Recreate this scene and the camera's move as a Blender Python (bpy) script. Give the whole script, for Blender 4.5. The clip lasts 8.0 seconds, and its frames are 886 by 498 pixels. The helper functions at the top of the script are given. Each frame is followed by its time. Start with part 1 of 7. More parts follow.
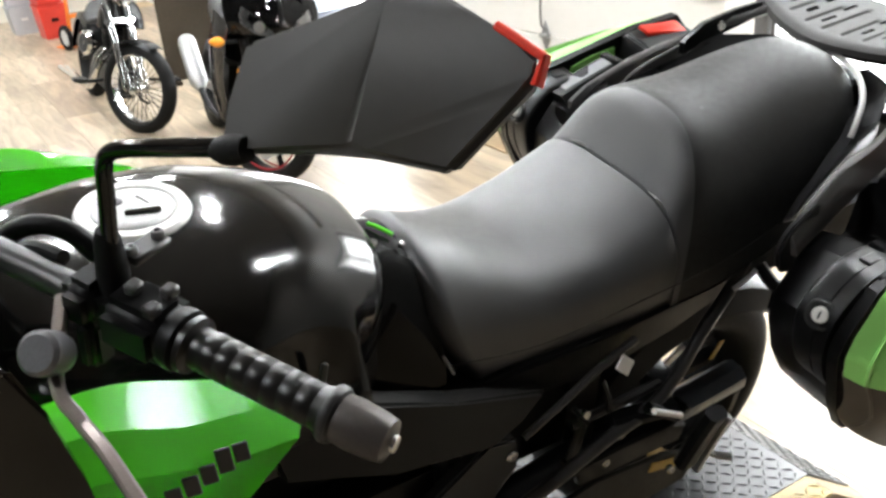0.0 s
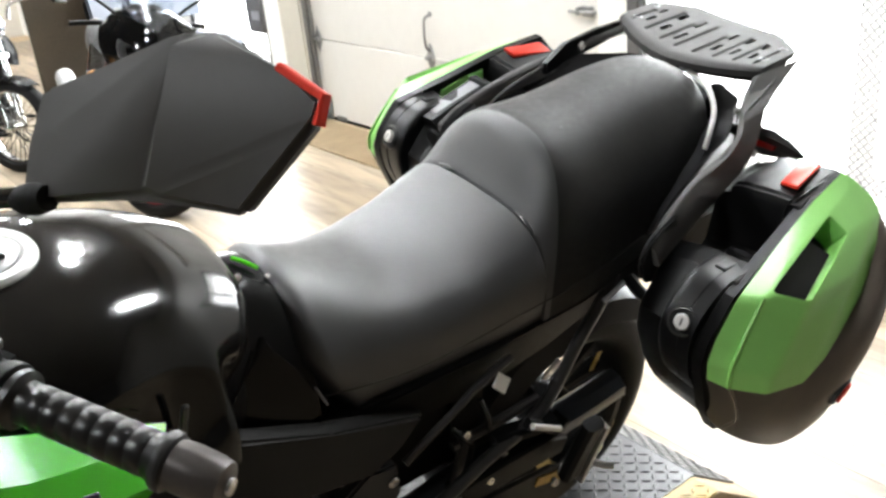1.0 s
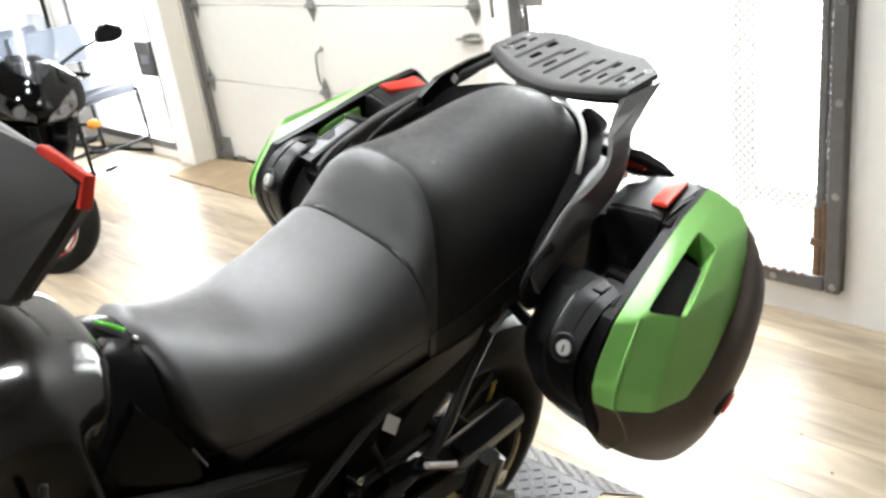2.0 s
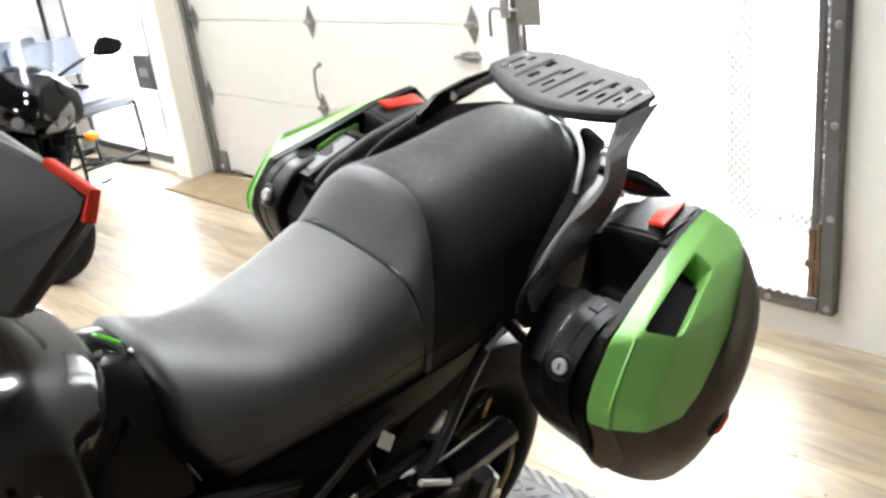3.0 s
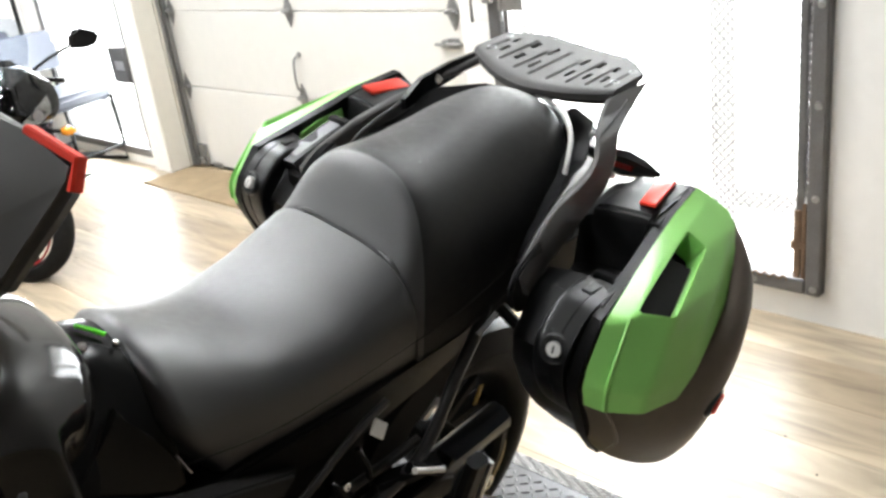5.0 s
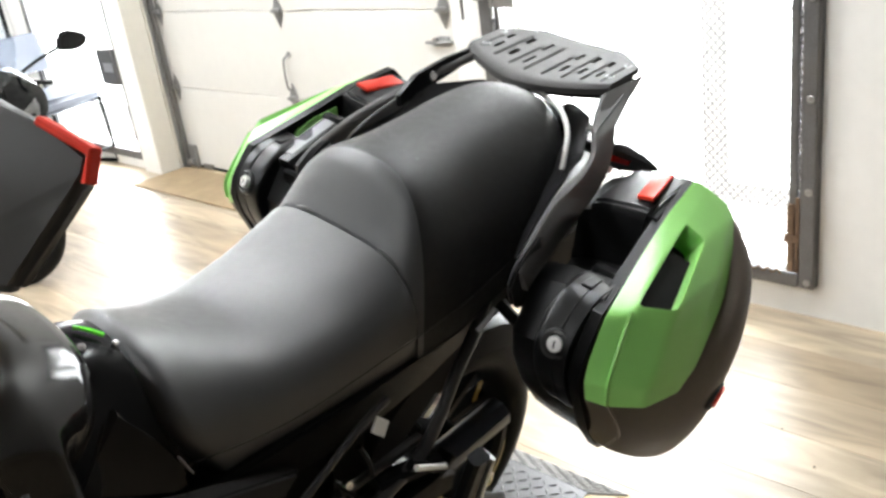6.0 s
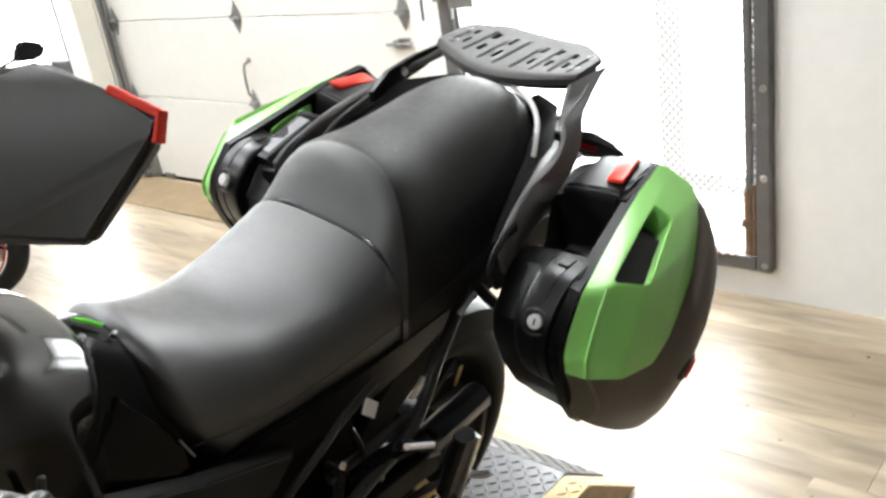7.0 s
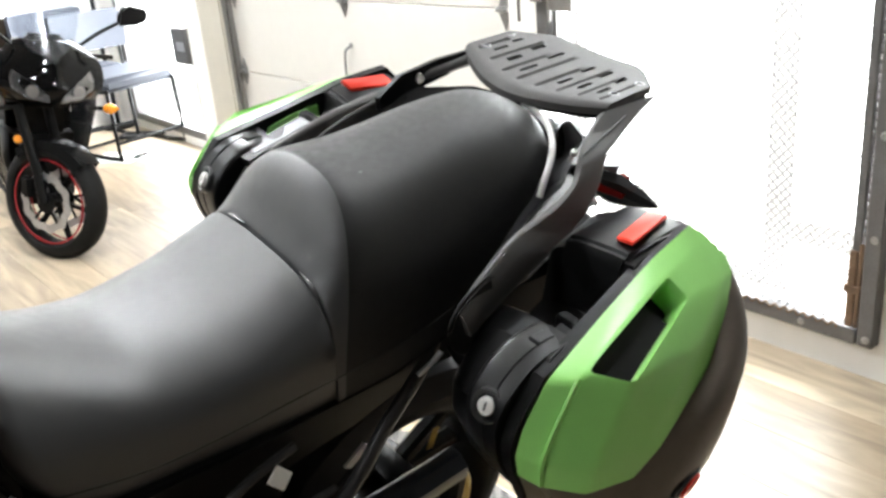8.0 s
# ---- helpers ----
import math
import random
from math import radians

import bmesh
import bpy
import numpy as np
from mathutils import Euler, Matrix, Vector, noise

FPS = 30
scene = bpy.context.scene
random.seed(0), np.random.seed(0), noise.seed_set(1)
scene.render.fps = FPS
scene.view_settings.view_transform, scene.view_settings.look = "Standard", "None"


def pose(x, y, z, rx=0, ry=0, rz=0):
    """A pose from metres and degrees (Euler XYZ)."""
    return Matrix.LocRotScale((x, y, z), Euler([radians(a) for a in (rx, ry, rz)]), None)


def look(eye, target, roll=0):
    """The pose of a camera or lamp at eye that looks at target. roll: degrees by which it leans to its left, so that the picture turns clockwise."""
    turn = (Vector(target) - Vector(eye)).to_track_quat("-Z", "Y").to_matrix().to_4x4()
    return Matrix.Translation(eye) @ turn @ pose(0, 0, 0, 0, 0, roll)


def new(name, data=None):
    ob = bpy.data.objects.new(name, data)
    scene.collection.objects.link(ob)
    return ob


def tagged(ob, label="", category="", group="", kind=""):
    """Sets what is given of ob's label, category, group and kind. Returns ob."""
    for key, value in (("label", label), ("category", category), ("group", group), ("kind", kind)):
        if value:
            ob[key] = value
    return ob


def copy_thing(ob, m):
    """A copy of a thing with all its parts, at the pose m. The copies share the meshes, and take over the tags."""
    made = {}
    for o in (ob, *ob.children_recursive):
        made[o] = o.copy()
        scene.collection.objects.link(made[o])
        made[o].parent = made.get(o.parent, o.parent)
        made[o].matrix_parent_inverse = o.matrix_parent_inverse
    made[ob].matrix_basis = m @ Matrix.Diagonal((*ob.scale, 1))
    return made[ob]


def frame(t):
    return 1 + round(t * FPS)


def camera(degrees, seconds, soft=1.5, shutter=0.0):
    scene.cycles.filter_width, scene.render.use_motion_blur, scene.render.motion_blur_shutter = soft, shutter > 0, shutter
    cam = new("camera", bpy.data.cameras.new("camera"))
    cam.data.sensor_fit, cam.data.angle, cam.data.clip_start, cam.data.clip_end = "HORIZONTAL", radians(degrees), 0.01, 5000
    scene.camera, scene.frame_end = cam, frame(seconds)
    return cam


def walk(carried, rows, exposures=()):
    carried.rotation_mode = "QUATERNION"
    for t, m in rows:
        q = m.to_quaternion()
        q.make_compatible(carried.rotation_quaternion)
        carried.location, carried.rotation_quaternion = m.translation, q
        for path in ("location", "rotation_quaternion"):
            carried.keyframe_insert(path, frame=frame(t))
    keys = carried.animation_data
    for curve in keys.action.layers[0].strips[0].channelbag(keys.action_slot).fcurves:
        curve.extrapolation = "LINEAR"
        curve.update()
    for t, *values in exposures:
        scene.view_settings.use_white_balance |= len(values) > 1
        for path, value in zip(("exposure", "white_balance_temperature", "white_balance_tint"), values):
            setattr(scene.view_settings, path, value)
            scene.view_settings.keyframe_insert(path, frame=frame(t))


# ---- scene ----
cam = camera(52.2, 8.0, soft=2.9)
PATH = [
    (0, (-0.897, -0.957, 1.331), (-0.003, 0.634, 0.513), -5.2),
    (0.5, (-0.885, -0.971, 1.334), (0.076, 0.587, 0.527), -6.5),
    (1, (-0.855, -0.986, 1.334), (0.219, 0.503, 0.541), -5.8),
    (1.5, (-0.838, -1.006, 1.335), (0.277, 0.46, 0.557), -7.2),
    (2, (-0.8, -1.012, 1.34), (0.425, 0.375, 0.581), -7.9),
    (3.5, (-0.805, -1.011, 1.342), (0.44, 0.379, 0.625), -6.9),
    (4, (-0.8, -1.006, 1.335), (0.452, 0.37, 0.6), -7.9),
    (4.5, (-0.8, -0.999, 1.329), (0.464, 0.361, 0.586), -7.6),
    (6, (-0.809, -0.98, 1.322), (0.473, 0.358, 0.569), -8.1),
    (6.5, (-0.822, -0.983, 1.32), (0.486, 0.332, 0.572), -8.4),
    (7, (-0.871, -0.994, 1.32), (0.474, 0.279, 0.565), -9.0),
    (7.5, (-0.819, -0.989, 1.294), (0.501, 0.285, 0.499), -7.9),
    (8, (-0.551, -0.979, 1.273), (0.587, 0.494, 0.541), -5.1),
]
UNIT = 1.15          # metres in one unit of the plan
walk(cam, [(t, look(Vector(eye) * UNIT, Vector(target) * UNIT, roll)) for t, eye, target, roll in PATH])

# ---- world and light ----
world = bpy.data.worlds.new("world")
scene.world = world
world.use_nodes = True
wn = world.node_tree.nodes
sky = wn.new("ShaderNodeTexSky")
sky.sky_type = "NISHITA"
sky.sun_disc = False
sky.sun_elevation, sky.sun_rotation = radians(48), radians(60)
world.node_tree.links.new(sky.outputs[0], wn["Background"].inputs[0])
wn["Background"].inputs[1].default_value = 0.12


SIZE = Matrix.Scale(UNIT, 4)


def area_lamp(name, m, sx, sy, power, colour=(1, 1, 1)):
    data = bpy.data.lights.new(name, "AREA")
    data.shape, data.size, data.size_y, data.energy, data.color = "RECTANGLE", sx * UNIT, sy * UNIT, power * UNIT * UNIT, colour
    ob = new(name, data)
    ob.matrix_world = SIZE @ m
    ob.scale = (1, 1, 1)
    return ob


# daylight in the two glazed doorways
area_lamp("daylight_mesh_door", pose(1.98, 0.55, 1.1, 0, 90, 0), 2.05, 1.3, 240, (0.96, 0.985, 1.0))
area_lamp("daylight_glass_door", pose(1.95, 4.5, 1.1, 0, 90, 0), 2.1, 1.2, 200, (0.96, 0.985, 1.0))

# ---- materials ----


def material(name, colour, rough=0.5, metal=0.0, vary=0.12, scale=8.0, bump=0.0, bump_scale=200.0, coat=0.0,
             rough_vary=0.1, stain=None, sheen=0.0, spec=0.5, coat_rough=0.05):
    """Principled surface with a broad and a fine colour variation, gloss variation and fine relief."""
    m = bpy.data.materials.new(name)
    m.use_nodes = True
    nt = m.node_tree
    b = nt.nodes["Principled BSDF"]
    b.inputs["Roughness"].default_value = rough
    b.inputs["Metallic"].default_value = metal
    b.inputs["Coat Weight"].default_value = coat
    b.inputs["Coat Roughness"].default_value = coat_rough
    b.inputs["Sheen Weight"].default_value = sheen
    b.inputs["Sheen Roughness"].default_value = 0.4
    b.inputs["Specular IOR Level"].default_value = spec
    tc = nt.nodes.new("ShaderNodeTexCoord")

    def noise_tex(s, detail):
        n = nt.nodes.new("ShaderNodeTexNoise")
        n.inputs["Scale"].default_value, n.inputs["Detail"].default_value = s, detail
        nt.links.new(tc.outputs["Object"], n.inputs["Vector"])
        return n

    broad, fine = noise_tex(scale, 4), noise_tex(scale * 14, 3)
    add = nt.nodes.new("ShaderNodeMath")
    add.operation = "ADD"
    nt.links.new(broad.outputs["Fac"], add.inputs[0])
    nt.links.new(fine.outputs["Fac"], add.inputs[1])
    ramp = nt.nodes.new("ShaderNodeMapRange")
    ramp.inputs["From Min"].default_value, ramp.inputs["From Max"].default_value = 0.6, 1.4
    nt.links.new(add.outputs[0], ramp.inputs["Value"])
    mix = nt.nodes.new("ShaderNodeMix")
    mix.data_type = "RGBA"
    low = stain if stain else tuple(c * (1 - vary) for c in colour)
    mix.inputs[6].default_value = (*low, 1)
    mix.inputs[7].default_value = (*(min(1, c * (1 + vary)) for c in colour), 1)
    nt.links.new(ramp.outputs[0], mix.inputs[0])
    nt.links.new(mix.outputs[2], b.inputs["Base Color"])
    if rough_vary:
        rr = nt.nodes.new("ShaderNodeMapRange")
        rr.inputs["From Min"].default_value, rr.inputs["From Max"].default_value = 0.3, 0.7
        rr.inputs["To Min"].default_value = max(0.02, rough * (1 - rough_vary))
        rr.inputs["To Max"].default_value = min(1, rough * (1 + rough_vary))
        nt.links.new(fine.outputs["Fac"], rr.inputs["Value"])
        nt.links.new(rr.outputs[0], b.inputs["Roughness"])
    if bump:
        rel = noise_tex(bump_scale, 3)
        bp = nt.nodes.new("ShaderNodeBump")
        bp.inputs["Strength"].default_value, bp.inputs["Distance"].default_value = bump, 0.001
        nt.links.new(rel.outputs["Fac"], bp.inputs["Height"])
        nt.links.new(bp.outputs["Normal"], b.inputs["Normal"])
    return m


def glass_material(name, colour=(1, 1, 1), alpha=0.12, rough=0.02):
    m = bpy.data.materials.new(name)
    m.use_nodes = True
    nt = m.node_tree
    glossy = nt.nodes.new("ShaderNodeBsdfGlossy")
    glossy.inputs["Roughness"].default_value = rough
    clear = nt.nodes.new("ShaderNodeBsdfTransparent")
    clear.inputs["Color"].default_value = (*colour, 1)
    mix = nt.nodes.new("ShaderNodeMixShader")
    mix.inputs[0].default_value = alpha
    nt.links.new(clear.outputs[0], mix.inputs[1])
    nt.links.new(glossy.outputs[0], mix.inputs[2])
    nt.links.new(mix.outputs[0], nt.nodes["Material Output"].inputs["Surface"])
    return m


def glow_material(name, colour, strength):
    m = bpy.data.materials.new(name)
    m.use_nodes = True
    b = m.node_tree.nodes["Principled BSDF"]
    b.inputs["Emission Color"].default_value = (*colour, 1)
    b.inputs["Emission Strength"].default_value = strength
    return m


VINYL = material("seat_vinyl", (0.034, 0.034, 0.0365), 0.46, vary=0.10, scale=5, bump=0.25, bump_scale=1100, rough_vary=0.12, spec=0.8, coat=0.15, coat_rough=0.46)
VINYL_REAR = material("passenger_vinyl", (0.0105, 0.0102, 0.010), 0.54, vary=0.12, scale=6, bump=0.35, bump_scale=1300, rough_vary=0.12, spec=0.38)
GLOSS_BLACK = material("gloss_black_paint", (0.005, 0.0046, 0.0042), 0.11, vary=0.1, rough_vary=0.1, spec=0.42)
SATIN_BLACK = material("satin_black_plastic", (0.004, 0.004, 0.0042), 0.40, vary=0.2, scale=10, bump=0.15, bump_scale=900, spec=0.14)
DARK_PLASTIC = material("dark_grey_plastic", (0.026, 0.026, 0.027), 0.46, vary=0.10, scale=9, bump=0.10, bump_scale=1200, spec=0.22)
SIDE_PLASTIC = material("side_panel_plastic", (0.008, 0.0075, 0.007), 0.46, vary=0.15, scale=7, bump=0.2, bump_scale=1000, spec=0.15)
FAIRING_GREEN = material("bright_green_paint", (0.085, 0.62, 0.012), 0.2, vary=0.02, coat=0.6, rough_vary=0.02, scale=3)
CASE_GREEN = material("case_green_paint", (0.30, 0.68, 0.175), 0.34, vary=0.03, scale=3, rough_vary=0.05)
CASE_BROWN = material("brown_grey_case", (0.19, 0.158, 0.128), 0.33, vary=0.10, scale=5, bump=0.15, bump_scale=600)
CASE_BLACK = material("black_case_plastic", (0.005, 0.005, 0.0053), 0.33, vary=0.2, scale=9, bump=0.15, bump_scale=900, spec=0.28)
REFLECTOR_RED = material("red_reflector", (0.80, 0.045, 0.022), 0.5, vary=0.08, scale=60, spec=0.2)
DARK_RED = material("dark_red_lens", (0.30, 0.012, 0.010), 0.2, vary=0.1, coat=0.6)
RACK_GREY = material("cast_rack_grey", (0.070, 0.068, 0.067), 0.62, vary=0.14, scale=14, bump=0.35, bump_scale=500, spec=0.12)
RAIL_GREY = material("cast_rail_grey", (0.088, 0.085, 0.083), 0.52, vary=0.12, scale=12, bump=0.3, bump_scale=500, spec=0.22)
GLOSS_SOFT = material("aged_black_paint", (0.005, 0.005, 0.005), 0.22, vary=0.1, rough_vary=0.1, spec=0.09)
NOSE_BLACK = material("fairing_black_paint", (0.003, 0.003, 0.0032), 0.07, vary=0.1, rough_vary=0.1, spec=0.35)
BAR_GREY = material("worn_grey_metal", (0.20, 0.20, 0.21), 0.36, metal=0.7, vary=0.15, scale=30)
DULL_ALU = material("dull_aluminium", (0.15, 0.15, 0.155), 0.5, metal=0.4, vary=0.1, scale=30)
STEEL = material("bright_steel", (0.62, 0.61, 0.60), 0.25, metal=1.0, vary=0.1, scale=40)
CHROME = material("chrome", (0.50, 0.50, 0.50), 0.10, metal=1.0, vary=0.05, scale=20, rough_vary=0.3)
ALU = material("satin_aluminium", (0.55, 0.55, 0.56), 0.38, metal=0.9, vary=0.12, scale=25)
TUBE_GREY = material("painted_tube", (0.028, 0.027, 0.027), 0.36, metal=0.2, vary=0.2, scale=15, bump=0.2, bump_scale=300)
SWING_BLUE = material("swingarm_paint", (0.055, 0.063, 0.078), 0.32, metal=0.35, vary=0.15, scale=14)
RUBBER = material("tyre_rubber", (0.008, 0.008, 0.008), 0.6, vary=0.25, scale=14, bump=0.4, bump_scale=260, spec=0.12)
GRIP_RUBBER = material("grip_rubber", (0.005, 0.0045, 0.004), 0.33, vary=0.2, scale=30, bump=0.08, bump_scale=300, spec=0.4)
GOLD = material("brassy_chain", (0.40, 0.33, 0.19), 0.38, metal=0.85, vary=0.3, scale=60)
YELLOW_STICKER = material("worn_yellow_label", (0.42, 0.26, 0.04), 0.5, vary=0.3, scale=60)
TAG_WHITE = material("white_tag_paper", (0.78, 0.77, 0.74), 0.6, vary=0.06, scale=120)
PRINT_BLACK = material("black_decal", (0.018, 0.018, 0.018), 0.35, vary=0.1)
WALL_WHITE = material("white_wall_paint", (0.87, 0.86, 0.835), 0.62, vary=0.035, scale=1.5, bump=0.2, bump_scale=120)
ROOM_DARK = material("dark_grey_wall_paint", (0.075, 0.075, 0.075), 0.7, vary=0.05, scale=1.0, bump=0.2, bump_scale=100)
ROOM_GREY = material("mid_grey_wall_paint", (0.12, 0.12, 0.12), 0.7, vary=0.05, scale=1.0, bump=0.2, bump_scale=100)
WALL_BEIGE = material("beige_wall_paint", (0.66, 0.63, 0.56), 0.6, vary=0.05, scale=1.5, bump=0.2, bump_scale=120)
DOOR_WHITE = material("white_steel_panel", (0.72, 0.705, 0.665), 0.42, vary=0.03, scale=1.2, bump=0.25, bump_scale=70)
CEIL_DARK = material("ceiling_paint", (0.15, 0.134, 0.118), 0.8, vary=0.04, scale=1.0, bump=0.3, bump_scale=60)
IRON = material("grey_painted_iron", (0.13, 0.13, 0.135), 0.48, metal=0.3, vary=0.2, scale=14, stain=(0.10, 0.095, 0.09), bump=0.2, bump_scale=160)
RUSTY = material("rusty_iron", (0.16, 0.10, 0.06), 0.65, metal=0.2, vary=0.4, scale=25, bump=0.4, bump_scale=150)
GALV = material("galvanised_steel", (0.33, 0.33, 0.325), 0.42, metal=0.85, vary=0.2, scale=50)
PLATE = material("checker_plate", (0.105, 0.105, 0.11), 0.36, metal=0.6, vary=0.2, scale=12, stain=(0.09, 0.09, 0.09), bump=0.2, bump_scale=120)
PLATE_YELLOW = material("worn_yellow_paint", (0.70, 0.50, 0.14), 0.5, vary=0.25, scale=22, stain=(0.45, 0.36, 0.20), bump=0.2, bump_scale=200)
BARE_WOOD = material("weathered_plywood", (0.50, 0.39, 0.25), 0.7, vary=0.35, scale=18, bump=0.5, bump_scale=90)
MAT_BROWN = material("brown_door_mat", (0.30, 0.22, 0.13), 0.85, vary=0.25, scale=9, bump=0.7, bump_scale=300)
BROWN_PANEL = material("brown_board", (0.028, 0.020, 0.012), 0.5, vary=0.35, scale=4, bump=0.2, bump_scale=80, spec=0.25)
CHAIR_BLUE = material("blue_grey_vinyl", (0.050, 0.058, 0.078), 0.5, vary=0.1, scale=8, bump=0.3, bump_scale=500)
RED_PLASTIC = material("red_plastic", (0.62, 0.045, 0.03), 0.4, vary=0.1, scale=6)
ORANGE_PAINT = material("orange_paint", (0.85, 0.22, 0.03), 0.4, vary=0.1, scale=10)
GREY_PLASTIC = material("grey_translucent_plastic", (0.50, 0.53, 0.56), 0.35, vary=0.08, scale=8)
AMBER = material("amber_lens", (0.85, 0.30, 0.02), 0.2, vary=0.06, coat=0.5)
CARDBOARD = material("cardboard", (0.40, 0.27, 0.15), 0.8, vary=0.15, scale=8)
PAPER = material("white_paper", (0.78, 0.78, 0.76), 0.7, vary=0.03, scale=10)
PINK = material("pink_plastic", (0.75, 0.35, 0.38), 0.5, vary=0.1, scale=20)
CLEAR = glass_material("clear_pane", (0.97, 0.98, 0.98), 0.06)
SMOKED = glass_material("tinted_screen", (0.55, 0.57, 0.60), 0.06, 0.08)
MIRROR_GREY = material("mirror_housing_grey", (0.060, 0.0575, 0.055), 0.5, vary=0.08, scale=9, bump=0.12, bump_scale=1400, spec=0.3)
END_WEIGHT = material("worn_bar_end", (0.050, 0.042, 0.038), 0.36, metal=0.3, vary=0.2, scale=20)
LEVER = material("dull_lever_metal", (0.26, 0.22, 0.20), 0.4, metal=0.6, vary=0.15, scale=30)
LOCK_ZINC = material("pale_zinc", (0.72, 0.71, 0.69), 0.5, metal=0.2, vary=0.06, scale=90)
SCREEN_PALE = glass_material("pale_screen", (0.66, 0.70, 0.76), 0.10, 0.25)
HEADLIGHT = glass_material("headlamp_glass", (0.8, 0.82, 0.84), 0.25)
MIRROR_GLASS = material("mirror_glass", (0.85, 0.86, 0.87), 0.03, metal=1.0, vary=0.01, rough_vary=0)
SKY_GLOW = glow_material("overcast_sky_glow", (0.98, 0.99, 1.0), 3.6)


def wood_material(name):
    """Laminate boards: the tone changes from board to board, grain runs along y."""
    m = bpy.data.materials.new(name)
    m.use_nodes = True
    nt = m.node_tree
    b = nt.nodes["Principled BSDF"]
    tc = nt.nodes.new("ShaderNodeTexCoord")
    info = nt.nodes.new("ShaderNodeObjectInfo")
    isle = nt.nodes.new("ShaderNodeNewGeometry")
    pick = nt.nodes.new("ShaderNodeMath")
    pick.operation = "ADD"
    nt.links.new(info.outputs["Random"], pick.inputs[0])
    nt.links.new(isle.outputs["Random Per Island"], pick.inputs[1])
    wrap = nt.nodes.new("ShaderNodeMath")
    wrap.operation = "FRACT"
    nt.links.new(pick.outputs[0], wrap.inputs[0])
    tone = nt.nodes.new("ShaderNodeValToRGB")
    e = tone.color_ramp.elements
    e[0].position, e[0].color = 0.0, (0.285, 0.216, 0.142, 1)
    e[1].position, e[1].color = 1.0, (0.47, 0.384, 0.275, 1)
    mid = e.new(0.5)
    mid.color = (0.40, 0.323, 0.230, 1)
    nt.links.new(wrap.outputs[0], tone.inputs[0])
    shift = nt.nodes.new("ShaderNodeVectorMath")
    shift.operation = "MULTIPLY_ADD"
    nt.links.new(wrap.outputs[0], shift.inputs[0])
    shift.inputs[1].default_value = (7, 31, 3)
    nt.links.new(tc.outputs["Object"], shift.inputs[2])
    stretch = nt.nodes.new("ShaderNodeMapping")
    stretch.inputs["Scale"].default_value = (15, 2.0, 10)
    nt.links.new(shift.outputs[0], stretch.inputs[0])
    grain = nt.nodes.new("ShaderNodeTexNoise")
    grain.inputs["Scale"].default_value, grain.inputs["Detail"].default_value, grain.inputs["Distortion"].default_value = 1.0, 6, 1.2
    nt.links.new(stretch.outputs[0], grain.inputs["Vector"])
    broad = nt.nodes.new("ShaderNodeTexNoise")
    broad.inputs["Scale"].default_value, broad.inputs["Detail"].default_value = 2.2, 4
    nt.links.new(tc.outputs["Object"], broad.inputs["Vector"])
    mul = nt.nodes.new("ShaderNodeMapRange")
    mul.inputs["From Min"].default_value, mul.inputs["From Max"].default_value = 0.3, 0.7
    mul.inputs["To Min"].default_value, mul.inputs["To Max"].default_value = 0.58, 1.20
    nt.links.new(grain.outputs["Fac"], mul.inputs["Value"])
    mix = nt.nodes.new("ShaderNodeMix")
    mix.data_type, mix.blend_type = "RGBA", "MULTIPLY"
    mix.inputs[0].default_value = 1.0
    nt.links.new(tone.outputs[0], mix.inputs[6])
    nt.links.new(mul.outputs[0], mix.inputs[7])
    nt.links.new(mix.outputs[2], b.inputs["Base Color"])
    rr = nt.nodes.new("ShaderNodeMapRange")
    rr.inputs["To Min"].default_value, rr.inputs["To Max"].default_value = 0.34, 0.44
    nt.links.new(broad.outputs["Fac"], rr.inputs["Value"])
    nt.links.new(rr.outputs[0], b.inputs["Roughness"])
    bp = nt.nodes.new("ShaderNodeBump")
    bp.inputs["Strength"].default_value, bp.inputs["Distance"].default_value = 0.06, 0.001
    nt.links.new(grain.outputs["Fac"], bp.inputs["Height"])
    nt.links.new(bp.outputs["Normal"], b.inputs["Normal"])
    return m


FLOOR_WOOD = wood_material("laminate_board")

# ---- mesh helpers ----


def finish(bm, angle=38):
    bmesh.ops.recalc_face_normals(bm, faces=bm.faces[:])
    for f in bm.faces:
        f.smooth = True
    for e in bm.edges:
        if len(e.link_faces) == 2 and e.calc_face_angle(0) > radians(angle):
            e.smooth = False


def mesh_of(name, bm, mat, angle=38):
    finish(bm, angle)
    me = bpy.data.meshes.new(name)
    bm.to_mesh(me)
    bm.free()
    me.materials.append(mat)
    return me


def part(name, bm, mat, parent, label="", angle=38):
    ob = new(name, mesh_of(name, bm, mat, angle))
    ob.parent = parent
    if label:
        tagged(ob, label)
    return ob


def thing(name, m, label, category, group="", kind=""):
    ob = new(name)
    ob.empty_display_size = 0.1
    ob.matrix_world = SIZE @ m
    return tagged(ob, label, category, group, kind)


def solid(name, bm, mat, label, category, group="", kind="", m=None):
    ob = new(name, mesh_of(name, bm, mat))
    ob.matrix_world = SIZE if m is None else SIZE @ m
    return tagged(ob, label, category, group, kind)


def B():
    return bmesh.new()


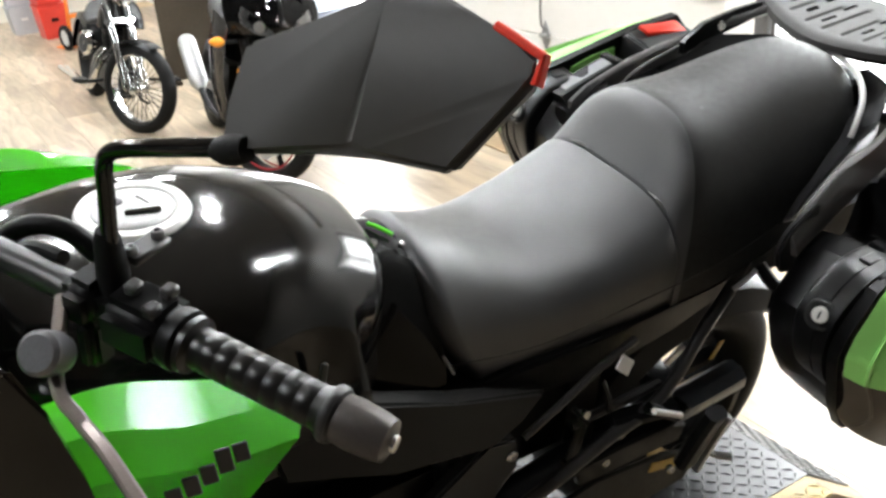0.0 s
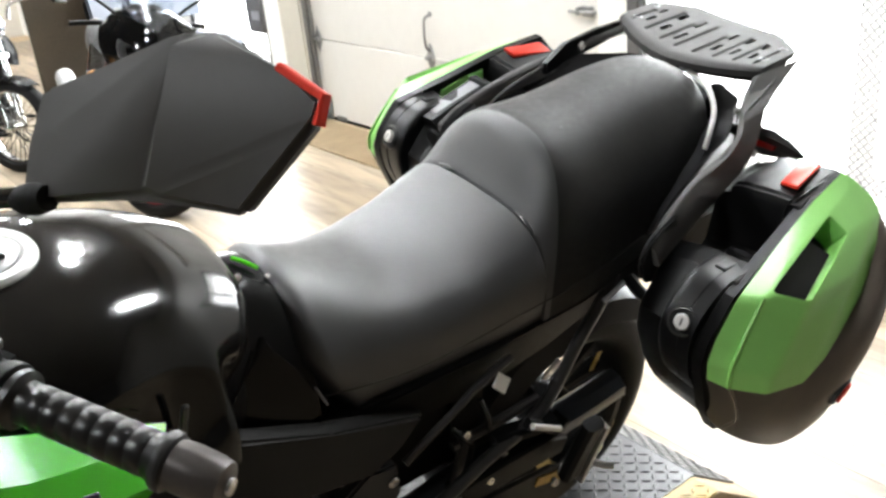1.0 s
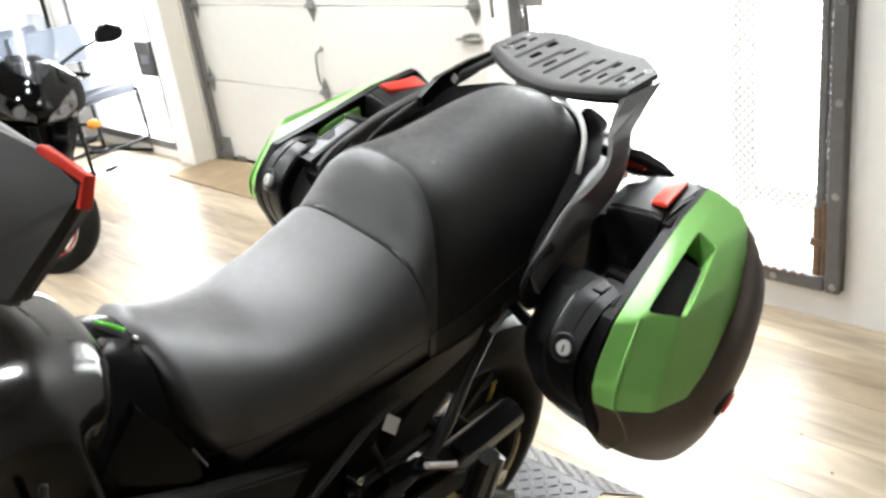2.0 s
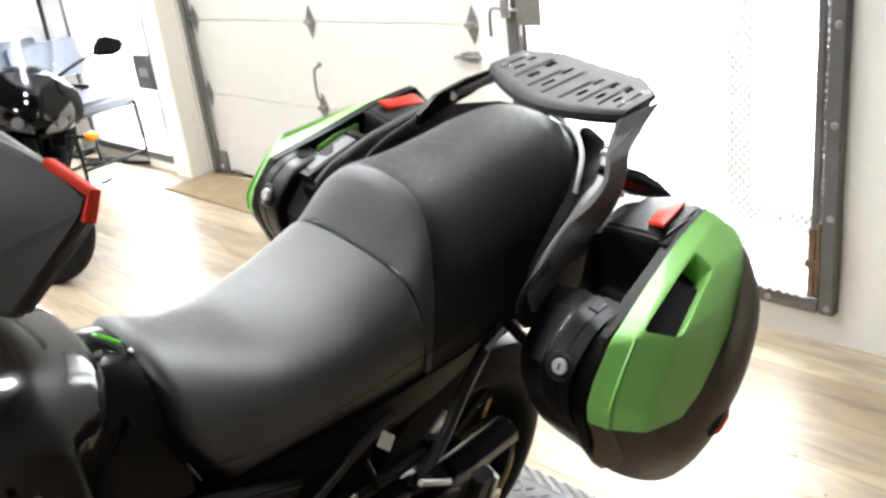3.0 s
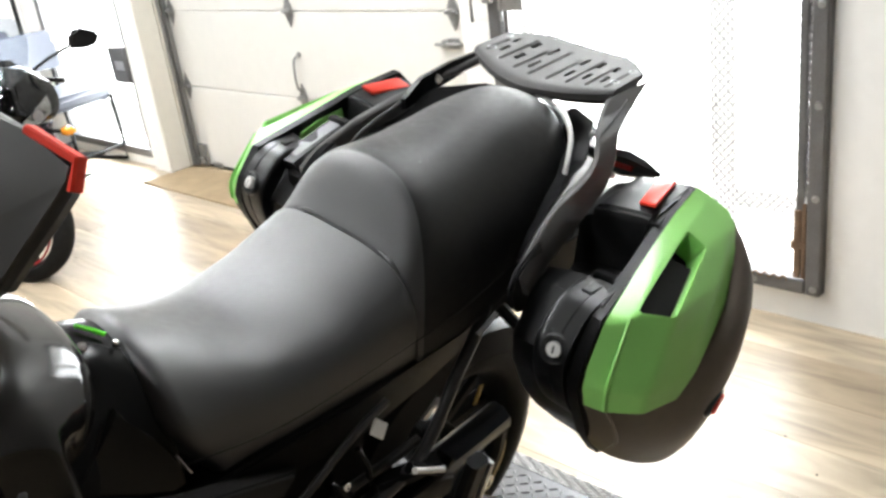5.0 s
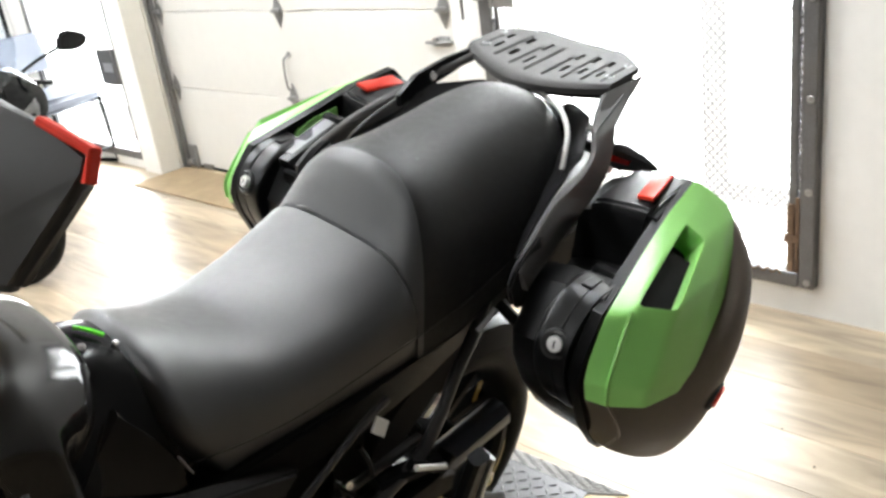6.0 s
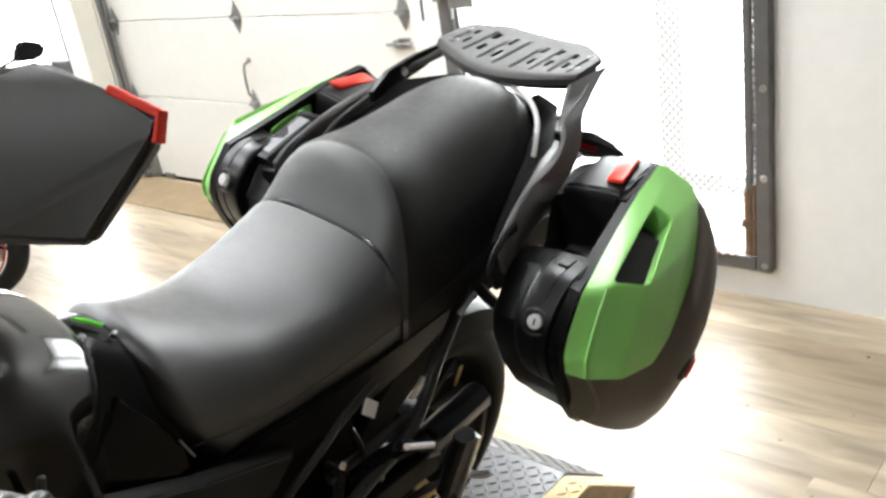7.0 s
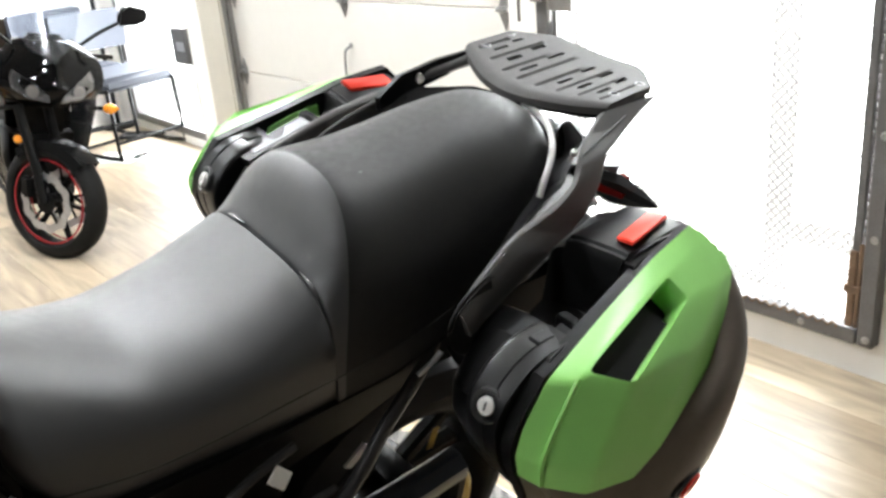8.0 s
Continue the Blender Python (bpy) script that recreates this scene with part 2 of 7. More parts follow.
def box(bm, lo, hi, bevel=0.0, m=None, seg=1):
    lo, hi = Vector(lo), Vector(hi)
    mm = Matrix.Translation((lo + hi) / 2) @ Matrix.Diagonal((*(hi - lo), 1))
    if m is not None:
        mm = m @ mm
    vs = bmesh.ops.create_cube(bm, size=1, matrix=mm)["verts"]
    if bevel:
        es = list({e for v in vs for e in v.link_edges})
        bmesh.ops.bevel(bm, geom=es, offset=bevel, segments=seg, affect="EDGES", clamp_overlap=True)
    return bm


def loft(bm, rings, closed=True, caps=True):
    vs = [[bm.verts.new(p) for p in r] for r in rings]
    n = len(vs[0])
    for a, b in zip(vs, vs[1:]):
        for i in range(n if closed else n - 1):
            j = (i + 1) % n
            bm.faces.new((a[i], a[j], b[j], b[i]))
    if caps and closed:
        bm.faces.new(vs[0][::-1])
        bm.faces.new(vs[-1])
    return bm


def smooth_path(pts, k=5):
    pts = [Vector(p) for p in pts]
    if len(pts) < 3 or k < 2:
        return pts
    out = []
    for i in range(len(pts) - 1):
        p0, p1, p2, p3 = pts[max(i - 1, 0)], pts[i], pts[i + 1], pts[min(i + 2, len(pts) - 1)]
        for j in range(k):
            t = j / k
            out.append(0.5 * (2 * p1 + (p2 - p0) * t + (2 * p0 - 5 * p1 + 4 * p2 - p3) * t * t + (3 * p1 - p0 - 3 * p2 + p3) * t ** 3))
    out.append(pts[-1])
    return out


def sweep(bm, pts, section, up=(0, 0, 1), k=5, scale=None):
    """Sweeps a closed 2D section (across, up) along a path."""
    path = smooth_path(pts, k)
    up = Vector(up)
    rings = []
    for i, p in enumerate(path):
        d = (path[min(i + 1, len(path) - 1)] - path[max(i - 1, 0)]).normalized()
        side = d.cross(up)
        side = side.normalized() if side.length > 1e-5 else d.orthogonal().normalized()
        top = side.cross(d)
        s = 1.0 if scale is None else scale[0] + (scale[1] - scale[0]) * i / (len(path) - 1)
        rings.append([p + side * a * s + top * b * s for a, b in section])
    return loft(bm, rings)


def circle(r, n=10):
    return [(r * math.cos(2 * math.pi * i / n), r * math.sin(2 * math.pi * i / n)) for i in range(n)]


def rect(w, h, c=0.25):
    """A rectangle with cut corners."""
    a, b, k = w / 2, h / 2, min(w, h) * c
    return [(a, b - k), (a - k, b), (-a + k, b), (-a, b - k), (-a, -b + k), (-a + k, -b), (a - k, -b), (a, -b + k)]


def tube(bm, pts, r, n=10, k=5):
    path = smooth_path(pts, k)
    d0 = (path[1] - path[0]).normalized()
    ref = d0.orthogonal().normalized()
    rings = []
    for i, p in enumerate(path):
        d = (path[min(i + 1, len(path) - 1)] - path[max(i - 1, 0)]).normalized()
        ref = (ref - d * ref.dot(d)).normalized()
        other = d.cross(ref)
        rings.append([p + ref * a + other * b for a, b in circle(r, n)])
    return loft(bm, rings)


def lathe(bm, profile, m=Matrix(), seg=24):
    """Turns (radius, height) pairs round local z."""
    rings = []
    for r, h in profile:
        rings.append([m @ Vector((max(r, 1e-4) * math.cos(2 * math.pi * i / seg), max(r, 1e-4) * math.sin(2 * math.pi * i / seg), h)) for i in range(seg)])
    return loft(bm, rings)


def torus(bm, R, prof, m=Matrix(), seg=48):
    """Sweeps a closed (radial, axial) section round local z."""
    vs = []
    for i in range(seg):
        a = 2 * math.pi * i / seg
        vs.append([bm.verts.new(m @ Vector(((R + u) * math.cos(a), (R + u) * math.sin(a), w))) for u, w in prof])
    n = len(prof)
    for i in range(seg):
        a, b = vs[i], vs[(i + 1) % seg]
        for j in range(n):
            k = (j + 1) % n
            bm.faces.new((a[j], a[k], b[k], b[j]))
    return bm


def prism(bm, poly, depth, m=Matrix(), bevel=0.0, seg=1):
    """A polygon in local xy, pulled along local z."""
    a = [bm.verts.new(m @ Vector((x, y, 0))) for x, y in poly]
    b = [bm.verts.new(m @ Vector((x, y, depth))) for x, y in poly]
    n = len(a)
    fs = [bm.faces.new(a[::-1]), bm.faces.new(b)]
    for i in range(n):
        j = (i + 1) % n
        fs.append(bm.faces.new((a[i], a[j], b[j], b[i])))
    if bevel:
        es = list({e for f in fs for e in f.edges})
        bmesh.ops.bevel(bm, geom=es, offset=bevel, segments=seg, affect="EDGES", clamp_overlap=True)
    return bm


def dome_ring(x, zc, w, zb, n=2.4, k=28, yc=0.0):
    """A closed cross-section at x: a rounded dome of half width w from zb up to zc, flat below."""
    pts = []
    for i in range(k + 1):
        a = math.pi * i / k
        c, s = math.cos(a), math.sin(a)
        pts.append(Vector((x, yc - w * math.copysign(abs(c) ** (2 / n), c), zb + (zc - zb) * abs(s) ** (2 / n))))
    return pts


def interp(rows, step):
    """Rows of numbers, filled in smoothly by their first column."""
    xs = [r[0] for r in rows]
    out, x = [], xs[0]
    cols = list(zip(*rows))
    count = max(2, int(round((xs[-1] - xs[0]) / step)) + 1)
    for i in range(count):
        x = xs[0] + (xs[-1] - xs[0]) * i / (count - 1)
        j = max(0, min(len(xs) - 2, sum(1 for v in xs if v <= x) - 1))
        h = xs[j + 1] - xs[j]
        t = (x - xs[j]) / h
        row = [x]
        for c in cols[1:]:
            def slope(q):
                if q <= 0 or q >= len(xs) - 1:
                    return 0.0 if len(xs) < 3 else (c[min(q + 1, len(xs) - 1)] - c[max(q - 1, 0)]) / (xs[min(q + 1, len(xs) - 1)] - xs[max(q - 1, 0)])
                a, b = (c[q] - c[q - 1]) / (xs[q] - xs[q - 1]), (c[q + 1] - c[q]) / (xs[q + 1] - xs[q])
                return 0.0 if a * b <= 0 else 2 * a * b / (a + b)
            m0, m1 = slope(j) * h, slope(j + 1) * h
            row.append((2 * t ** 3 - 3 * t * t + 1) * c[j] + (t ** 3 - 2 * t * t + t) * m0 + (-2 * t ** 3 + 3 * t * t) * c[j + 1] + (t ** 3 - t * t) * m1)
        out.append(row)
    return out


def aim(p, axis, spin=0):
    """A pose at p whose local z points along axis."""
    q = Vector(axis).to_track_quat("Z", "Y").to_matrix().to_4x4()
    return Matrix.Translation(p) @ q @ pose(0, 0, 0, 0, 0, spin)


def bolt(parent, p, axis, r=0.007, mat=None, name="bolt"):
    bm = B()
    lathe(bm, [(r, -0.003), (r, 0.002), (r * 0.8, 0.004), (r * 0.45, 0.0042), (r * 0.4, 0.0022), (0, 0.0022)], aim(p, axis), 12)
    return part(name, bm, mat or STEEL, parent)

# ---- room ----
WX = 1.555            # inner face of the front wall
WT = 0.26             # its thickness
ROOM = (-5.0, WX, -4.0, 9.6, 3.2)


def wall_blocks(name, blocks, mat, label):
    bm = B()
    for lo, hi in blocks:
        box(bm, lo, hi)
    return solid(name, bm, mat, label, "wall", kind="structure")


floor = solid("floor", box(B(), (-5.2, -4.2, -0.12), (WX + WT, 9.8, -0.006)), BARE_WOOD, "light oak laminate floor boards with a worn gloss", "floor", kind="structure")

H = ROOM[4]
wall_blocks("wall_front", [
    ((WX, -4.2, 0), (WX + WT, -0.037, H)),
    ((WX, -0.037, 0), (WX + WT, 1.123, 0.097)),
    ((WX, -0.037, 2.092), (WX + WT, 1.123, H)),
    ((WX, 1.123, 0), (WX + WT, 1.278, H)),
    ((WX, 1.278, 2.45), (WX + WT, 3.62, H)),
    ((WX, 3.805, 2.15), (WX + WT, 4.93, H)),
    ((WX, 3.805, 0), (WX + WT, 4.93, 0.05)),
    ((WX, 4.93, 0), (WX + WT, 9.8, H)),
], WALL_WHITE, "white painted front wall with two glazed doors")
wall_blocks("wall_pilaster", [((WX - 0.030, 3.624, 0), (WX + WT, 3.803, H - 0.001))], WALL_WHITE, "white painted pilaster beside the garage door")
wall_blocks("trim", [((WX - 0.032, 3.612, 0), (1.64, 3.6235, H - 0.002)), ((1.645, 3.606, 0), (WX + WT, 3.6235, H - 0.002))], WALL_BEIGE, "cream painted jamb boards of the garage opening")
wall_blocks("wall_partition", [((0.80, 5.16, 0), (WX - 0.002, 5.28, H))], WALL_WHITE, "short white partition wall beside the glass door")
# back and near walls are unseen, kept dark to cut light on the bike
wall_blocks("wall_back", [((-5.2, -4.2, 0), (-5.0, 9.8, H))], ROOM_GREY, "unseen back wall, painted grey to cut fill light")
wall_blocks("wall_far", [((-5.0, 9.6, 0), (WX, 9.8, H))], WALL_BEIGE, "off-white painted far wall")
wall_blocks("wall_near", [((-5.0, -4.2, 0), (WX, -4.0, H))], ROOM_DARK, "unseen end wall, painted dark grey to cut fill light")
bm = B()
box(bm, (-5.2, -4.2, H + 0.002), (WX + WT, 9.8, H + 0.15))
solid("ceiling", bm, CEIL_DARK, "dark brown-grey painted ceiling", "ceiling", kind="structure")
bm = B()
box(bm, (1.86, -30, -0.2), (60, 40, -0.05))
solid("ground_outside", bm, material("pale_concrete", (0.50, 0.49, 0.47), 0.85, vary=0.12, scale=0.8, bump=0.3, bump_scale=30),
      "pale concrete forecourt outside the doors", "ground", kind="structure")
bm = B()
box(bm, (2.6, -2.5, -0.05), (2.62, 7.0, 3.4))
solid("backdrop", bm, SKY_GLOW, "blown-out white daylight outside the glass doors", "backdrop", kind="structure")


def high_bay(m):
    """An out-of-view round ceiling lamp: dark canopy, white bowl and a glowing disc."""
    t = thing("ceiling_lamp", m, "unseen round white ceiling lamp with a bright disc, for room light", "lamp", "ceiling lamps")
    part("canopy", lathe(B(), [(0.05, 0), (0.05, -0.03), (0.012, -0.035), (0.012, -0.2)], seg=16), IRON, t)
    part("bowl", lathe(B(), [(0.03, -0.2), (0.07, -0.22), (0.14, -0.30), (0.146, -0.30), (0.08, -0.21), (0.03, -0.19)], seg=24), DOOR_WHITE, t)
    part("disc", lathe(B(), [(0.095, -0.292), (0.095, -0.298), (0.0, -0.299)], seg=24), LAMP_GLOW, t, "glowing lamp disc")
    return t


LAMP_GLOW = glow_material("lamp_glow", (0.95, 0.98, 1.0), 420.0)
lamp0 = high_bay(pose(0.60, 2.15, H))
# (-0.80, 1.55), (-2.5, -0.3), (1.0, 0.1) are added to brighten step, mirror, lid
for x, y in ((0.40, 1.7), (-0.80, 1.55), (-2.6, 2.15), (0.60, 4.3), (-1.0, 4.3), (-2.6, 4.3), (0.60, 6.4), (-1.0, 6.4), (-2.6, 6.4), (0.3, 8.4), (-1.0, 8.4), (-2.6, 8.4), (-2.5, -0.3), (1.0, 0.1)):
    copy_thing(lamp0, pose(x * UNIT, y * UNIT, H * UNIT))

# ---- overhead garage door ----
garage = thing("garage_door", pose(1.71, 0, 0), "white sectional overhead garage door with steel hinges", "garage door", kind="structure")
SEAMS = [0.012, 0.460, 0.866, 1.272, 1.680, 2.088, 2.496]
for a, b in zip(SEAMS, SEAMS[1:]):
    bm = B()
    box(bm, (0, 1.24, a), (0.045, 3.60, b - 0.003), 0.004)
    part("door_section", bm, DOOR_WHITE, garage)
part("bottom_seal", box(B(), (-0.004, 1.24, 0.0), (0.05, 3.60, 0.011), 0.003), RUBBER, garage)


def hinge(y, z, big=False):
    bm = B()
    w, h = 0.028, 0.075
    diamond = [(0, -h), (w, -0.02), (w * 1.1, 0), (w, 0.02), (0, h), (-w, 0.02), (-w * 1.1, 0), (-w, -0.02)]
    m = Matrix(((0, 0, -1, -0.0035), (1, 0, 0, y), (0, 1, 0, z), (0, 0, 0, 1)))
    prism(bm, diamond, 0.004, m, 0.0012)
    tube(bm, [(-0.016, y - 0.03, z), (-0.016, y + 0.03, z)], 0.009, 10, 1)
    box(bm, (-0.024, y - 0.018, z - 0.012), (-0.004, y + 0.018, z + 0.012), 0.003)
    for s in (-1, 1):
        lathe(bm, [(0.006, 0), (0.006, 0.004), (0, 0.005)], aim((-0.0075, y, z + s * 0.045), (-1, 0, 0)), 8)
    part("hinge", bm, GALV, garage, "galvanised diamond hinge")


for z in SEAMS[1:-1]:
    for y in (1.457, 2.50, 3.552):
        hinge(y, z)
# lift handle, side lock, corner brackets and the vertical track
bm = B()
tube(bm, [(-0.006, 2.482, 0.665), (-0.035, 2.484, 0.65), (-0.042, 2.486, 0.60), (-0.04, 2.49, 0.54), (-0.03, 2.494, 0.51), (-0.006, 2.496, 0.495)], 0.006, 8)
lathe(bm, [(0.013, 0), (0.011, 0.006), (0, 0.008)], aim((-0.003, 2.482, 0.668), (-1, 0, 0)), 12)
prism(bm, [(-0.03, -0.02), (0.03, -0.02), (0.012, 0.03), (-0.012, 0.03)], 0.006, Matrix(((0, 0, -1, -0.003), (1, 0, 0, 2.497), (0, 1, 0, 0.485), (0, 0, 0, 1))), 0.002)
part("lift_handle", bm, GALV, garage, "dark steel lift handle")
bm = B()
box(bm, (-0.012, 1.44, 0.725), (-0.003, 1.50, 0.765), 0.003)
tube(bm, [(-0.018, 1.42, 0.745), (-0.018, 1.56, 0.742)], 0.007, 8, 1)
box(bm, (-0.024, 1.50, 0.73), (-0.003, 1.52, 0.76), 0.002)
part("side_lock", bm, GALV, garage)
bm = B()
box(bm, (-0.02, 3.50, 0.005), (-0.002, 3.575, 0.13), 0.003)
box(bm, (-0.045, 3.52, 0.02), (-0.004, 3.555, 0.055), 0.004)
box(bm, (-0.012, 3.37, 0.004), (-0.002, 3.46, 0.03), 0.002)
tube(bm, [(-0.035, 3.47, 0.026), (-0.035, 3.60, 0.026)], 0.006, 8, 1)
part("corner_bracket", bm, GALV, garage)
bm = B()
box(bm, (-0.03, 3.598, 0.0), (0.03, 3.604, 2.45), 0.001)
box(bm, (-0.03, 3.580, 0.0), (-0.024, 3.604, 2.45), 0.001)
box(bm, (-0.055, 3.604, 0.0), (-0.03, 3.608, 2.45), 0.001)
part("track", bm, GALV, garage, "grey steel roller track")
solid("door_mat", box(B(), (1.335, 1.9, 0.0), (1.66, 3.60, 0.010), 0.003), MAT_BROWN, "worn brown mat in front of the garage door", "mat")

# ---- door with expanded metal ----
mesh_door = thing("door_1", pose(WX - 0.012, 0, 0), "grey steel security door with expanded metal mesh", "door", kind="structure")
y0, y1, z0, z1 = -0.036, 1.121, 0.099, 2.09
for nm, lo, hi in (("stile", (-0.02, y0, z0), (0.03, y0 + 0.044, z1)), ("stile", (-0.02, y1 - 0.052, z0), (0.03, y1, z1)),
                   ("inner_stile", (-0.006, y0 + 0.057, z0 + 0.050), (0.026, y0 + 0.082, z1 - 0.052)), ("inner_stile", (-0.006, y1 - 0.075, z0 + 0.050), (0.026, y1 - 0.058, z1 - 0.052)),
                   ("rail", (-0.02, y0 + 0.046, z0), (0.03, y1 - 0.054, z0 + 0.043)), ("rail", (-0.02, y0 + 0.046, z1 - 0.05), (0.03, y1 - 0.054, z1))):
    part(nm, box(B(), lo, hi, 0.004), IRON, mesh_door)
# spacers in the slit beside the hinge stile
bm = B()
for k in range(74):
    box(bm, (0.0, y0 + 0.0445, 0.392 + 0.0226 * k), (0.02, y0 + 0.0565, 0.399 + 0.0226 * k))
part("spacer_strip", bm, IRON, mesh_door)
# rusty hinge rods at the foot of the hinge side
for k, (ya, yb) in enumerate(((y0 + 0.046, y0 + 0.0585), (y0 + 0.0605, y0 + 0.082))):
    bm = B()
    box(bm, (-0.016, ya, z0 + 0.045), (-0.0065, yb, z0 + 0.148), 0.003)
    box(bm, (-0.016, ya, z0 + 0.153), (-0.0065, yb, z0 + 0.275 - 0.02 * k), 0.003)
    part("hinge_rod", bm, RUSTY, mesh_door, "rust-stained hinge rod")
part("hinge_sleeve", box(B(), (-0.018, y0 + 0.044, z0 + 0.138), (-0.006, y0 + 0.090, z0 + 0.162), 0.003), RUSTY, mesh_door)
# frayed edge of the mesh along the bottom rail
bm = B()
for k in range(34):
    ya = y0 + 0.095 + k * 0.028
    tube(bm, [(-0.022, ya, z0 + 0.036), (-0.024, ya + 0.009, z0 + 0.050), (-0.022, ya + 0.020, z0 + 0.040), (-0.021, ya + 0.028, z0 + 0.037)], 0.0028, 6, 3)
part("mesh_edge", bm, RUSTY, mesh_door, "frayed edge of the metal mesh")
pitch_y, pitch_z, wire = 0.0255, 0.0135, 0.0021
ya, yb, za, zb = y0 + 0.083, y1 - 0.076, z0 + 0.044, z1 - 0.052
cols, rows = int((yb - ya) / pitch_y), int((zb - za) / pitch_z)
verts, faces = [], []
for r in range(rows + 1):
    zz = za + r * pitch_z
    base = len(verts)
    for c in range(2 * cols + 1):
        yy = ya + c * pitch_y / 2
        z = zz + (pitch_z / 2 if (c + r) % 2 else -pitch_z / 2) * 0.86
        for dx, dz in ((-wire, 0), (0, wire), (wire, 0), (0, -wire)):
            verts.append((dx, yy, z + dz))
        if c:
            i = base + 4 * (c - 1)
            for k in range(4):
                j = (k + 1) % 4
                faces.append((i + k, i + j, i + 4 + j, i + 4 + k))
me = bpy.data.meshes.new("expanded_mesh")
me.from_pydata(verts, [], faces)
me.materials.append(IRON)
ob = new("expanded_mesh", me)
ob.parent = mesh_door
tagged(ob, "diamond expanded metal mesh", kind="stuff")
for z in (0.121, 0.396, 0.658, 0.922, 1.19, 1.46, 1.73):
    bolt(mesh_door, (-0.02, y0 + 0.019, z), (-1, 0, 0), 0.011, GALV)
for y in (0.16, 0.42, 0.70, 0.98):
    bolt(mesh_door, (-0.02, y, z0 + 0.02), (-1, 0, 0), 0.010, GALV)
# lock plate and slide latch at the handle side
part("lock_plate", box(B(), (-0.030, 0.955, 0.905), (-0.021, 1.062, 1.12), 0.002), GALV, mesh_door, "galvanised lock guard plate")
bm = B()
tube(bm, [(-0.035, 1.05, 0.955), (-0.035, 1.13, 0.96), (-0.05, 1.16, 0.955), (-0.05, 1.165, 0.87)], 0.006, 8, 4)
box(bm, (-0.04, 1.085, 0.93), (-0.021, 1.125, 0.99), 0.003)
tube(bm, [(-0.03, 1.045, 0.94), (-0.03, 1.05, 0.87)], 0.004, 8, 1)
part("slide_bolt", bm, GALV, mesh_door)

# the glazed aluminium door behind the mesh
glass_1 = thing("window_1", pose(WX + 0.16, 0, 0), "white framed glass door behind the security mesh", "glass door", kind="structure")
for lo, hi in (((0, -0.02, 0.07), (0.045, 0.03, 2.09)), ((0, 0.315, 0.07), (0.045, 0.405, 2.09)), ((0, 1.08, 0.07), (0.045, 1.15, 2.09)), ((0, 0.407, 0.07), (0.045, 1.078, 0.17)),
               ((0, 0.032, 0.255), (0.045, 0.313, 0.325))):
    part("frame_bar", box(B(), lo, hi, 0.003), WALL_WHITE, glass_1)
pane = part("pane", box(B(), (0.02, 0.03, 0.17), (0.026, 1.08, 2.08)), CLEAR, glass_1)
pane.visible_shadow = False

# ---- glass door by the chairs ----
door_2 = thing("door_2", pose(WX + 0.01, 0, 0), "dark aluminium framed glass door with a lock box", "door", kind="structure")
for nm, lo, hi in (("stile", (-0.015, 3.807, 0.052), (0.035, 3.852, 2.14)), ("stile", (-0.015, 4.876, 0.052), (0.035, 4.928, 2.14)),
                   ("rail", (-0.015, 3.854, 0.052), (0.035, 4.874, 0.10)), ("rail", (-0.015, 3.854, 2.07), (0.035, 4.874, 2.14)), ("inner_stile", (0.0, 3.895, 0.102), (0.03, 3.912, 2.068))):
    part(nm, box(B(), lo, hi, 0.004), IRON, door_2)
lockbox = part("lock_box", box(B(), (-0.06, 3.815, 0.50), (-0.017, 3.995, 0.70), 0.008), IRON, door_2, "dark steel lock box with a pale label")
part("lock_label", box(B(), (-0.063, 3.835, 0.575), (-0.0605, 3.93, 0.625)), ALU, lockbox)
pane = part("pane", box(B(), (0.012, 3.853, 0.10), (0.018, 4.875, 2.07)), CLEAR, door_2)
pane.visible_shadow = False

# ---- raised deck of checker plate with a sloping end ----
DECK, CREASE, TIP = 0.132, 0.397, 0.567
platform = thing("loading_platform", pose(0, 0, 0), "raised steel checker plate deck with a yellow edge on timber", "platform")
ALONG_Y = Matrix(((1, 0, 0, 0), (0, 0, 1, 0), (0, 1, 0, 0), (0, 0, 0, 1)))
bm = B()
prism(bm, [(-2.3, 0.05), (0.36, 0.05), (0.50, 0.004), (TIP - 0.004, 0.004), (TIP - 0.004, 0.010), (CREASE, DECK - 0.006), (-2.3, DECK - 0.006)], 0.72, pose(0, -0.108, 0) @ ALONG_Y, 0.002)
part("timber_side", bm, BARE_WOOD, platform, "weathered bare timber deck")
for x in (-2.2, -1.2, -0.2):
    part("timber_foot", box(B(), (x - 0.04, -0.05, 0.0), (x + 0.04, 0.60, 0.049), 0.004), BARE_WOOD, platform)


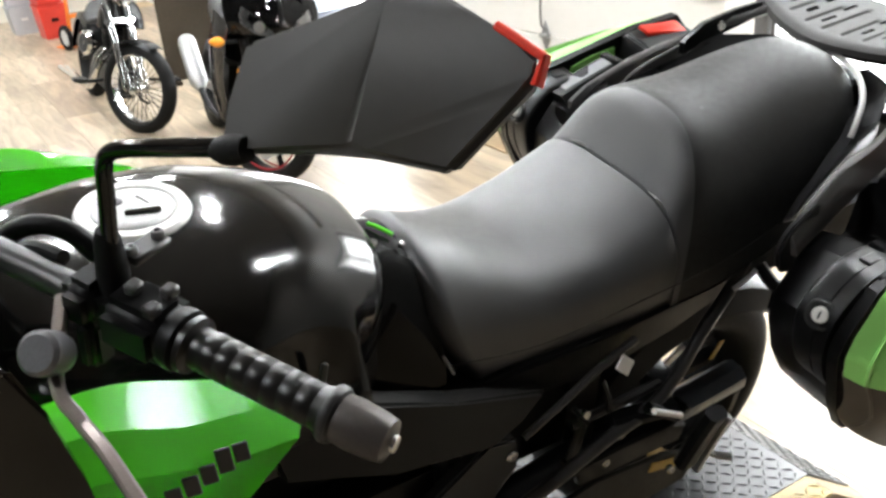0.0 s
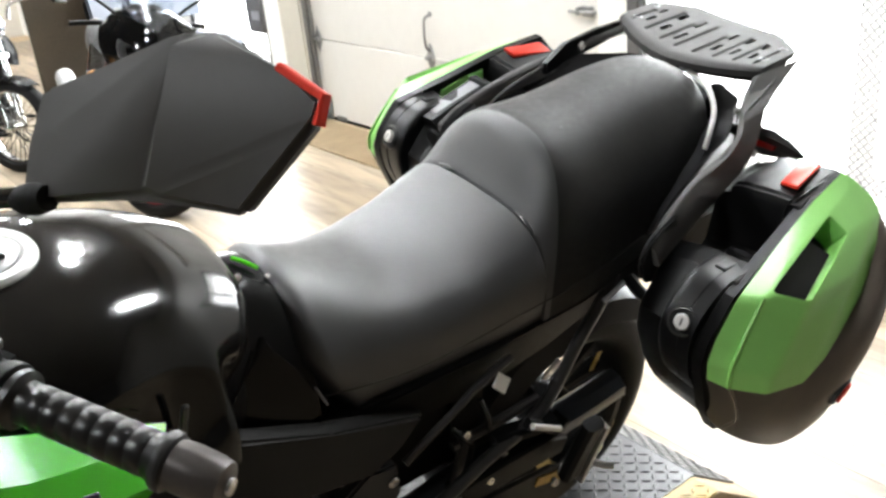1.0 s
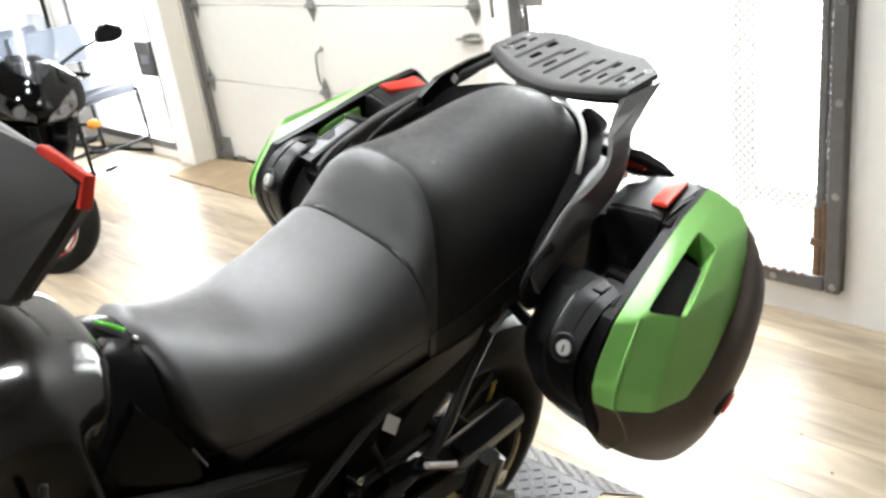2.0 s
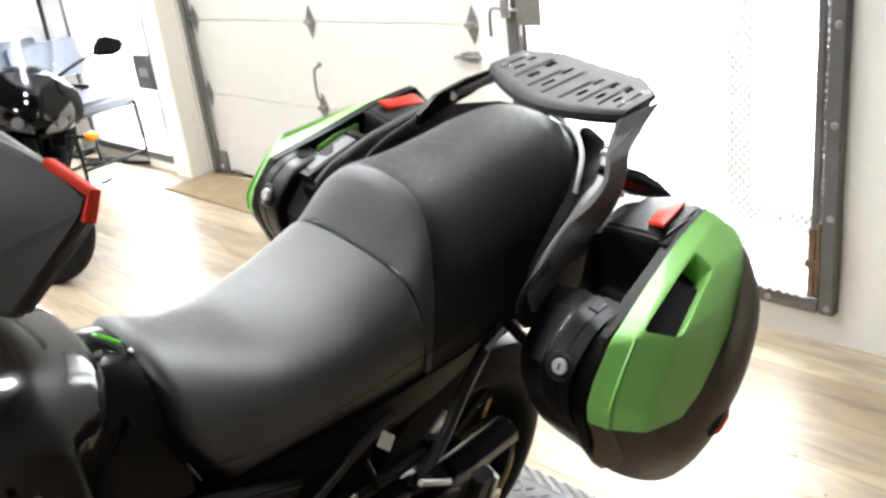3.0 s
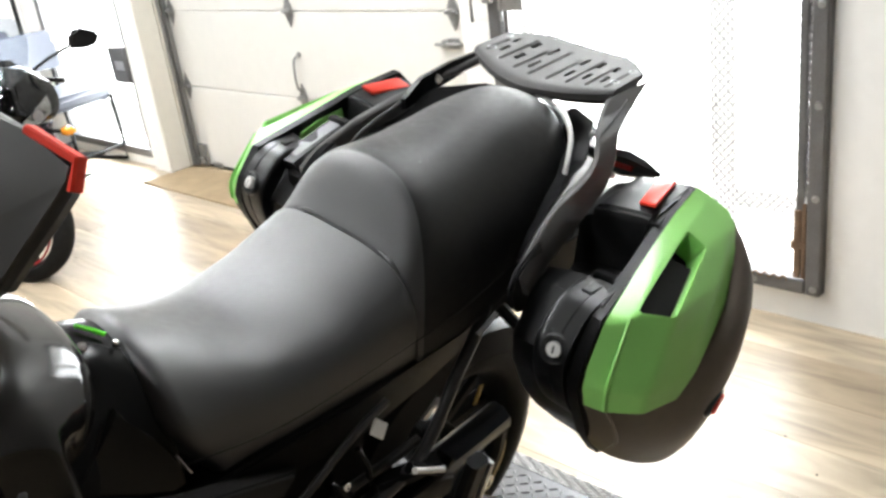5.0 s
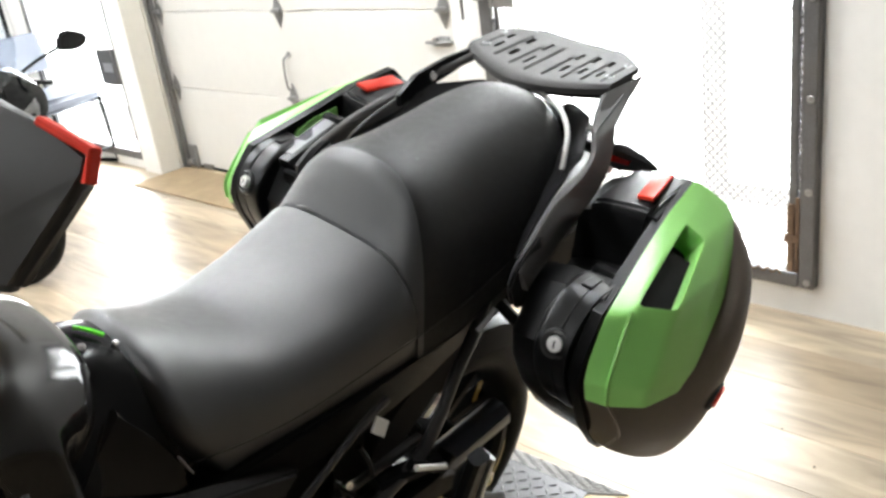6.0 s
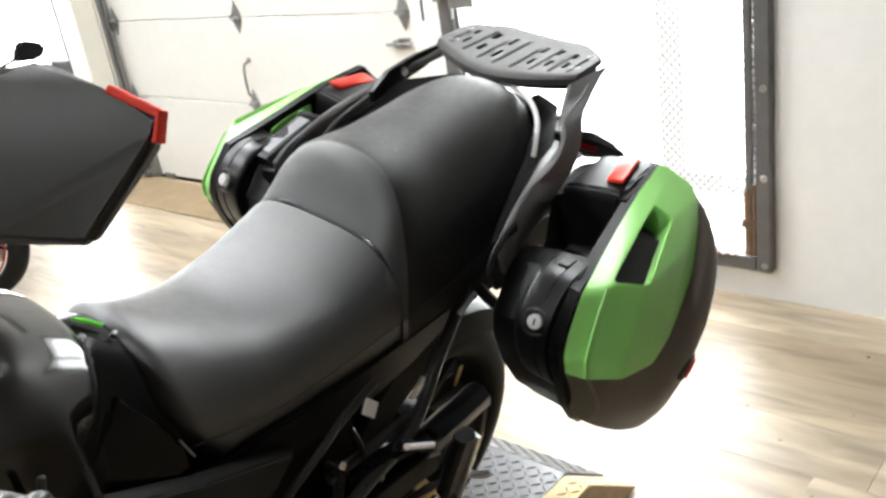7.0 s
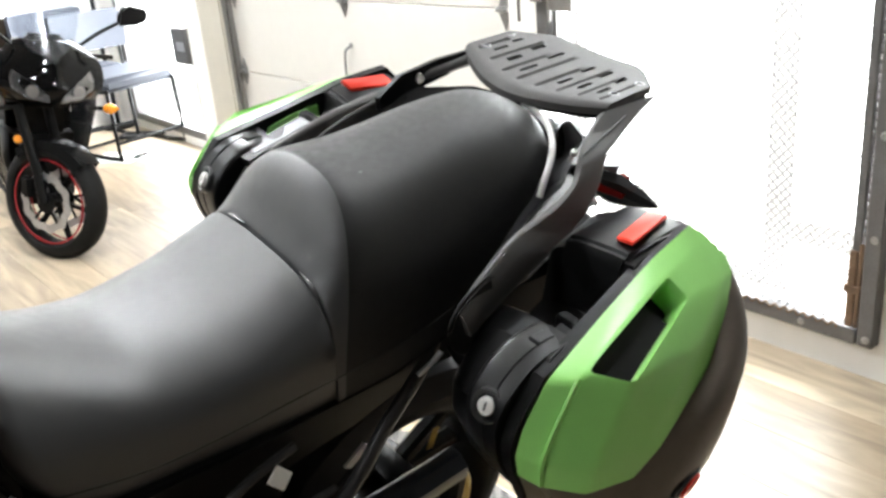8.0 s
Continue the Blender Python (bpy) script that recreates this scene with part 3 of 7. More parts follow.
def plate_sheet(name, y_lo, y_hi, mat, x0, x1, z0, z1, start):
    """One sheet of checker plate, from (x0, z0) to (x1, z1), with raised lozenges in two directions."""
    bm = B()
    d = Vector((x1 - x0, 0, z1 - z0))
    n = Vector((-d.z, 0, d.x)).normalized()
    a, b = Vector((x0, 0, z0)), Vector((x1, 0, z1))
    prism(bm, [(p.x, p.z) for p in (a, b, b + n * 0.005, a + n * 0.005)], y_hi - y_lo, pose(0, y_lo, 0) @ ALONG_Y)
    tilt = math.degrees(math.atan2(-d.z, d.x))
    p, i, u = 0.021, 0, max(0.0, start - x0) + 0.012
    while u < d.length - 0.006:
        j, y = 0, y_lo + 0.012
        while y < y_hi - 0.008:
            m = Matrix.Translation(a + d.normalized() * u + n * 0.005 + Vector((0, y, 0))) @ pose(0, 0, 0, 0, tilt, 0) @ pose(0, 0, 0, 0, 0, 45 if (i + j) % 2 else -45)
            vs = [(-0.0125, 0, -0.0005), (0, -0.0034, -0.0005), (0.0125, 0, -0.0005), (0, 0.0034, -0.0005), (-0.0065, 0, 0.0022), (0.0065, 0, 0.0022)]
            v = [bm.verts.new(m @ Vector(q)) for q in vs]
            for f in ((0, 1, 5, 4), (1, 2, 5), (2, 3, 4, 5), (3, 0, 4)):
                bm.faces.new([v[k] for k in f])
            y += p
            j += 1
        u += p
        i += 1
    return part(name, bm, mat, platform)


plate_sheet("deck_plate", -0.045, 0.612, PLATE, -2.3, CREASE, DECK - 0.0055, DECK - 0.0055, -0.75)
plate_sheet("ramp_plate", -0.045, 0.612, PLATE, CREASE + 0.001, TIP - 0.035, DECK - 0.006, 0.0330, 0)
plate_sheet("yellow_edge", -0.108, -0.047, PLATE_YELLOW, -2.3, CREASE - 0.01, DECK - 0.0055, DECK - 0.0055, -0.75)

# ---- the green touring motorcycle, leaning on its side stand ----
# own axes: x to the rear, y to its right, z up from the tyre's foot
bike = thing("motorcycle", pose(0, 0.172, 0.0485, 12.3, 0, 0), "green and black touring motorcycle with two hard panniers", "motorcycle")

# seat: rider's hollow, step and passenger's pad
SEAT = [
    (-0.449, 0.852, 0.112, 0.690, 2.0), (-0.428, 0.874, 0.150, 0.690, 2.1), (-0.39, 0.855, 0.150, 0.690, 2.2), (-0.34, 0.830, 0.152, 0.690, 2.6), (-0.27, 0.813, 0.157, 0.692, 3.1),
    (-0.19, 0.822, 0.163, 0.698, 3.5), (-0.12, 0.848, 0.167, 0.706, 3.6), (-0.088, 0.866, 0.166, 0.710, 3.5)]
STEP = [
    (-0.080, 0.868, 0.1645, 0.712, 3.4), (-0.068, 0.888, 0.1645, 0.712, 3.1), (-0.052, 0.918, 0.1645, 0.714, 2.8), (-0.036, 0.943, 0.1645, 0.716, 2.65), (-0.022, 0.953, 0.1645, 0.718, 2.55), (-0.010, 0.956, 0.1645, 0.7185, 2.5)]
PAD = [
    (-0.0095, 0.9560, 0.1645, 0.7185, 2.5), (0.05, 0.957, 0.162, 0.722, 2.45), (0.12, 0.965, 0.157, 0.735, 2.4), (0.20, 0.977, 0.147, 0.765, 2.4), (0.26, 0.981, 0.132, 0.800, 2.4),
    (0.305, 0.972, 0.112, 0.840, 2.4), (0.335, 0.954, 0.086, 0.870, 2.3), (0.352, 0.928, 0.054, 0.890, 2.2)]
bm = B()
NOSE = [(-0.449, 0.852, 0.112, 0.690, 2.0), (-0.4475, 0.861, 0.126, 0.690, 2.0), (-0.443, 0.868, 0.138, 0.690, 2.0), (-0.436, 0.872, 0.146, 0.690, 2.03)]
rings = [dome_ring(*r) for r in NOSE + interp(SEAT[1:], 0.012)]
# the front edge runs back towards its foot
for ring in rings:
    for p in ring:
        p.y *= 1 - 0.06 * min(1, max(0, (0.79 - p.z) / 0.09))
        p.x += 0.052 * min(1, max(0, (0.80 - p.z) / 0.10)) ** 1.5 * min(1, max(0, (-0.30 - p.x) / 0.14))
rings += [[Vector((p.x + 0.006, p.y, p.z)).lerp(Vector((p.x + 0.006, p.y * 0.985, p.z - 0.007)), min(1, max(0, (p.z - 0.775) / 0.05))) for p in rings[-1]]]
loft(bm, rings)
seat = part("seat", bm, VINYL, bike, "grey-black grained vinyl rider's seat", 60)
# the lumbar step is a crescent: its rear edge bows forward to the crease at both sides
CROWN = interp(STEP[:-1] + PAD, 0.002)


def crown_point(x, q):
    """Point q of the cross-section of step and pad at x."""
    x = min(max(x, CROWN[0][0]), CROWN[-1][0])
    n = min(int((x - CROWN[0][0]) / (CROWN[1][0] - CROWN[0][0])), len(CROWN) - 2)
    f = (x - CROWN[n][0]) / (CROWN[n + 1][0] - CROWN[n][0])
    row = [a + (b - a) * f for a, b in zip(CROWN[n], CROWN[n + 1])]
    return dome_ring(*row)[q]


def bow(q):
    """Where the step ends, by the point of the cross-section."""
    return -0.018 - 0.054 * abs(math.cos(math.pi * q / 28)) ** 2.2


bm = B()
first = dome_ring(*STEP[0])
rings = [[Vector((p.x - 0.003, p.y, p.z)).lerp(Vector((p.x - 0.003, p.y * 0.985, p.z - 0.006)), min(1, max(0, (p.z - 0.775) / 0.05))) for p in first]]
rings += [[crown_point(-0.080 + (bow(q) + 0.080) * n / 16, q) for q in range(29)] for n in range(17)]
loft(bm, rings)
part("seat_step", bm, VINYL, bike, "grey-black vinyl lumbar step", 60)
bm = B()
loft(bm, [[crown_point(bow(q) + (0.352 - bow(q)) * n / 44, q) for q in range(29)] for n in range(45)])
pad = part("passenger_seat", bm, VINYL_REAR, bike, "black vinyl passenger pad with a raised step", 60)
# two black slivers paint the shade of the crease's dimples before the step
rim_pts = smooth_path(dome_ring(*STEP[0]), 3)
for lo, hi in ((-0.130, -0.084), (0.036, 0.086)):
    run = [p + Vector((-0.004, 0, 0.0)) for p in rim_pts if lo <= p.y <= hi]
    bm = B()
    rings = []
    for k, p in enumerate(run):
        r = 0.0008 + 0.0022 * math.sin(math.pi * k / (len(run) - 1))
        rings.append([p + Vector((1.5 * r * math.cos(a), 0, r * math.sin(a))) for a in [math.pi * i / 4 for i in range(8)]])
    loft(bm, rings)
    part("crease_shade", bm, PRINT_BLACK, seat)
# seam along the skirt of the seat
for s in (-1, 1):
    bm2 = B()
    tube(bm2, [(-0.44, s * 0.136, 0.742), (-0.30, s * 0.156, 0.735), (-0.12, s * 0.1685, 0.757), (0.0, s * 0.1665, 0.765), (0.12, s * 0.158, 0.785)], 0.0009, 6)
    part("skirt_seam", bm2, VINYL_REAR, seat)
part("seat_snag", lathe(B(), [(0.0035, -0.002), (0.003, 0.0006), (0, 0.001)], aim((0.025, -0.053, 0.9497), (0, -0.12, 1)), 8), PRINT_BLACK, pad)
# pale tube drawn as the thin highlight along the pad's rear edge
bm = B()
EDGE = ((0.246, 0.150, 0.893), (0.262, 0.142, 0.915), (0.284, 0.128, 0.932), (0.304, 0.108, 0.944), (0.322, 0.080, 0.953), (0.336, 0.040, 0.957), (0.340, 0.0, 0.958))
tube(bm, [(x, -y, z) for x, y, z in EDGE] + [(0.338, 0.05, 0.940), (0.325, 0.10, 0.920)], 0.0045, 8)
part("rear_edge_highlight", bm, TAG_WHITE, bike, "pale strip standing for the highlight behind the seat")

# tank
TANK = [(-0.96, 0.930, 0.12, 0.80, 2.2), (-0.93, 0.962, 0.165, 0.79, 2.4), (-0.86, 0.982, 0.205, 0.78, 2.6), (-0.76, 0.985, 0.225, 0.78, 2.6), (-0.68, 0.980, 0.222, 0.775, 2.6),
        (-0.62, 0.968, 0.210, 0.772, 2.5), (-0.58, 0.957, 0.203, 0.772, 2.4), (-0.550, 0.946, 0.196, 0.773, 2.3), (-0.520, 0.930, 0.188, 0.774, 2.3), (-0.504, 0.920, 0.183, 0.775, 2.3), (-0.497, 0.914, 0.178, 0.776, 2.3), (-0.493, 0.904, 0.168, 0.778, 2.3)]
rings = [dome_ring(*r, k=48) for r in interp(TANK, 0.009)]
# the rear edge is cut forward on its way down; knee hollow on both sides
for ring in rings:
    peak = max(p.z for p in ring)
    for p in ring:
        f, d = min(1.0, max(0.0, (p.x + 0.58) / 0.085)) ** 1.5, min(0.08, peak - p.z)
        p.x -= f * (0.4 * d + 9 * d * d)
        u, v = (p.x + 0.655) / 0.125, (p.z - 0.852) / 0.070
        d = max(0.0, 1 - u * u - v * v)
        p.y *= 1 - 0.085 * d * d * (3 - 2 * d)
tank = part("tank", loft(B(), rings), GLOSS_BLACK, bike, "gloss black fuel tank", 60)
TOPM = pose(-0.741, 0, 0.9850, 0, 3, 0) @ Matrix.Diagonal((1.06, 1.06, 1, 1))
part("filler_ring", lathe(B(), [(0.040, -0.004), (0.054, -0.003), (0.0555, 0.001), (0.053, 0.0055), (0.049, 0.0065), (0.043, 0.0060), (0.0405, 0.003)], TOPM, 40), LOCK_ZINC, tank, "pale polished filler ring")
cap = part("filler_cap", lathe(B(), [(0.0395, 0.0), (0.0395, 0.0050), (0.0375, 0.0062), (0.028, 0.0072), (0.0, 0.0078)], TOPM, 36), GALV, tank, "pale grey metal fuel cap")
bm = B()
box(bm, (-0.0045, -0.017, 0.0066), (0.0045, 0.017, 0.0095), 0.0015, TOPM @ pose(0.006, -0.014, 0, 0, 0, 80), 2)
part("key_flap", bm, GLOSS_BLACK, cap, "black key slot cover")
bm = B()
box(bm, (-0.0008, -0.010, 0.0070), (0.0008, 0.010, 0.0083), 0.0003, TOPM @ pose(0.012, 0.008, 0, 0, 0, 20))
lathe(bm, [(0.006, 0.0070), (0.0055, 0.0086), (0.0, 0.0088)], TOPM @ pose(-0.012, 0.013, 0), 14)
part("cap_marking", bm, TUBE_GREY, cap)
# knee pad slot on the side of the tank
for s in (-1, 1):
    part("tank_slot", box(B(), (-0.004, -0.003, -0.018), (0.004, 0.003, 0.018), 0.002, pose(-0.628, s * 0.1995, 0.862, s * 6, 12, s * 8)), PRINT_BLACK, tank)

# gloss trim between tank and seat, with its small green strip
bm = B()
TR = [(-0.62, 0.850, 0.166, 0.700, 2.2), (-0.575, 0.868, 0.156, 0.700, 2.2), (-0.535, 0.880, 0.146, 0.700, 2.2), (-0.505, 0.885, 0.135, 0.700, 2.1), (-0.47, 0.880, 0.128, 0.695, 2.1), (-0.432, 0.864, 0.128, 0.690, 2.1)]
loft(bm, [dome_ring(*r) for r in interp(TR, 0.015)])
trim_rear = part("tank_trim", bm, GLOSS_SOFT, bike, "gloss black trim between tank and seat")
for s in (-1, 1):
    # polished lower facet with a pointed top, and a bright clip beside the seat
    face = [(-0.487, 0.104, 0.835), (-0.474, 0.118, 0.806), (-0.456, 0.134, 0.787), (-0.443, 0.143, 0.762), (-0.440, 0.150, 0.725), (-0.62, 0.158, 0.725), (-0.585, 0.146, 0.764), (-0.515, 0.119, 0.808)]
    bm = B()
    loft(bm, [[Vector((x, s * (y - 0.03), z)) for x, y, z in face], [Vector((x, s * y, z)) for x, y, z in face]])
    bmesh.ops.bevel(bm, geom=bm.edges[:], offset=0.003, segments=2, affect="EDGES", clamp_overlap=True)
    part("lower_facet", bm, GLOSS_BLACK, trim_rear, "polished black lower facet")
    bm = B()
    sweep(bm, [(-0.446, s * 0.1435, 0.768), (-0.441, s * 0.147, 0.755), (-0.435, s * 0.150, 0.740)], rect(0.003, 0.005), (0, s, 0))
    part("clip", bm, BAR_GREY, trim_rear, "small bright clip")
    bm = B()
    tube(bm, [(-0.507, s * 0.110, 0.832), (-0.535, s * 0.130, 0.808), (-0.565, s * 0.143, 0.784)], 0.0022, 6)
    part("edge_bead", bm, GLOSS_BLACK, trim_rear)
bm = B()
sweep(bm, [(-0.471, 0.001, 0.8850), (-0.461, -0.013, 0.8830), (-0.450, -0.026, 0.8770)], rect(0.005, 0.004), (0, 0, 1))
part("green_strip", bm, FAIRING_GREEN, trim_rear, "green strip")
bolt(trim_rear, (-0.447, -0.041, 0.8705), (0.2, -0.5, 1), 0.004)
bolt(trim_rear, (-0.482, -0.034, 0.8795), (0, -0.6, 1), 0.0058)

# frame spar, dark knee cover and side panels
for s in (-1, 1):
    bm = B()
    sweep(bm, [(-0.98, s * 0.10, 0.86), (-0.80, s * 0.16, 0.80), (-0.64, s * 0.165, 0.775), (-0.52, s * 0.15, 0.72), (-0.44, s * 0.14, 0.60), (-0.42, s * 0.13, 0.45)], rect(0.035, 0.06), (0, s, 0.2))
    part("frame_spar", bm, TUBE_GREY, bike)
    bm = B()
    outer = [(-0.70, 0.205, 0.825), (-0.61, 0.196, 0.812), (-0.45, 0.186, 0.725), (-0.30, 0.176, 0.668), (-0.345, 0.185, 0.640), (-0.40, 0.195, 0.628), (-0.55, 0.215, 0.690), (-0.69, 0.235, 0.770)]
    top = [Vector((x, s * y, z)) for x, y, z in outer]
    low = [Vector((x, s * (y - 0.03), z)) for x, y, z in outer]
    loft(bm, [low, top])
    bmesh.ops.bevel(bm, geom=bm.edges[:], offset=0.005, segments=2, affect="EDGES", clamp_overlap=True)
    part("side_cover", bm, SIDE_PLASTIC, bike, "dark satin side cover")
    bm = B()
    outer = [(-0.40, 0.190, 0.632), (-0.352, 0.186, 0.615), (-0.345, 0.186, 0.560), (-0.42, 0.20, 0.50), (-0.52, 0.205, 0.50), (-0.50, 0.20, 0.58)]
    loft(bm, [[Vector((x, s * (y - 0.02), z)) for x, y, z in outer], [Vector((x, s * y, z)) for x, y, z in outer]])
    bmesh.ops.bevel(bm, geom=bm.edges[:], offset=0.004, segments=2, affect="EDGES", clamp_overlap=True)
    part("heel_plate", bm, DARK_PLASTIC, bike)
    bolt(bike, (-0.362, s * 0.1885, 0.592), (0, s, 0), 0.009)
    # flank under the passenger pad
    bm = B()
    sect = [(-0.44, 0.150, 0.700), (-0.20, 0.168, 0.712), (0.0, 0.166, 0.722), (0.13, 0.160, 0.742), (0.24, 0.145, 0.79), (0.25, 0.140, 0.765), (0.10, 0.150, 0.690), (-0.05, 0.152, 0.655), (-0.18, 0.158, 0.640), (-0.30, 0.162, 0.645)]
    loft(bm, [[Vector((x, s * (y - 0.05), z)) for x, y, z in sect], [Vector((x, s * y, z)) for x, y, z in sect]])
    bmesh.ops.bevel(bm, geom=bm.edges[:], offset=0.006, segments=2, affect="EDGES", clamp_overlap=True)
    part("rear_flank", bm, SATIN_BLACK, bike)
    # tail cowl beside the pale edge highlight
    bm = B()
    sect = [(0.13, 0.170, 0.80), (0.165, 0.173, 0.85), (0.223, 0.177, 0.902), (0.262, 0.178, 0.920), (0.285, 0.162, 0.940), (0.363, 0.119, 0.938), (0.403, 0.044, 0.932), (0.445, 0.03, 0.910), (0.49, 0.05, 0.86), (0.47, 0.06, 0.80), (0.36, 0.12, 0.78), (0.24, 0.155, 0.77)]
    loft(bm, [[Vector((x, s * 0.01, z - 0.06)) for x, y, z in sect], [Vector((x, s * (y - 0.035), z - 0.04)) for x, y, z in sect], [Vector((x, s * y, z)) for x, y, z in sect]])
    bmesh.ops.bevel(bm, geom=bm.edges[:], offset=0.004, segments=2, affect="EDGES", clamp_overlap=True)
    part("tail_cowl", bm, DARK_PLASTIC, bike)

# engine and gearbox mass between the covers
bm = B()
box(bm, (-0.95, -0.17, 0.22), (-0.42, 0.17, 0.66), 0.05, seg=2)
box(bm, (-0.62, -0.135, 0.24), (-0.30, 0.135, 0.50), 0.04, seg=2)
lathe(bm, [(0.09, 0), (0.10, 0.02), (0.09, 0.05), (0.06, 0.06), (0, 0.06)], aim((-0.52, -0.15, 0.40), (0, -1, 0)), 24)
part("engine", bm, SATIN_BLACK, bike)
bm = B()
box(bm, (-0.42, -0.10, 0.42), (-0.10, 0.10, 0.70), 0.03, seg=2)
box(bm, (-0.16, -0.112, 0.60), (0.03, 0.112, 0.72), 0.03, seg=2)
box(bm, (-0.22, -0.112, 0.44), (-0.155, 0.112, 0.62), 0.02, seg=2)
part("battery_tray", bm, SATIN_BLACK, bike)

# rack, grab rails
bm = B()


def rack_x(u, front):
    """Front and rear edges of the rack over its width, u from -1 to 1."""
    return 0.318 + 0.066 * abs(u) ** 1.7 if front else 0.552 - 0.060 * max(0.0, abs(u) - 0.55) ** 1.3 / 0.354


def rack_point(u, v, drop=0.0):
    """A point of the rack's top: u across, v from its front to its rear edge."""
    x = rack_x(u, True) + (rack_x(u, False) - rack_x(u, True)) * v
    lip = max(0.0, 0.10 - v) / 0.10
    return Vector((x, 0.024 + 0.149 * u + 0.12 * (x - 0.43), 0.987 - 0.006 * (1 - u * u) - 0.006 * lip ** 2 - drop))


NU, NV = 84, 40
SLOT_COLS = (-0.75, -0.54, -0.33, 0.15, 0.42, 0.70)
GROOVES = (-0.86, -0.64, -0.43, -0.20, 0.03, 0.28, 0.56, 0.85)


def in_slot(i, j):
    u, v = -1 + 2 * (i + 0.5) / NU, (j + 0.5) / NV
    for k, cu in enumerate(SLOT_COLS):
        e = abs(cu) ** 1.5
        if abs(u - cu - 0.02) < 0.026 and 0.28 + 0.05 * e < v < 0.44 + 0.04 * e:
            return True
        if abs(u - cu - 0.07) < 0.026 and 0.60 < v < 0.77 - 0.05 * e:
            return True
    return False


def groove_depth(u, v):
    for k, cu in enumerate(GROOVES):
        if abs(u - cu) < 0.020 and 0.16 < v < 0.80 - 0.14 * (k % 2):
            return 0.0032
    return 0.0


grid_t = [[bm.verts.new(rack_point(-1 + 2 * i / NU, j / NV, groove_depth(-1 + 2 * i / NU, j / NV))) for j in range(NV + 1)] for i in range(NU + 1)]
grid_b = [[bm.verts.new(rack_point(-1 + 2 * i / NU, j / NV, 0.010)) for j in range(NV + 1)] for i in range(NU + 1)]
hole = [[in_slot(i, j) for j in range(NV)] for i in range(NU)]
for i in range(NU):
    for j in range(NV):
        if hole[i][j]:
            continue
        bm.faces.new((grid_t[i][j], grid_t[i + 1][j], grid_t[i + 1][j + 1], grid_t[i][j + 1]))
        bm.faces.new((grid_b[i][j], grid_b[i][j + 1], grid_b[i + 1][j + 1], grid_b[i + 1][j]))
        for di, dj, e0, e1 in ((-1, 0, (i, j), (i, j + 1)), (1, 0, (i + 1, j + 1), (i + 1, j)), (0, -1, (i + 1, j), (i, j)), (0, 1, (i, j + 1), (i + 1, j + 1))):
            a, b = i + di, j + dj
            if not (0 <= a < NU and 0 <= b < NV) or hole[a][b]:
                bm.faces.new((grid_t[e0[0]][e0[1]], grid_t[e1[0]][e1[1]], grid_b[e1[0]][e1[1]], grid_b[e0[0]][e0[1]]))
bmesh.ops.delete(bm, geom=[v for v in bm.verts if not v.link_faces], context="VERTS")
rack = part("rear_rack", bm, RACK_GREY, bike, "dark cast luggage rack with slots", 30)
bm = B()
loft(bm, [[rack_point(u * 0.93, 0.06 if fr else 0.95, dz) for u, fr in [(-1 + i / 8, True) for i in range(17)] + [(1 - i / 8, False) for i in range(17)]] for dz in (0.024, 0.016)])
part("rack_underside", bm, SATIN_BLACK, rack)
for p in ((0.489, -0.100), (0.424, -0.107), (0.482, 0.168), (0.408, 0.146)):
    bm = B()
    lathe(bm, [(0.0085, 0.0), (0.0085, 0.0012), (0.0055, 0.0020), (0.0052, -0.001), (0, -0.001)], pose(p[0], p[1], 0.9845), 14)
    part("bolt", bm, BAR_GREY, rack)
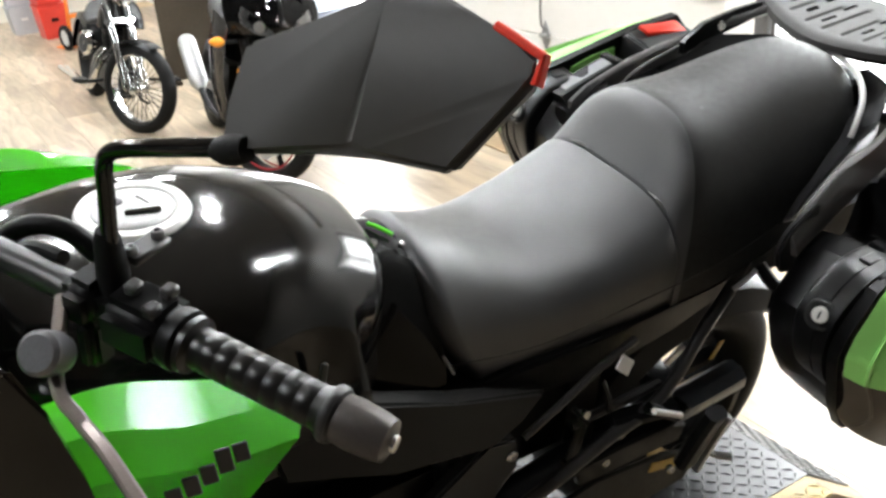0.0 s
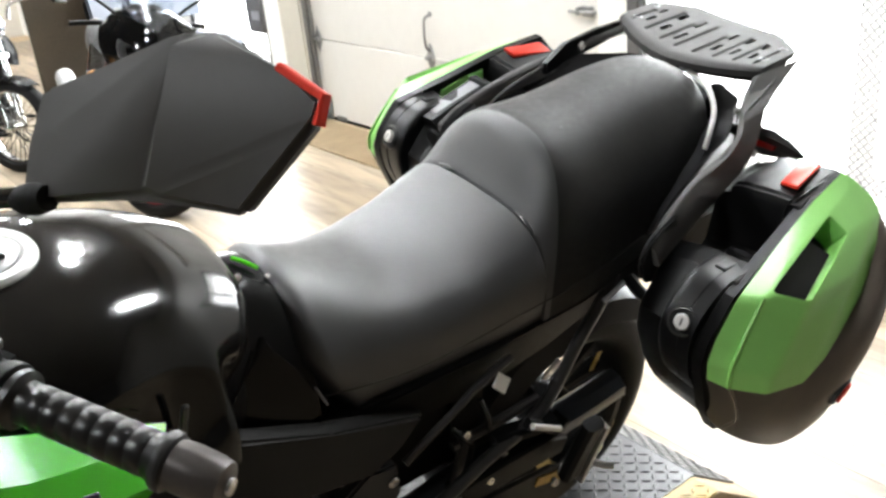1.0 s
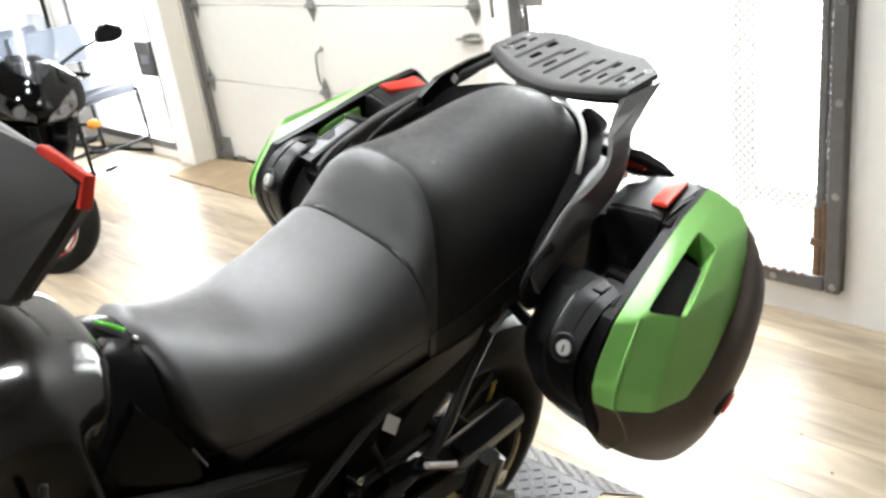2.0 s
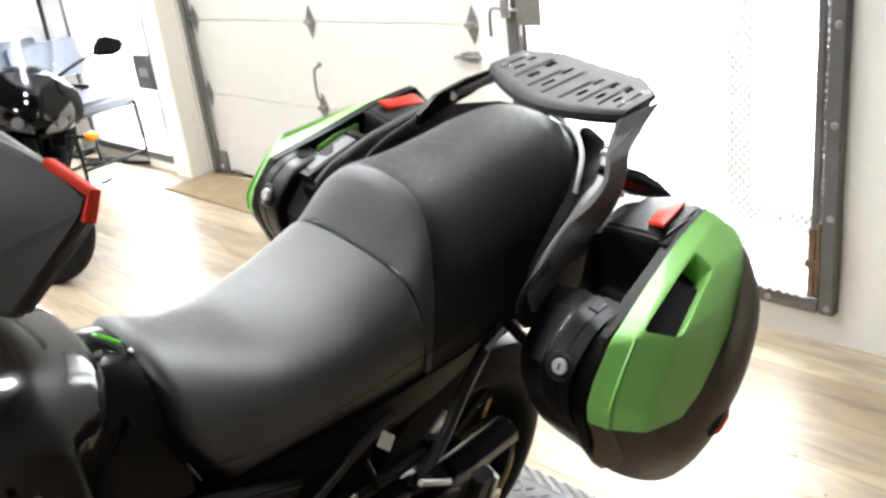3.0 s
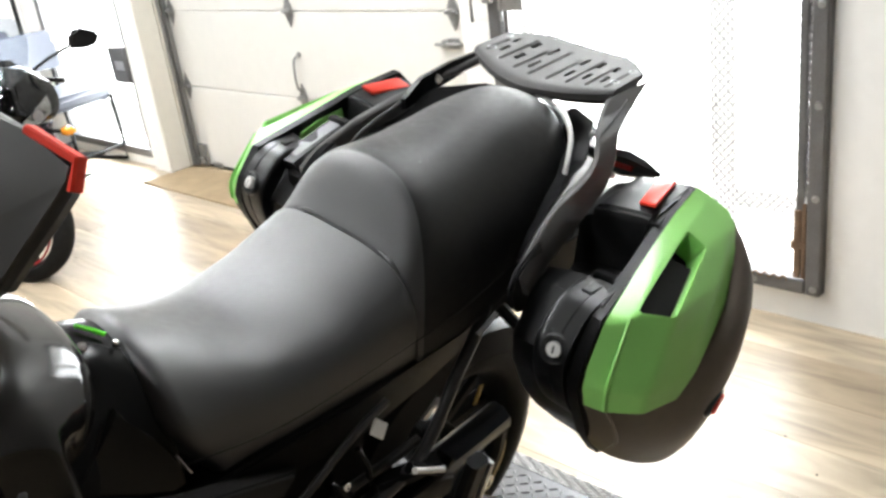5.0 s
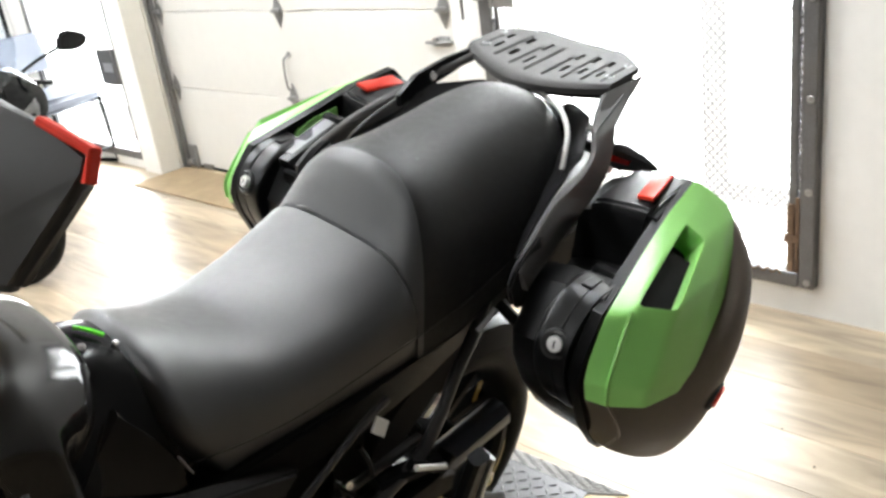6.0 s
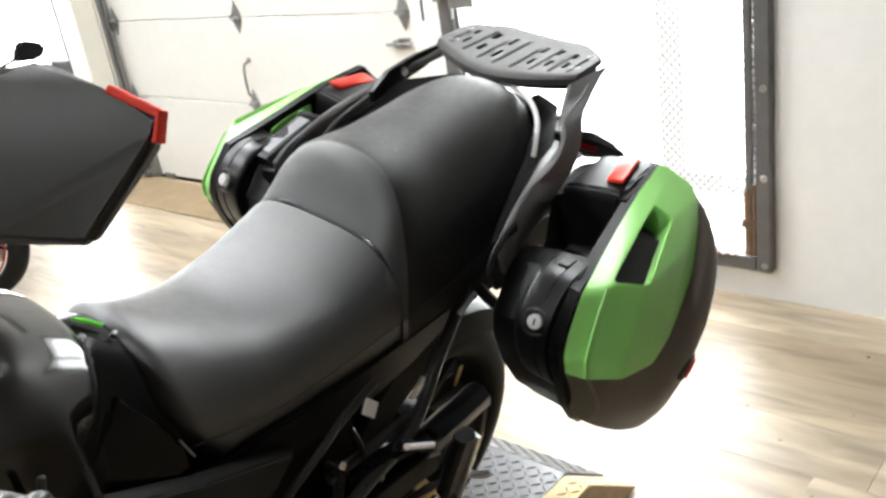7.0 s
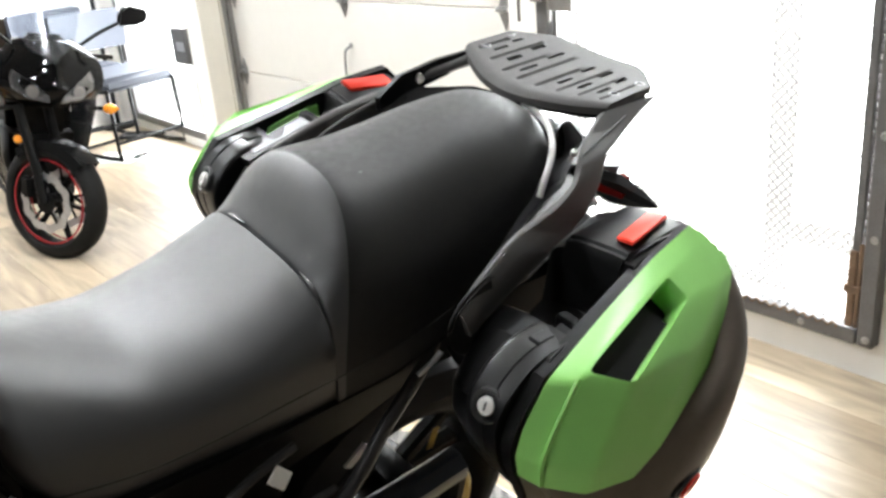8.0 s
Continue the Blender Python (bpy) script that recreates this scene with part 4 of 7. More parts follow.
for s in (-1, 1):
    # flat cast bar: it leaves the rack lying flat and turns upright on its way down
    UP = [(0.370, 0.134, 0.980), (0.345, 0.143, 0.971), (0.322, 0.153, 0.962), (0.300, 0.164, 0.954), (0.282, 0.178, 0.944), (0.262, 0.193, 0.931), (0.235, 0.204, 0.921), (0.198, 0.211, 0.911), (0.149, 0.214, 0.899), (0.110, 0.220, 0.882), (0.069, 0.229, 0.860), (0.042, 0.236, 0.834)]
    LO = [(0.490, 0.133, 0.981), (0.440, 0.147, 0.972), (0.397, 0.160, 0.962), (0.358, 0.174, 0.957), (0.331, 0.184, 0.950), (0.312, 0.197, 0.932), (0.294, 0.206, 0.905), (0.262, 0.216, 0.885), (0.215, 0.225, 0.871), (0.160, 0.233, 0.854), (0.095, 0.241, 0.826), (0.054, 0.245, 0.803)]
    off = 0.010 if s > 0 else 0.0
    up = smooth_path([(x, s * y + off, z) for x, y, z in UP], 3)
    lo = smooth_path([(x, s * y + off, z) for x, y, z in LO], 3)
    rings = []
    for q, (a, b) in enumerate(zip(up, lo)):
        t = (up[min(q + 1, len(up) - 1)] - up[max(q - 1, 0)])
        n = t.cross(b - a).normalized() * 0.014
        if n.dot(Vector((0, -0.8 * s, -0.6))) < 0:
            n = -n
        w = (b - a).normalized() * 0.004
        rings.append([a + w, a + n * 0.25, a + n * 0.75, a + n + w, b + n - w, b + n * 0.75, b + n * 0.25, b - w])
    bm = loft(B(), rings)
    rail = part("grab_rail", bm, RAIL_GREY, bike, "dark grey cast grab rail", 50)
    # seam of the cast bar
    bm = B()
    sweep(bm, [(x, s * y + off, z + 0.0008) for x, y, z in ((0.405, 0.146, 0.9705), (0.360, 0.158, 0.9625), (0.318, 0.168, 0.9555), (0.288, 0.174, 0.9475))], rect(0.0028, 0.0016), (0, 0, 1), 3)
    part("rail_seam", bm, PRINT_BLACK, rail)
    # black bracket with bolts on the inner side of the right bar
    if s > 0:
        bm = B()
        inner = [(0.405, 0.980), (0.330, 0.972), (0.262, 0.955), (0.225, 0.925), (0.228, 0.905), (0.275, 0.922), (0.330, 0.938), (0.395, 0.958)]
        loft(bm, [[Vector((x, 0.158 + (0.40 - x) * 0.12, z)) for x, z in inner], [Vector((x, 0.170 + (0.40 - x) * 0.12, z - 0.003)) for x, z in inner]])
        part("rail_bracket", bm, SATIN_BLACK, rail)
        for x, z in ((0.348, 0.955), (0.292, 0.947)):
            bolt(rail, (x, 0.1545 + (0.40 - x) * 0.12, z), (0, -1, 0.25), 0.0085)
        bm = B()
        sweep(bm, [(0.245, s * 0.190, 0.92), (0.16, s * 0.200, 0.888), (0.118, s * 0.206, 0.855), (0.095, s * 0.208, 0.80), (0.09, s * 0.205, 0.74)], rect(0.007, 0.006), (0, s, 0.1))
        part("inner_stay", bm, RAIL_GREY, rail)
    else:
        bolt(rail, (0.284, -0.166, 0.9535), (-0.3, -0.3, 1), 0.0048, GALV)
        bolt(rail, (0.289, -0.206, 0.8975), (-0.2, -0.9, 0.3), 0.0055, TAG_WHITE)
    bm = B()
    foot = [(0.092, 0.872), (0.068, 0.864), (0.036, 0.840), (0.024, 0.810), (0.036, 0.778), (0.058, 0.762), (0.080, 0.785), (0.102, 0.832)]
    loft(bm, [[Vector((x + 0.012, s * 0.216, z - 0.004)) for x, z in foot], [Vector((x, s * 0.232, z)) for x, z in foot]])
    bmesh.ops.bevel(bm, geom=bm.edges[:], offset=0.005, segments=2, affect="EDGES", clamp_overlap=True)
    part("rail_foot", bm, DARK_PLASTIC, rail)
    # pale bolt end and its tab under the seat
    bm = B()
    sweep(bm, [(0.030, s * 0.176, 0.713), (0.048, s * 0.180, 0.727), (0.062, s * 0.182, 0.740)], rect(0.007, 0.006), (0, s, 0.2), 3)
    part("seat_lock_tab", bm, ALU, rail)
# smooth tail cover between the pad and the rack
bm = B()
loft(bm, [dome_ring(*r, k=20) for r in interp([(0.318, 0.942, 0.098, 0.86, 2.3), (0.36, 0.938, 0.090, 0.86, 2.3), (0.41, 0.925, 0.070, 0.85, 2.2), (0.46, 0.905, 0.060, 0.84, 2.2), (0.50, 0.870, 0.035, 0.83, 2.2)], 0.02)])
part("tail_cover", bm, GLOSS_BLACK, bike, "gloss black tail cover", 60)
# tail lamp behind
bm = B()
prism(bm, [(0, -0.045), (0.075, -0.05), (0.125, -0.02), (0.125, 0.02), (0.075, 0.05), (0, 0.045)], 0.055, pose(0.47, 0, 0.775, 0, 14, 0), 0.012, 2)
tail = part("tail_lamp", bm, DARK_PLASTIC, bike, "grey tail lamp housing with red lens")
for s in (-1, 1):
    part("lens", box(B(), (-0.03, -0.003, -0.010), (0.035, 0.003, 0.010), 0.003, pose(0.545, s * 0.047, 0.792, 0, 14, s * -4)), DARK_RED, tail, "dark red lens")
    bm = B()
    tube(bm, [(0.36, s * 0.06, 0.885), (0.348, s * 0.152, 0.892)], 0.009, 8, 1)
    ia, ib = Vector((0.345, s * 0.150, 0.893)), Vector((0.396, s * 0.232, 0.870))
    ax_i = (ib - ia).normalized()
    up_i = (Vector((0.05, 0, 1)) - ax_i * ax_i.dot(Vector((0.05, 0, 1)))).normalized()
    side_i = ax_i.cross(up_i) * s
    rows_i = ((0.0, 0.012, 0.012), (0.12, 0.019, 0.016), (0.38, 0.023, 0.018), (0.72, 0.015, 0.013), (0.95, 0.005, 0.005), (1.0, 0.002, 0.002))
    loft(bm, [[ia.lerp(ib, k) + up_i * (h * cu) + side_i * (w * cw) for cu, cw in ((1, 0), (0.62, 0.75), (0, 1), (-0.62, 0.75), (-1, 0), (-0.62, -0.75), (0, -1), (0.62, -0.75))] for k, h, w in rows_i])
    ind = part("rear_indicator", bm, DARK_PLASTIC, bike, "dark grey pointed rear indicator with red strip", 30)
    bm = B()
    fwd = Vector((-1, 0, 0.25)).normalized()
    loft(bm, [[ia.lerp(ib, k) + fwd * d + up_i * h for k, h in ((0.10, -0.006), (0.10, 0.006), (0.62, 0.004), (0.62, -0.004))] for d in (0.010, 0.0235)])
    part("lens", bm, DARK_RED, ind, "dark red lens strip")
bm = B()
sweep(bm, [(0.30, 0, 0.74), (0.45, 0, 0.70), (0.58, 0, 0.55), (0.62, 0, 0.45)], rect(0.14, 0.012), (0, 0, 1))
part("number_plate_holder", bm, SATIN_BLACK, bike)

# ---- panniers ----


def pannier(s):
    """One hard case; s is -1 for the left and 1 for the right."""
    def P(x, y, z):
        return Vector((x, s * y, z))

    def edge_y(x):
        """How far out the lid meets the inner half."""
        return 0.329 + 0.155 * (0.326 - min(max(x, 0.03), 0.34))

    # black inner half: front block with the lock, notch for the handle, rear block
    seam = [(0.328, 0.902), (0.222, 0.888), (0.214, 0.800), (0.118, 0.772), (0.104, 0.846), (0.064, 0.838), (0.010, 0.765), (0.014, 0.716), (0.055, 0.631), (0.103, 0.566), (0.230, 0.492), (0.325, 0.555), (0.380, 0.70), (0.372, 0.85)]
    cx, cz = 0.19, 0.70
    rings = []
    for y, k, dz in ((0.352, 1.0, 0), (0.335, 0.985, 0), (0.275, 0.955, -0.004), (0.235, 0.90, -0.01), (0.225, 0.86, -0.012)):
        rings.append([P(cx + (x - cx) * k, y - 0.352 + edge_y(x) - 0.012, cz + (z - cz) * k + dz) for x, z in seam])
    bm = loft(B(), rings)
    case = part("pannier", bm, CASE_BLACK, bike, "hard pannier with green lid panel and brown-grey shell", 30)
    # rubber seam
    bm = B()
    full = [(0.332, 0.905), (0.244, 0.890), (0.153, 0.861), (0.044, 0.829), (0.008, 0.777), (0.001, 0.747), (0.010, 0.714), (0.050, 0.626), (0.099, 0.559), (0.230, 0.484), (0.331, 0.549), (0.388, 0.70), (0.380, 0.855)]
    grow = 1.035 if s > 0 else 1.0
    loft(bm, [[P(cx + (x - cx) * grow, min(edge_y(x), 0.385) - d, cz + (z - cz) * grow) for x, z in full] for d in (0.020, 0.003)])
    part("seam_band", bm, SATIN_BLACK, case)
    if s > 0:
        # inside of the grip opening, seen over the carrying bar
        well = [(0.108, 0.800), (0.122, 0.842), (0.160, 0.858), (0.206, 0.868), (0.212, 0.815)]
        bm = loft(B(), [[P(x, edge_y(x) - d, z) for x, z in well] for d in (0.0245, 0.019)])
        part("grip_well", bm, CASE_GREEN, case, "green inner wall of the grip opening")
    # lid: green panel with the recessed grip
    M = dict(a0=(0.326, 0.329, 0.909), a1=(0.244, 0.339, 0.893), a2=(0.153, 0.353, 0.863), a3=(0.042, 0.375, 0.831), a4=(0.009, 0.379, 0.782), a5=(0.000, 0.381, 0.750), a6=(0.006, 0.383, 0.720),
             r1=(0.062, 0.398, 0.834), r2=(0.030, 0.404, 0.785), r3=(0.012, 0.408, 0.752), r4=(0.014, 0.410, 0.719),
             ct=(0.242, 0.368, 0.885), ctr=(0.246, 0.398, 0.870), cbr=(0.114, 0.437, 0.836), cbl=(0.079, 0.400, 0.842),
             n1=(0.338, 0.346, 0.899), n2=(0.351, 0.373, 0.879), n3=(0.343, 0.391, 0.866), c1=(0.314, 0.397, 0.866), c2=(0.236, 0.432, 0.830), c3=(0.172, 0.450, 0.800), c4=(0.118, 0.458, 0.748), c5=(0.050, 0.448, 0.747),
             fa=(0.088, 0.441, 0.797), d1=(0.312, 0.415, 0.836), d2=(0.258, 0.439, 0.789), d3=(0.205, 0.452, 0.771), d4=(0.147, 0.463, 0.741), d5=(0.111, 0.461, 0.715), d6=(0.045, 0.449, 0.721))
    faces = ["a0 a1 ct n1", "a1 a2 cbl ct", "a2 a3 r1 cbl", "a3 a4 r2 r1", "a4 a5 r3 r2", "a5 a6 r4 r3", "n1 ct ctr c1", "n1 c1 n3 n2", "ctr cbr c2 c1", "cbr fa c3 c2", "cbl r1 fa cbr", "r1 r2 c5 fa", "r2 r3 c5",
             "fa c5 c4 c3", "r3 r4 d6 c5", "c5 d6 d5 c4", "c4 d5 d4", "c3 c4 d4 d3", "c2 c3 d3 d2", "c1 c2 d2 d1", "c1 d1 n3"]
    bm = B()
    v = {k: bm.verts.new(P(*p)) for k, p in M.items()}
    for f in faces:
        bm.faces.new([v[k] for k in f.split()])
    # walls of the grip recess
    deep = {k: bm.verts.new(P(M[k][0] - 0.004, M[k][1] - 0.022, M[k][2] - 0.036)) for k in ("ct", "ctr", "cbr", "cbl")}
    loop = ["ct", "ctr", "cbr", "cbl"]
    for a, b in zip(loop, loop[1:] + loop[:1]):
        bm.faces.new((v[a], v[b], deep[b], deep[a]))
    crease = bm.edges.layers.float.new("crease_edge")
    rim = {v[k] for k in loop}
    for e in bm.edges:
        if e.verts[0] in rim and e.verts[1] in rim:
            e[crease] = 0.9
        elif len(e.link_faces) == 1:
            e[crease] = 0.75
        else:
            e[crease] = 0.62
    lid = part("lid_panel", bm, CASE_GREEN, case, "satin green lid panel with recessed grip", 60)
    lid.modifiers.new("rounding", "SUBSURF").levels = 3
    lid.modifiers["rounding"].render_levels = 3
    bm = B()
    sweep(bm, [P(0.066, 0.3985, 0.8365), P(0.030, 0.4055, 0.786), P(0.012, 0.4095, 0.752), P(0.014, 0.4105, 0.722)], rect(0.006, 0.004), (0, s, 0.3), 5)
    part("lid_ridge", bm, CASE_GREEN, lid)
    bm = B()
    bm.faces.new([bm.verts.new(P(M[k][0] - 0.004, M[k][1] - 0.0215, M[k][2] - 0.0345)) for k in loop])
    bmesh.ops.solidify(bm, geom=bm.faces[:], thickness=0.003)
    ct, cbl, ctr, cbr = (Vector(M[k]) for k in ("ct", "cbl", "ctr", "cbr"))
    low = [ct.lerp(cbl, 0.25), ct.lerp(cbl, 0.98), ctr.lerp(cbr, 0.98), ctr.lerp(cbr, 0.25)]
    loft(bm, [[P(p.x + 0.004, p.y - 0.02, p.z - 0.038) for p in low], [P(p.x + 0.002, p.y - 0.010, p.z - 0.016) for p in low]])
    part("grip_floor", bm, CASE_BLACK, lid)
    # brown-grey shell below the panel
    T = [(0.007, 0.379, 0.724), (0.018, 0.405, 0.724), (0.047, 0.443, 0.725), (0.110, 0.455, 0.720), (0.146, 0.457, 0.745), (0.203, 0.446, 0.775), (0.256, 0.433, 0.793), (0.310, 0.410, 0.840), (0.341, 0.386, 0.868), (0.348, 0.370, 0.878)]
    A = [(0.020, 0.384, 0.690), (0.034, 0.414, 0.686), (0.072, 0.449, 0.674), (0.138, 0.470, 0.668), (0.172, 0.478, 0.702), (0.206, 0.476, 0.748), (0.246, 0.468, 0.782), (0.310, 0.438, 0.826), (0.350, 0.396, 0.854), (0.358, 0.370, 0.868)]
    Mi = [(0.036, 0.380, 0.655), (0.058, 0.410, 0.640), (0.098, 0.440, 0.618), (0.158, 0.462, 0.612), (0.206, 0.473, 0.642), (0.240, 0.474, 0.688), (0.278, 0.468, 0.724), (0.326, 0.446, 0.786), (0.356, 0.402, 0.838), (0.364, 0.366, 0.856)]
    Bo = [(0.056, 0.366, 0.620), (0.080, 0.384, 0.594), (0.118, 0.402, 0.560), (0.172, 0.422, 0.532), (0.226, 0.433, 0.534), (0.276, 0.436, 0.570), (0.315, 0.436, 0.612), (0.350, 0.424, 0.724), (0.364, 0.394, 0.812), (0.368, 0.352, 0.846)]
    Lo = [(0.054, 0.362, 0.622), (0.080, 0.367, 0.588), (0.120, 0.372, 0.548), (0.172, 0.377, 0.516), (0.226, 0.382, 0.504), (0.278, 0.385, 0.530), (0.322, 0.386, 0.572), (0.368, 0.380, 0.71), (0.374, 0.360, 0.81), (0.374, 0.338, 0.848)]
    Se = [(0.054, 0.350, 0.628), (0.080, 0.349, 0.594), (0.120, 0.348, 0.554), (0.172, 0.346, 0.524), (0.226, 0.344, 0.496), (0.280, 0.343, 0.520), (0.325, 0.342, 0.556), (0.380, 0.338, 0.70), (0.384, 0.335, 0.80), (0.378, 0.325, 0.845)]
    fine = []
    for row in (T, A, Mi, Bo, Lo, Se):
        fine.append(smooth_path([P(*p) for p in row], 3))
    cols = [smooth_path([r[i] for r in fine], 3) for i in range(len(fine[0]))]
    bm = B()
    loft(bm, cols, closed=False, caps=False)
    bmesh.ops.solidify(bm, geom=bm.faces[:], thickness=-0.003 if s > 0 else 0.003)
    part("lid_shell", bm, CASE_BROWN, case, "glossy brown-grey lower shell", 50)
    # moulded ridge down the front of the shell
    bm = B()
    sweep(bm, [P(0.017, 0.4095, 0.721), P(0.035, 0.4155, 0.686), P(0.058, 0.4115, 0.640), P(0.080, 0.3855, 0.594)], rect(0.006, 0.004), (0, s, 0.3), 5)
    part("shell_ridge", bm, CASE_BROWN, case)
    m = aim(P(0.204, 0.4735, 0.664), (0.16, s * 0.97, -0.16))
    bm = B()
    lathe(bm, [(0.027, -0.014), (0.027, 0.003), (0.024, 0.006), (0.0, 0.0065)], m @ Matrix.Diagonal((1.15, 0.7, 1, 1)), 24)
    badge = part("badge_rim", bm, PRINT_BLACK, case)
    part("badge", lathe(B(), [(0.020, 0.005), (0.018, 0.0095), (0, 0.0105)], m @ Matrix.Diagonal((1.15, 0.7, 1, 1)), 24), REFLECTOR_RED, badge, "round red badge")
    # lock in its recess
    lm = aim(P(0.000, 0.331, 0.786), (-0.86, s * 0.2, 0.42))
    bm = B()
    lathe(bm, [(0.022, -0.010), (0.0205, 0.0010), (0.018, 0.0015), (0.014, -0.004), (0, -0.005)], lm, 24)
    lock = part("lock_recess", bm, PRINT_BLACK, case)
    part("lock", lathe(B(), [(0.0108, -0.006), (0.0108, 0.002), (0.0095, 0.004), (0, 0.0042)], lm, 20), LOCK_ZINC, lock, "round steel key lock")
    part("keyhole", box(B(), (-0.0012, -0.005, 0.003), (0.0012, 0.005, 0.0048), 0, lm), PRINT_BLACK, lock)
    # front block that carries the lock, with a hinge cover on top
    bm = B()
    front = smooth_path([P(0.104, 0, 0.842), P(0.075, 0, 0.841), P(0.045, 0, 0.832), P(0.018, 0, 0.812), P(0.000, 0, 0.786), P(-0.004, 0, 0.758), P(0.006, 0, 0.715), P(0.030, 0, 0.672), P(0.064, 0, 0.638)], 4)
    sec = [(p.x, p.z) for p in front] + [(0.10, 0.66)]
    hx, hz = 0.075, 0.755
    loft(bm, [[P(hx + (x - hx) * k, y, hz + (z - hz) * k) for x, z in sec] for y, k in ((0.352, 1.0), (0.334, 0.995), (0.3335, 0.97), (0.3315, 0.97), (0.331, 0.985), (0.312, 0.983), (0.305, 0.978), (0.3005, 0.965), (0.298, 0.94), (0.297, 0.90))])
    part("lock_housing", bm, CASE_BLACK, case, "", 50)
    part("hinge_tab", box(B(), (0.070, min(s * 0.316, s * 0.334), 0.836), (0.098, max(s * 0.316, s * 0.334), 0.8425), 0.002), CASE_BLACK, case)
    # rear block top with the red reflector
    bm = B()
    sec = [(0.214, 0.872), (0.224, 0.894), (0.270, 0.900), (0.334, 0.905), (0.368, 0.87), (0.36, 0.80), (0.22, 0.80)]
    loft(bm, [[P(x, y, z + dz) for x, z in sec] for y, dz in ((0.322, 0.000), (0.300, -0.001), (0.268, -0.006), (0.235, -0.012), (0.222, -0.02))])
    bmesh.ops.bevel(bm, geom=bm.edges[:], offset=0.005, segments=2, affect="EDGES", clamp_overlap=True)
    part("rear_block", bm, CASE_BLACK, case)
    bm = B()
    quad = [(0.242, 0.286, 0.8975), (0.236, 0.316, 0.9055), (0.324, 0.297, 0.9065), (0.333, 0.263, 0.8955)]
    if s > 0:
        quad = [(0.286 + (x - 0.286) * 0.86, 0.29 + (y - 0.29) * 0.8, z) for x, y, z in quad]
    lo = [P(x, y, z - 0.004) for x, y, z in quad]
    hi = [P(x, y, z + 0.0035) for x, y, z in quad]
    loft(bm, [lo, hi])
    bmesh.ops.bevel(bm, geom=bm.edges[:], offset=0.002, segments=1, affect="EDGES", clamp_overlap=True)
    part("reflector", bm, REFLECTOR_RED, case, "red reflector")
    # carrying bar in the notch; left one black and lowered to keep its notch shaded
    dn = 0.0 if s > 0 else 0.06
    bm = B()
    sweep(bm, [P(0.066, 0.296, 0.828 - dn), P(0.12, 0.296, 0.843 - dn), P(0.176, 0.296, 0.860 - dn)], rect(0.030, 0.010), (0, 0, 1))
    part("carry_handle", bm, DULL_ALU if s > 0 else SATIN_BLACK, case, "satin carrying bar")
    bm = B()
    box(bm, (0.045, min(s * 0.245, s * 0.285), 0.775 - dn), (0.20, max(s * 0.245, s * 0.285), 0.812 - dn), 0.005)
    box(bm, (0.165, min(s * 0.27, s * 0.32), 0.80 - dn), (0.185, max(s * 0.27, s * 0.32), 0.868 - dn), 0.004)
    box(bm, (0.100, min(s * 0.27, s * 0.30), 0.79 - dn), (0.118, max(s * 0.27, s * 0.30), 0.842 - dn), 0.004)
    if s > 0:
        sweep(bm, [P(0.055, 0.292, 0.805 - dn), P(0.11, 0.294, 0.822 - dn), P(0.180, 0.296, 0.842 - dn)], rect(0.060, 0.045), (0, 0, 1), 1)
    part("handle_bracket", bm, SATIN_BLACK, case)
    return case


pannier(-1)
pannier(1)
# black undertray and inner mudguard between the panniers
bm = B()
box(bm, (0.02, -0.135, 0.645), (0.47, 0.135, 0.775), 0.03, seg=2)
part("undertray", bm, SATIN_BLACK, bike)
# frame hooks behind the panniers
for s in (-1, 1):
    bm = B()
    tube(bm, [(0.10, s * 0.16, 0.72), (0.12, s * 0.21, 0.70), (0.28, s * 0.215, 0.74), (0.32, s * 0.18, 0.78)], 0.010, 8)
    box(bm, (0.13, min(s * 0.16, s * 0.24), 0.60), (0.30, max(s * 0.16, s * 0.24), 0.69), 0.02, seg=2)
    part("case_mount", bm, SATIN_BLACK, bike)

# ---- rear wheel, swingarm, chain ----
AX = (0.110, 0, 0.341)
WM = Matrix(((1, 0, 0, AX[0]), (0, 0, -1, 0), (0, 1, 0, AX[2]), (0, 0, 0, 1)))
prof = [(0.072 * math.cos(a) * (1.0 if math.cos(a) > 0 else 0.5), 0.078 * math.sin(a)) for a in [2 * math.pi * i / 16 for i in range(16)]]

wheel = part("rear_wheel", torus(B(), 0.184, [(0, -0.06), (0.012, -0.064), (0.012, -0.055), (-0.012, -0.045), (-0.012, 0.045), (0.012, 0.055), (0.012, 0.064), (0, 0.06), (-0.020, 0.045), (-0.020, -0.045)], WM, 48), SATIN_BLACK, bike)
part("tyre", torus(B(), 0.188, prof, WM, 64), RUBBER, wheel, "black rubber tyre")
bm = B()
for k in range(3):
    for d in (-9, 9):
        a = math.radians(120 * k + 20 + d)
        a2 = math.radians(120 * k + 20 + d * 1.6)
        sweep(bm, [WM @ Vector((0.03 * math.cos(a), 0.03 * math.sin(a), 0)), WM @ Vector((0.172 * math.cos(a2), 0.172 * math.sin(a2), 0))], rect(0.028, 0.03), (0, 1, 0), 1)
lathe(bm, [(0.045, -0.07), (0.05, -0.05), (0.05, 0.05), (0.045, 0.07)], WM, 24)
part("spokes", bm, SATIN_BLACK, wheel)
bm = B()
torus(bm, 0.190, [(0, 0), (0.007, 0.001), (0.007, 0.004), (0, 0.003)], WM @ pose(0, 0, 0.066), 48)
part("rim_tape", bm, GOLD, wheel, "worn gold rim edge")
bm = B()
SPM = WM @ pose(0, 0, 0.098)
teeth = []
